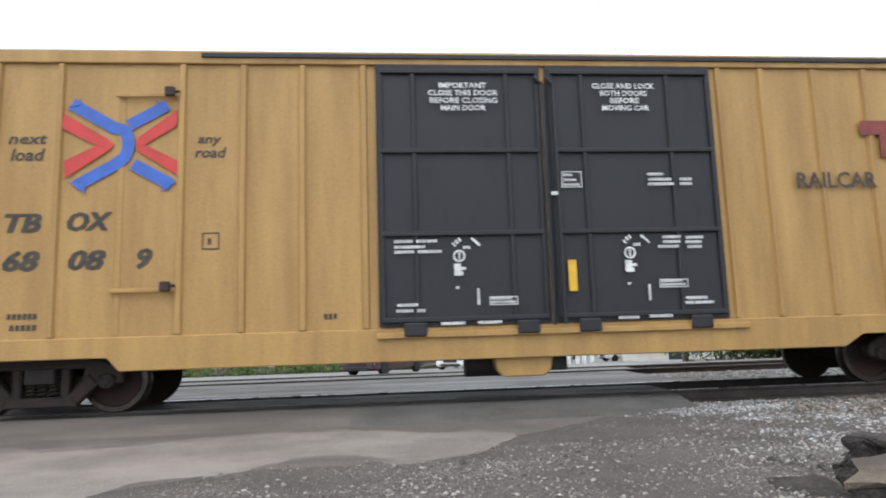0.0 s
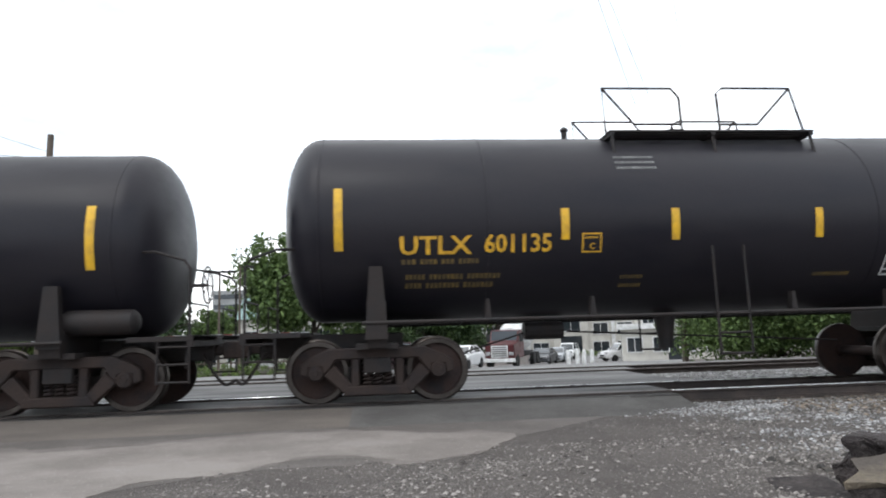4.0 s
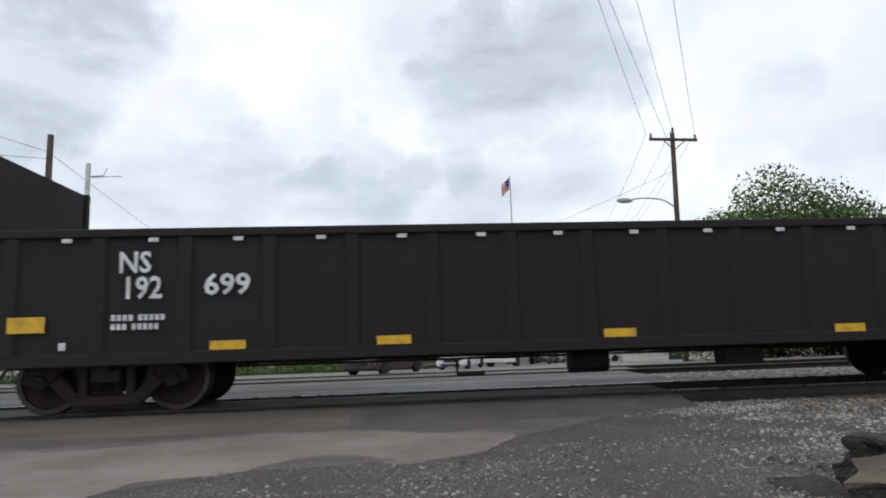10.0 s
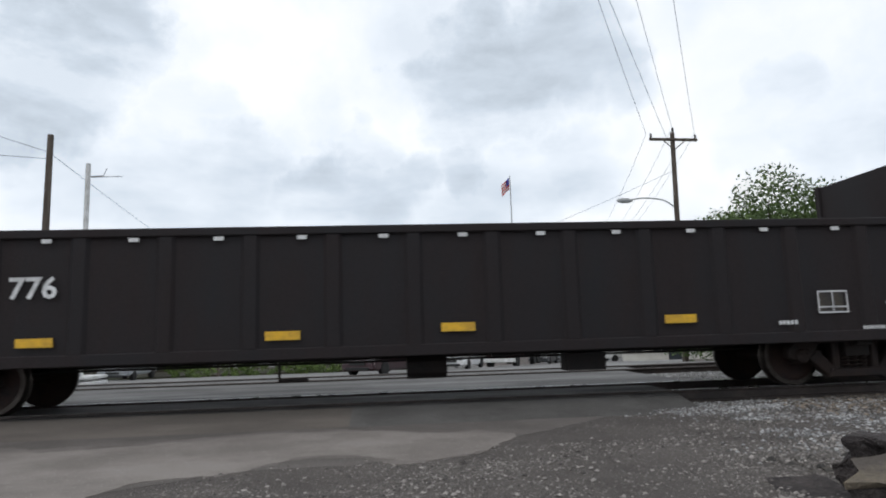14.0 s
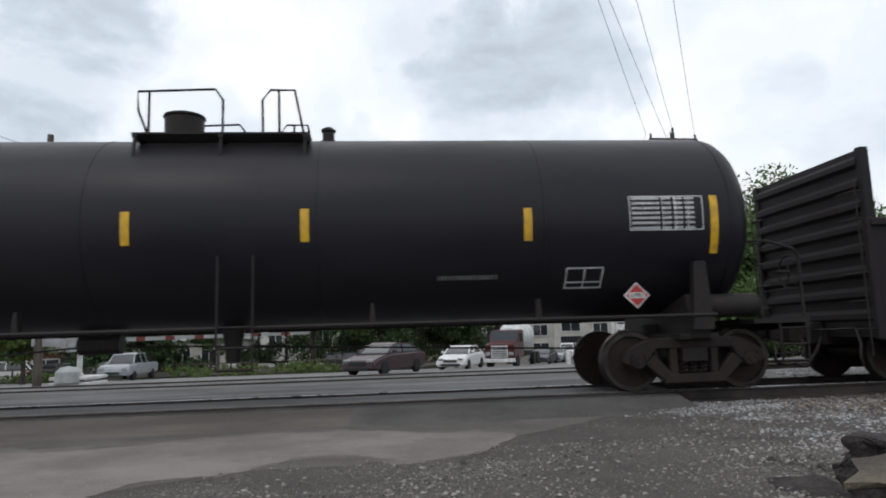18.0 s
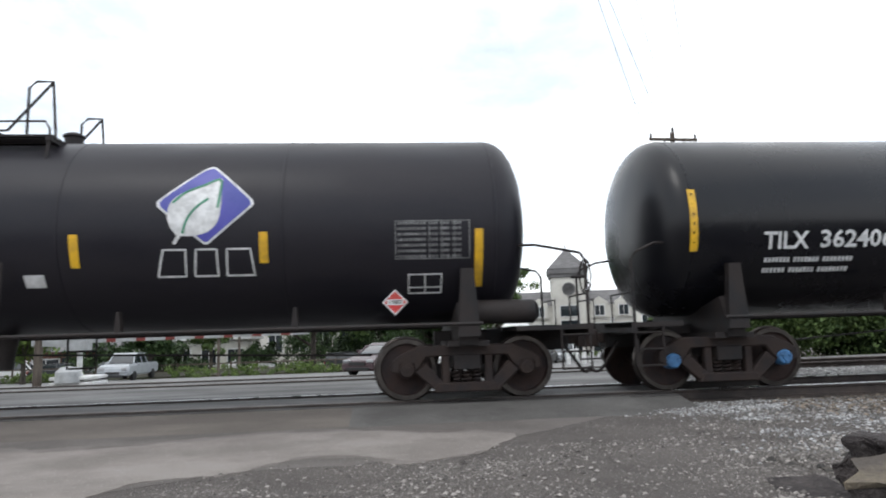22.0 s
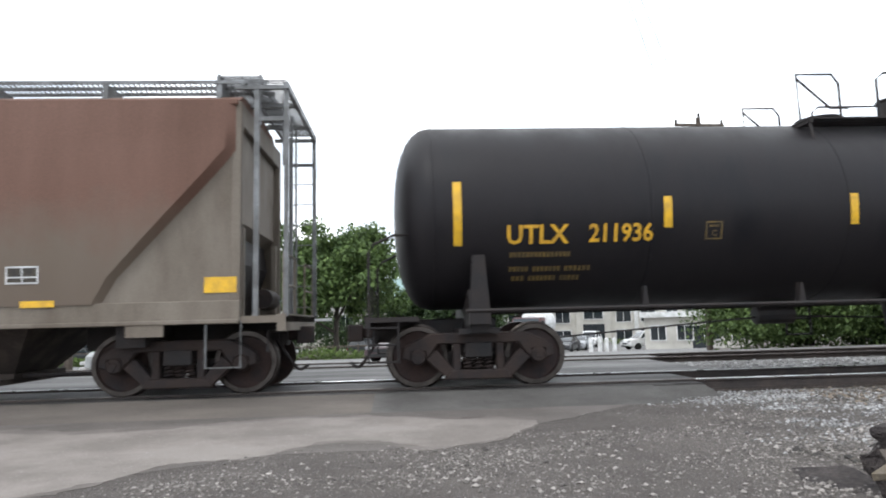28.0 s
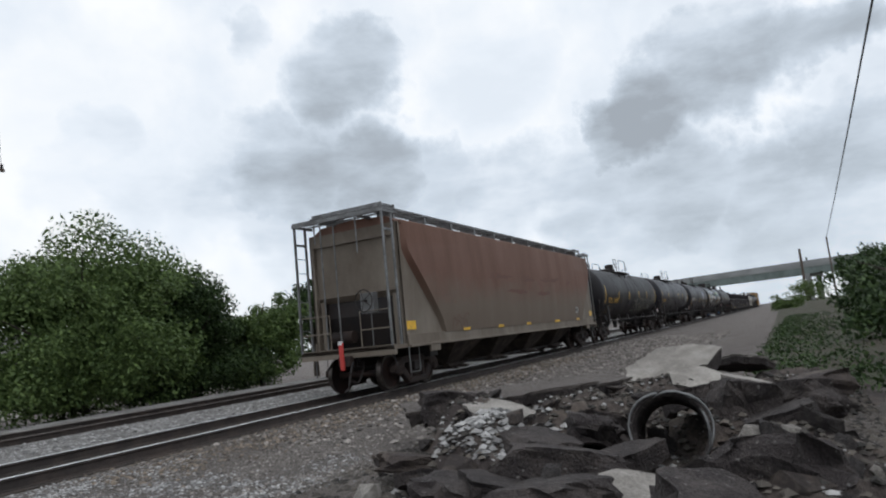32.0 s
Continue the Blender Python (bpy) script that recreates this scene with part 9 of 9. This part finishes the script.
# ---- buildings ----
M["stucco"] = mat("cream_stucco", (0.58, 0.56, 0.51), 0.9, dark=(0.46, 0.44, 0.40), amount=0.4, scale=0.5, grain=0.08, bump=0.1)
M["roof_grey"] = mat("grey_roof_shingles", (0.17, 0.165, 0.165), 0.9, dark=(0.12, 0.115, 0.115), amount=0.5, scale=1.0, squash=(1, 1, 5), grain=0.2, bump=0.2)
M["brick"] = mat("red_brick", (0.24, 0.105, 0.075), 0.9, dark=(0.16, 0.075, 0.055), amount=0.5, scale=2, squash=(1, 1, 6), grain=0.2, bump=0.2)
M["teal"] = mat("pale_teal_metal", (0.20, 0.30, 0.29), 0.6, dark=(0.15, 0.23, 0.22), amount=0.3, scale=0.6, grain=0.06, bump=0.03)
M["bridge"] = mat("grey_bridge_concrete", (0.30, 0.31, 0.31), 0.85, dark=(0.22, 0.23, 0.23), amount=0.5, scale=0.15, squash=(1, 1, 2), grain=0.1, bump=0.1)
M["bridge_green"] = mat("grey_green_steel", (0.16, 0.20, 0.19), 0.6, dark=(0.11, 0.14, 0.13), amount=0.4, scale=0.3, grain=0.1, bump=0.05)


def window(parent, x, y, z, w, h, mullion=True, name="window"):
    """A window set in a wall that faces -y: frame, recessed panes."""
    bm = bmesh.new()
    f = 0.10
    for x0, x1, z0, z1 in ((x - w / 2 - f, x - w / 2, z - h / 2 - f, z + h / 2 + f), (x + w / 2, x + w / 2 + f, z - h / 2 - f, z + h / 2 + f), (x - w / 2, x + w / 2, z - h / 2 - f, z - h / 2), (x - w / 2, x + w / 2, z + h / 2, z + h / 2 + f)):
        quad_box(bm, x0, x1, y - 0.10, y + 0.02, z0, z1)
    if mullion:
        quad_box(bm, x - 0.03, x + 0.03, y - 0.06, y + 0.02, z - h / 2, z + h / 2)
    win = part(name, bm, M["white_metal"], parent)
    bm = bmesh.new()
    quad_box(bm, x - w / 2, x + w / 2, y - 0.03, y - 0.005, z - h / 2, z + h / 2)
    part("pane", bm, M["glass"], win)


def clock_tower():
    b = thing("tower_building", "cream building with a square clock tower and a pointed grey roof", "building", m=pose(26.6, 91.5, -3.2, 0, 0, -12))
    bm = bmesh.new()
    quad_box(bm, -2.4, 2.4, -0.8, 4.0, 0, 12.6)
    tower = part("tower", bm, M["stucco"], b)
    bm = bmesh.new()
    quad_box(bm, -2.85, 2.85, -1.25, 4.45, 12.4, 13.2)
    quad_box(bm, -2.65, 2.65, -1.05, 4.25, 11.9, 12.4)
    bevel(bm, 0.06)
    part("cornice", bm, M["roof_grey"], b)
    bm = bmesh.new()
    v = [bm.verts.new(p) for p in ((-2.9, -1.3, 13.2), (2.9, -1.3, 13.2), (2.9, 4.5, 13.2), (-2.9, 4.5, 13.2), (0, 1.6, 16.4))]
    for k in range(4):
        bm.faces.new((v[k], v[(k + 1) % 4], v[4]))
    bm.faces.new(v[:4][::-1])
    tube(bm, [(0, 1.6, 16.3), (0, 1.6, 17.0)], 0.08, 5)
    part("tower_roof", bm, M["roof_grey"], b)
    bm = bmesh.new()
    lathe(bm, [(-0.86, 0.95), (-0.98, 0.95), (-0.98, 0.72), (-0.86, 0.72)], 20, "y", (0, 0, 10.2))
    part("clock_ring", bm, M["roof_grey"], tower)
    window(b, 0, -0.82, 7.0, 2.6, 1.5)
    window(b, 0, -0.82, 4.9, 2.6, 1.5)
    bm = bmesh.new()
    quad_box(bm, -1.5, 1.5, -0.9, -0.82, 0.1, 3.4)
    part("entrance", bm, M["glass"], b)
    for s in (-1, 1):
        bm = bmesh.new()
        quad_box(bm, *sorted((s * 2.4, s * 12.5)), 0.2, 9, 0, 8.0)
        part("wing", bm, M["stucco"], b)
        bm = bmesh.new()
        prism(bm, [(0.0, 7.9), (4.6, 10.2), (9.2, 7.9)], *sorted((s * 2.4, s * 12.8)), "yz")
        part("wing_roof", bm, M["roof_grey"], b)
        for k in range(3):
            x = s * (4.3 + 3.4 * k)
            bm = bmesh.new()
            prism(bm, [(x - 1.2, 6.0), (x + 1.2, 6.0), (x + 1.2, 8.2), (x, 9.0), (x - 1.2, 8.2)], -0.1, 2.0)
            part("dormer", bm, M["stucco"], b)
            window(b, x, -0.12, 7.0, 1.3, 1.4)
            window(b, x, 0.18, 4.4, 2.0, 1.5)
            window(b, x, 0.18, 1.6, 2.2, 1.8)
            bm = bmesh.new()
            quad_box(bm, x + s * 1.7 - 0.25, x + s * 1.7 + 0.25, -0.5, 0.2, 0, 6.0)
            part("column", bm, M["white_metal"], b)


clock_tower()


def stepped_house():
    b = thing("gabled_house", "white three-storey house with a stepped gable and dark windows", "building", m=pose(30.0, 66.5, -2.3, 0, 0, -20))
    bm = bmesh.new()
    prism(bm, [(-3.2, 0), (3.2, 0), (3.2, 7.4), (2.3, 7.4), (2.3, 8.6), (1.3, 8.6), (1.3, 9.8), (0.5, 9.8), (0.5, 10.6), (-0.5, 10.6), (-0.5, 9.8), (-1.3, 9.8), (-1.3, 8.6), (-2.3, 8.6), (-2.3, 7.4), (-3.2, 7.4)], 0, 0.5)
    part("gable_wall", bm, M["stucco"], b)
    bm = bmesh.new()
    quad_box(bm, -3.1, 3.1, 0.5, 11, 0, 7.3)
    part("wall", bm, M["stucco"], b)
    bm = bmesh.new()
    prism(bm, [(-3.3, 7.2), (0, 9.9), (3.3, 7.2)], 0.5, 11.2)
    part("roof", bm, M["roof_grey"], b)
    for x in (-2.0, 0.0, 2.0):
        for z in (1.6, 4.0, 6.2):
            window(b, x, -0.02, z, 1.1, 1.4)
    bm = bmesh.new()
    quad_box(bm, -3.6, 3.6, -3.2, 0, 3.1, 3.4)
    part("porch_roof", bm, M["white_metal"], b)
    for x in (-3.3, -1.1, 1.1, 3.3):
        bm = bmesh.new()
        tube(bm, [(x, -3.0, 0), (x, -3.0, 3.1)], 0.15, 10)
        part("porch_column", bm, M["white_metal"], b, smooth=True)


stepped_house()


def low_building(x, y, w, d, h, turn, wall, roof, label, windows=4, name="low_building"):
    b = thing(name, label, "building", m=pose(x, y, rise_at(x, y) - 0.1, 0, 0, turn))
    bm = bmesh.new()
    quad_box(bm, -w / 2, w / 2, 0, d, 0, h)
    part("wall", bm, M[wall], b)
    bm = bmesh.new()
    if roof == "flat":
        quad_box(bm, -w / 2 - 0.4, w / 2 + 0.4, -0.5, d + 0.4, h, h + 0.5)
        part("roof", bm, M["white_metal"], b)
    else:
        prism(bm, [(-0.6, h - 0.1), (d / 2, h + d * 0.28), (d + 0.6, h - 0.1)], -w / 2 - 0.4, w / 2 + 0.4, "yz")
        part("roof", bm, M[roof], b)
    for k in range(windows):
        window(b, -w / 2 + w * (k + 0.5) / windows, -0.02, h * 0.52, w / windows * 0.55, h * 0.42)
    bm = bmesh.new()
    quad_box(bm, -0.55, 0.55, -0.06, 0.0, 0, 2.1)
    part("door", bm, M["glass"], b)


low_building(-20, 62, 14, 9, 3.4, 4, "stucco", "flat", "long low white shop behind the car park", 6)
low_building(-40, 66, 12, 9, 3.2, 8, "stucco", "roof_grey", "low pale house with a grey roof", 4)
low_building(-5, 82, 26, 12, 6.0, 3, "stucco", "teal", "long building with a pale teal roof behind trees", 9)
low_building(-27, 58, 7, 6, 2.7, 10, "brick", "roof_grey", "small brick house with a grey roof", 2)
low_building(25.5, 55.5, 9, 6, 2.9, -20, "stucco", "flat", "low white kiosk with a flat roof beside the road", 4)
low_building(42, 72, 16, 10, 5.6, -15, "stucco", "roof_grey", "pale two-storey building behind the bushes", 5)
low_building(38.0, 44, 5, 6, 5.6, -30, "stucco", "flat", "narrow pale building behind the bushes", 2)
for k, (x, y, w, h) in enumerate(((-62, 260, 12, 27), (-52, 262, 9, 24), (-34, 270, 5, 24), (-30, 272, 4, 26), (-22, 268, 8, 19), (-90, 250, 20, 18), (-8, 280, 14, 16))):
    b = thing("distant_building", "distant pale tower block against the sky", "building", m=pose(x, y, -6))
    bm = bmesh.new()
    quad_box(bm, -w / 2, w / 2, 0, 12, 0, h)
    part("wall", bm, M["bridge"], b)
    for i in range(5):
        bm = bmesh.new()
        quad_box(bm, -w / 2 + 0.6, w / 2 - 0.6, -0.12, 0, h - 3.4 - 4 * i, h - 1.6 - 4 * i)
        part("window_band", bm, M["glass"], b)


# wooded ridge on the horizon
def ridge():
    rng = np.random.default_rng(5)
    centres, radii = [], []
    for k in range(900):
        a = radians(rng.uniform(-45, 62))
        d = rng.uniform(330, 420)
        centres.append((math.sin(a) * d, math.cos(a) * d, -6 + rng.random() ** 1.5 * 17))
        radii.append(rng.uniform(5, 10))
    me = leaves(centres, radii, 22, 1.6, 6)
    me.materials.append(M["leaf_dark"])
    tagged(new("far_woods", me), "dark wooded ridge on the horizon", "woods", kind="stuff")


ridge()


# ---- overpass across the railway ----
def overpass():
    a, b = Vector((262, 62, 0)), Vector((214, -40, 0))
    way = b - a
    o = thing("overpass", "long grey road bridge crossing high over the railway", "bridge", m=pose(a.x, a.y, 0, 0, 0, math.degrees(math.atan2(way.y, way.x))))
    n = way.length
    bm = bmesh.new()
    quad_box(bm, -60, n + 60, -5, 5, 10.6, 11.4)
    part("deck", bm, M["bridge"], o)
    for y in (-4.6, 4.6):
        bm = bmesh.new()
        quad_box(bm, -60, n + 60, y - 0.2, y + 0.2, 8.6, 10.6)
        part("girder", bm, M["bridge_green"], o)
        bm = bmesh.new()
        quad_box(bm, -60, n + 60, y - 0.25, y + 0.25, 11.4, 12.6)
        part("parapet", bm, M["bridge"], o)
    for x in (-30, 12, 40, 78, 106, n + 25):
        for y in (-3.5, 3.5):
            bm = bmesh.new()
            tube(bm, [(x, y, -1), (x, y, 8.6)], 0.8, 12)
            part("pier", bm, M["bridge"], o, smooth=True)
        bm = bmesh.new()
        quad_box(bm, x - 0.9, x + 0.9, -4.8, 4.8, 7.6, 8.6)
        part("pier_cap", bm, M["bridge"], o)
    for k in range(8):
        bm = bmesh.new()
        x = n - 34 + 9 * k
        tube(bm, [(x, -4.6, 12.5), (x, -4.6, 13.6)], 0.25, 6)
        part("parapet_post", bm, M["bridge_green"], o)


overpass()


# ---- vehicles ----
PAINT = {k: mat(n, c, 0.38, dark=tuple(v * 0.85 for v in c), amount=0.2, scale=2, grain=0.03, bump=0.0, coat=0.25) for k, n, c in (
    ("maroon", "maroon_car_paint", (0.030, 0.005, 0.009)), ("white", "white_car_paint", (0.72, 0.72, 0.72)), ("silver", "silver_car_paint", (0.36, 0.38, 0.40)), ("red", "dark_red_truck_paint", (0.075, 0.012, 0.014)),
    ("dark", "dark_grey_car_paint", (0.04, 0.042, 0.047)), ("blue", "blue_car_paint", (0.05, 0.09, 0.2)))}


def vehicle(kind, paint, x, y, heading, label, z=None):
    """A car seen from outside: body, cabin, glass, lamps, wheels. Its nose points along +x before it is turned."""
    v = thing("car" if kind == "sedan" else kind, label, "car" if kind != "pickup" else "pickup truck", "vehicles on the road", pose(x, y, (rise_at(x, y) + 0.04) if z is None else z, 0, 0, heading))
    if kind == "sedan":
        L, W, body, roof = 2.38, 0.91, [(-2.38, 0.30), (-2.36, 0.75), (-2.30, 0.96), (-1.75, 1.02), (0.95, 0.98), (1.9, 0.82), (2.28, 0.68), (2.38, 0.45), (2.34, 0.26), (1.0, 0.20), (-1.0, 0.20)], [(-1.95, 1.0), (-1.05, 1.42), (0.05, 1.46), (0.45, 1.36), (1.12, 0.97)]
    elif kind == "suv":
        L, W, body, roof = 2.3, 0.95, [(-2.28, 0.35), (-2.30, 0.85), (-2.25, 1.08), (1.0, 1.08), (1.9, 0.98), (2.25, 0.82), (2.30, 0.5), (2.25, 0.32), (-1.0, 0.28)], [(-2.2, 1.06), (-1.95, 1.70), (0.3, 1.76), (0.6, 1.66), (1.15, 1.06)]
    else:
        L, W, body, roof = 2.7, 0.97, [(-2.70, 0.45), (-2.70, 1.10), (-0.75, 1.12), (1.2, 1.14), (2.3, 1.08), (2.62, 0.95), (2.70, 0.55), (2.6, 0.40), (-1.0, 0.38)], [(-0.85, 1.10), (-0.70, 1.76), (0.6, 1.80), (0.85, 1.70), (1.45, 1.12)]
    bm = bmesh.new()
    prism(bm, body, -W, W)
    bevel(bm, 0.09, 3)
    part("body", bm, PAINT[paint], v, smooth=True)
    bm = bmesh.new()
    lo, hi = [bm.verts.new((a, -W + 0.10 + (b - 1.0) * 0.30, b)) for a, b in roof], [bm.verts.new((a, W - 0.10 - (b - 1.0) * 0.30, b)) for a, b in roof]
    bm.faces.new(lo)
    bm.faces.new(hi[::-1])
    for i in range(len(roof)):
        j = (i + 1) % len(roof)
        bm.faces.new((lo[j], lo[i], hi[i], hi[j]))
    bevel(bm, 0.05, 2)
    part("cabin_glass", bm, M["glass"], v, smooth=True)
    top = max(b for a, b in roof)
    cap = [p for p in roof if p[1] > top - 0.14]
    bm = bmesh.new()
    prism(bm, [(a, b + 0.012) for a, b in cap] + [(a, b - 0.05) for a, b in cap[::-1]], -W + 0.22, W - 0.22)
    part("roof", bm, PAINT[paint], v)
    for s in (-1, 1):
        for (a, b), (c, d) in ((roof[0], roof[1]), (roof[-2], roof[-1])):
            bm = bmesh.new()
            tube(bm, [(a, s * (W - 0.11 - (b - 1.0) * 0.30), b), (c, s * (W - 0.11 - (d - 1.0) * 0.30), d)], 0.045, 6)
            part("pillar", bm, PAINT[paint], v)
        bm = bmesh.new()
        xm = (roof[1][0] + roof[-2][0]) / 2
        tube(bm, [(xm, s * (W - 0.10), 1.02), (xm, s * (W - 0.10 - (top - 1.0) * 0.30), top - 0.02)], 0.04, 6)
        part("pillar", bm, PAINT[paint], v)
        bm = bmesh.new()
        quad_box(bm, roof[-1][0] - 0.42, roof[-1][0] - 0.24, *sorted((s * W, s * (W + 0.16))), 1.02, 1.16)
        bevel(bm, 0.03)
        part("mirror", bm, PAINT[paint], v)
        bm = bmesh.new()
        zh = body[-4 if kind != "sedan" else 6][1]
        quad_box(bm, L - 0.20, L - 0.01, *sorted((s * (W - 0.12), s * (W - 0.46))), 0.62 if kind == "sedan" else 0.74, 0.76 if kind == "sedan" else 0.92)
        bevel(bm, 0.03)
        part("headlight", bm, M["chrome"], v, "clear headlight")
        bm = bmesh.new()
        quad_box(bm, -L - 0.01, -L + 0.10, *sorted((s * (W - 0.06), s * (W - 0.34))), 0.72, 0.92)
        part("tail_light", bm, M["stripe_red"], v)
        for wx in (-L * 0.60, L * 0.62):
            bm = bmesh.new()
            lathe(bm, [(-0.11, 0.20), (-0.11, 0.31), (-0.09, 0.335), (0.09, 0.335), (0.11, 0.31), (0.11, 0.20)], 20, "y", (wx, s * (W - 0.08), 0.335))
            wheel = part("wheel", bm, M["tyre"], v, smooth=True)
            bm = bmesh.new()
            lathe(bm, [(-0.09, 0.21), (-0.06, 0.19), (-0.08, 0.05), (-0.09, 0.0)] if s < 0 else [(0.09, 0.21), (0.06, 0.19), (0.08, 0.05), (0.09, 0.0)], 16, "y", (wx, s * (W - 0.08), 0.335))
            part("rim", bm, M["chrome"], wheel, smooth=True)
    bm = bmesh.new()
    quad_box(bm, L - 0.05, L + 0.012, -0.42, 0.42, 0.52, 0.66)
    part("grille", bm, M["signal_black"], v)
    bm = bmesh.new()
    quad_box(bm, L - 0.04, L + 0.015, -0.62, 0.62, 0.30, 0.42)
    part("air_intake", bm, M["signal_black"], v)
    return v


LANE = 243.5
vehicle("sedan", "maroon", -0.05, 31.2, 237.5, "maroon sedan waiting at the level crossing")
vehicle("sedan", "white", 4.75, 41.0, 246, "white car waiting behind the maroon sedan")
vehicle("sedan", "dark", 14.6, 59.5, LANE, "dark car in the waiting queue")
vehicle("sedan", "silver", 17.6, 65.5, LANE, "silver car in the waiting queue")
vehicle("suv", "white", 20.4, 71.5, LANE, "white sport utility car in the waiting queue")
vehicle("pickup", "silver", -17.1, 45.0, 270, "silver pickup truck waiting beyond the hedge")
vehicle("suv", "white", 23.0, 61.5, 190, "white sport utility car crossing the car park")
for k, (x, y, h, kind, p) in enumerate(((-26, 55, 10, "sedan", "dark"), (-30, 56, 12, "suv", "white"), (-22, 56, 5, "sedan", "silver"), (-12, 60, 350, "sedan", "white"), (-3.5, 62, 0, "suv", "dark"), (-35, 53, 190, "sedan", "blue"), (27, 70, 160, "sedan", "red"))):
    vehicle(kind, p, x, y, h, "parked car in the car park behind the hedge")


def mixer():
    v = thing("mixer_truck", "dark red concrete mixer truck with a pale drum", "truck", "vehicles on the road", pose(10.0, 50.2, rise_at(0, 50) + 0.04, 0, 0, LANE))
    bm = bmesh.new()
    prism(bm, [(1.2, 0.7), (4.0, 0.7), (4.1, 1.7), (2.9, 1.95), (2.6, 2.75), (1.2, 2.8)], -1.1, 1.1)
    bevel(bm, 0.06, 2)
    part("cab", bm, PAINT["red"], v)
    bm = bmesh.new()
    quad_box(bm, 4.06, 4.14, -0.62, 0.62, 0.8, 1.65)
    part("grille", bm, M["white_metal"], v)
    bm = bmesh.new()
    for k in range(5):
        quad_box(bm, 4.14, 4.16, -0.55, 0.55, 0.88 + 0.15 * k, 0.95 + 0.15 * k)
    part("grille_slots", bm, M["signal_black"], v)
    bm = bmesh.new()
    prism(bm, [(2.72, 1.98), (2.93, 1.98), (2.64, 2.70), (2.46, 2.70)], -0.98, 0.98)
    part("windscreen", bm, M["glass"], v)
    bm = bmesh.new()
    quad_box(bm, 3.95, 4.25, -1.15, 1.15, 0.45, 0.72)
    bevel(bm, 0.03)
    part("bumper", bm, M["white_metal"], v)
    for s in (-1, 1):
        bm = bmesh.new()
        quad_box(bm, 3.95, 4.12, *sorted((s * 0.7, s * 1.05)), 0.95, 1.2)
        part("headlight", bm, M["chrome"], v)
        bm = bmesh.new()
        quad_box(bm, 2.55, 2.7, *sorted((s * 1.15, s * 1.4)), 1.9, 2.5)
        part("mirror", bm, M["signal_black"], v)
        for wx in (3.2, -2.0, -3.3):
            bm = bmesh.new()
            lathe(bm, [(-0.16, 0.25), (-0.16, 0.48), (0.16, 0.48), (0.16, 0.25)], 18, "y", (wx, s * 0.98, 0.5))
            part("wheel", bm, M["tyre"], v, smooth=True)
    bm = bmesh.new()
    quad_box(bm, -4.2, 2.0, -0.5, 0.5, 0.7, 1.1)
    part("chassis", bm, M["signal_black"], v)
    bm = bmesh.new()
    lathe(bm, [(1.15, 0.0), (1.1, 0.6), (0.4, 1.1), (-1.0, 1.28), (-2.2, 1.1), (-3.6, 0.55), (-3.65, 0.0)], 24, "x", (0, 0, 2.35))
    part("drum", bm, M["white_metal"], v, smooth=True)


mixer()
# low fence of posts and rails behind the road, and white bollards by the kiosk
fence = thing("rail_fence", "low dark rail fence behind the hedge", "fence", m=pose(-34, 51.5, rise_at(0, 51.5)))
for k in range(22):
    bm = bmesh.new()
    quad_box(bm, 2.0 * k - 0.05, 2.0 * k + 0.05, -0.05, 0.05, 0, 1.15)
    part("post", bm, M["wood_pole"], fence)
for z in (0.5, 0.95):
    bm = bmesh.new()
    quad_box(bm, 0, 42, -0.03, 0.03, z, z + 0.10)
    part("rail", bm, M["wood_pole"], fence)
bm = bmesh.new()
lathe(bm, [(0, 0.16), (0.95, 0.16), (1.05, 0.12), (1.08, 0.0)], 12, "z")
post_mesh = finish(bm, "bollard", M["white_metal"], True)
for x, y in ((13.4, 47.0), (14.2, 47.4), (14.9, 48.0), (15.6, 48.3)):
    ob = new("bollard", post_mesh)
    ob.matrix_basis = pose(x, y, rise_at(x, y))
    tagged(ob, "white round-topped bollard beside the road", "bollard", "bollards by the road")


# ---- all that moves ----
def motions():
    times = [0, 2, 4, 6, 8, 10, 12, 14, 16, 18, 20, 22, 24, 26, 28, 30, 32]
    for car, u in CARS:
        walk(car, [(t, pose(u + ground_speed(t), TRACK, 0)) for t in times])
    steps = [k / 15 for k in range(481)]
    turns = [(t, pose(0, 0, 0, 0, math.degrees(ground_speed(t) / WHEEL), 0)) for t in steps]
    for axle, ax in AXLES:
        here = pose(ax, 0, WHEEL)
        walk(axle, [(t, here @ m) for t, m in turns])


motions()
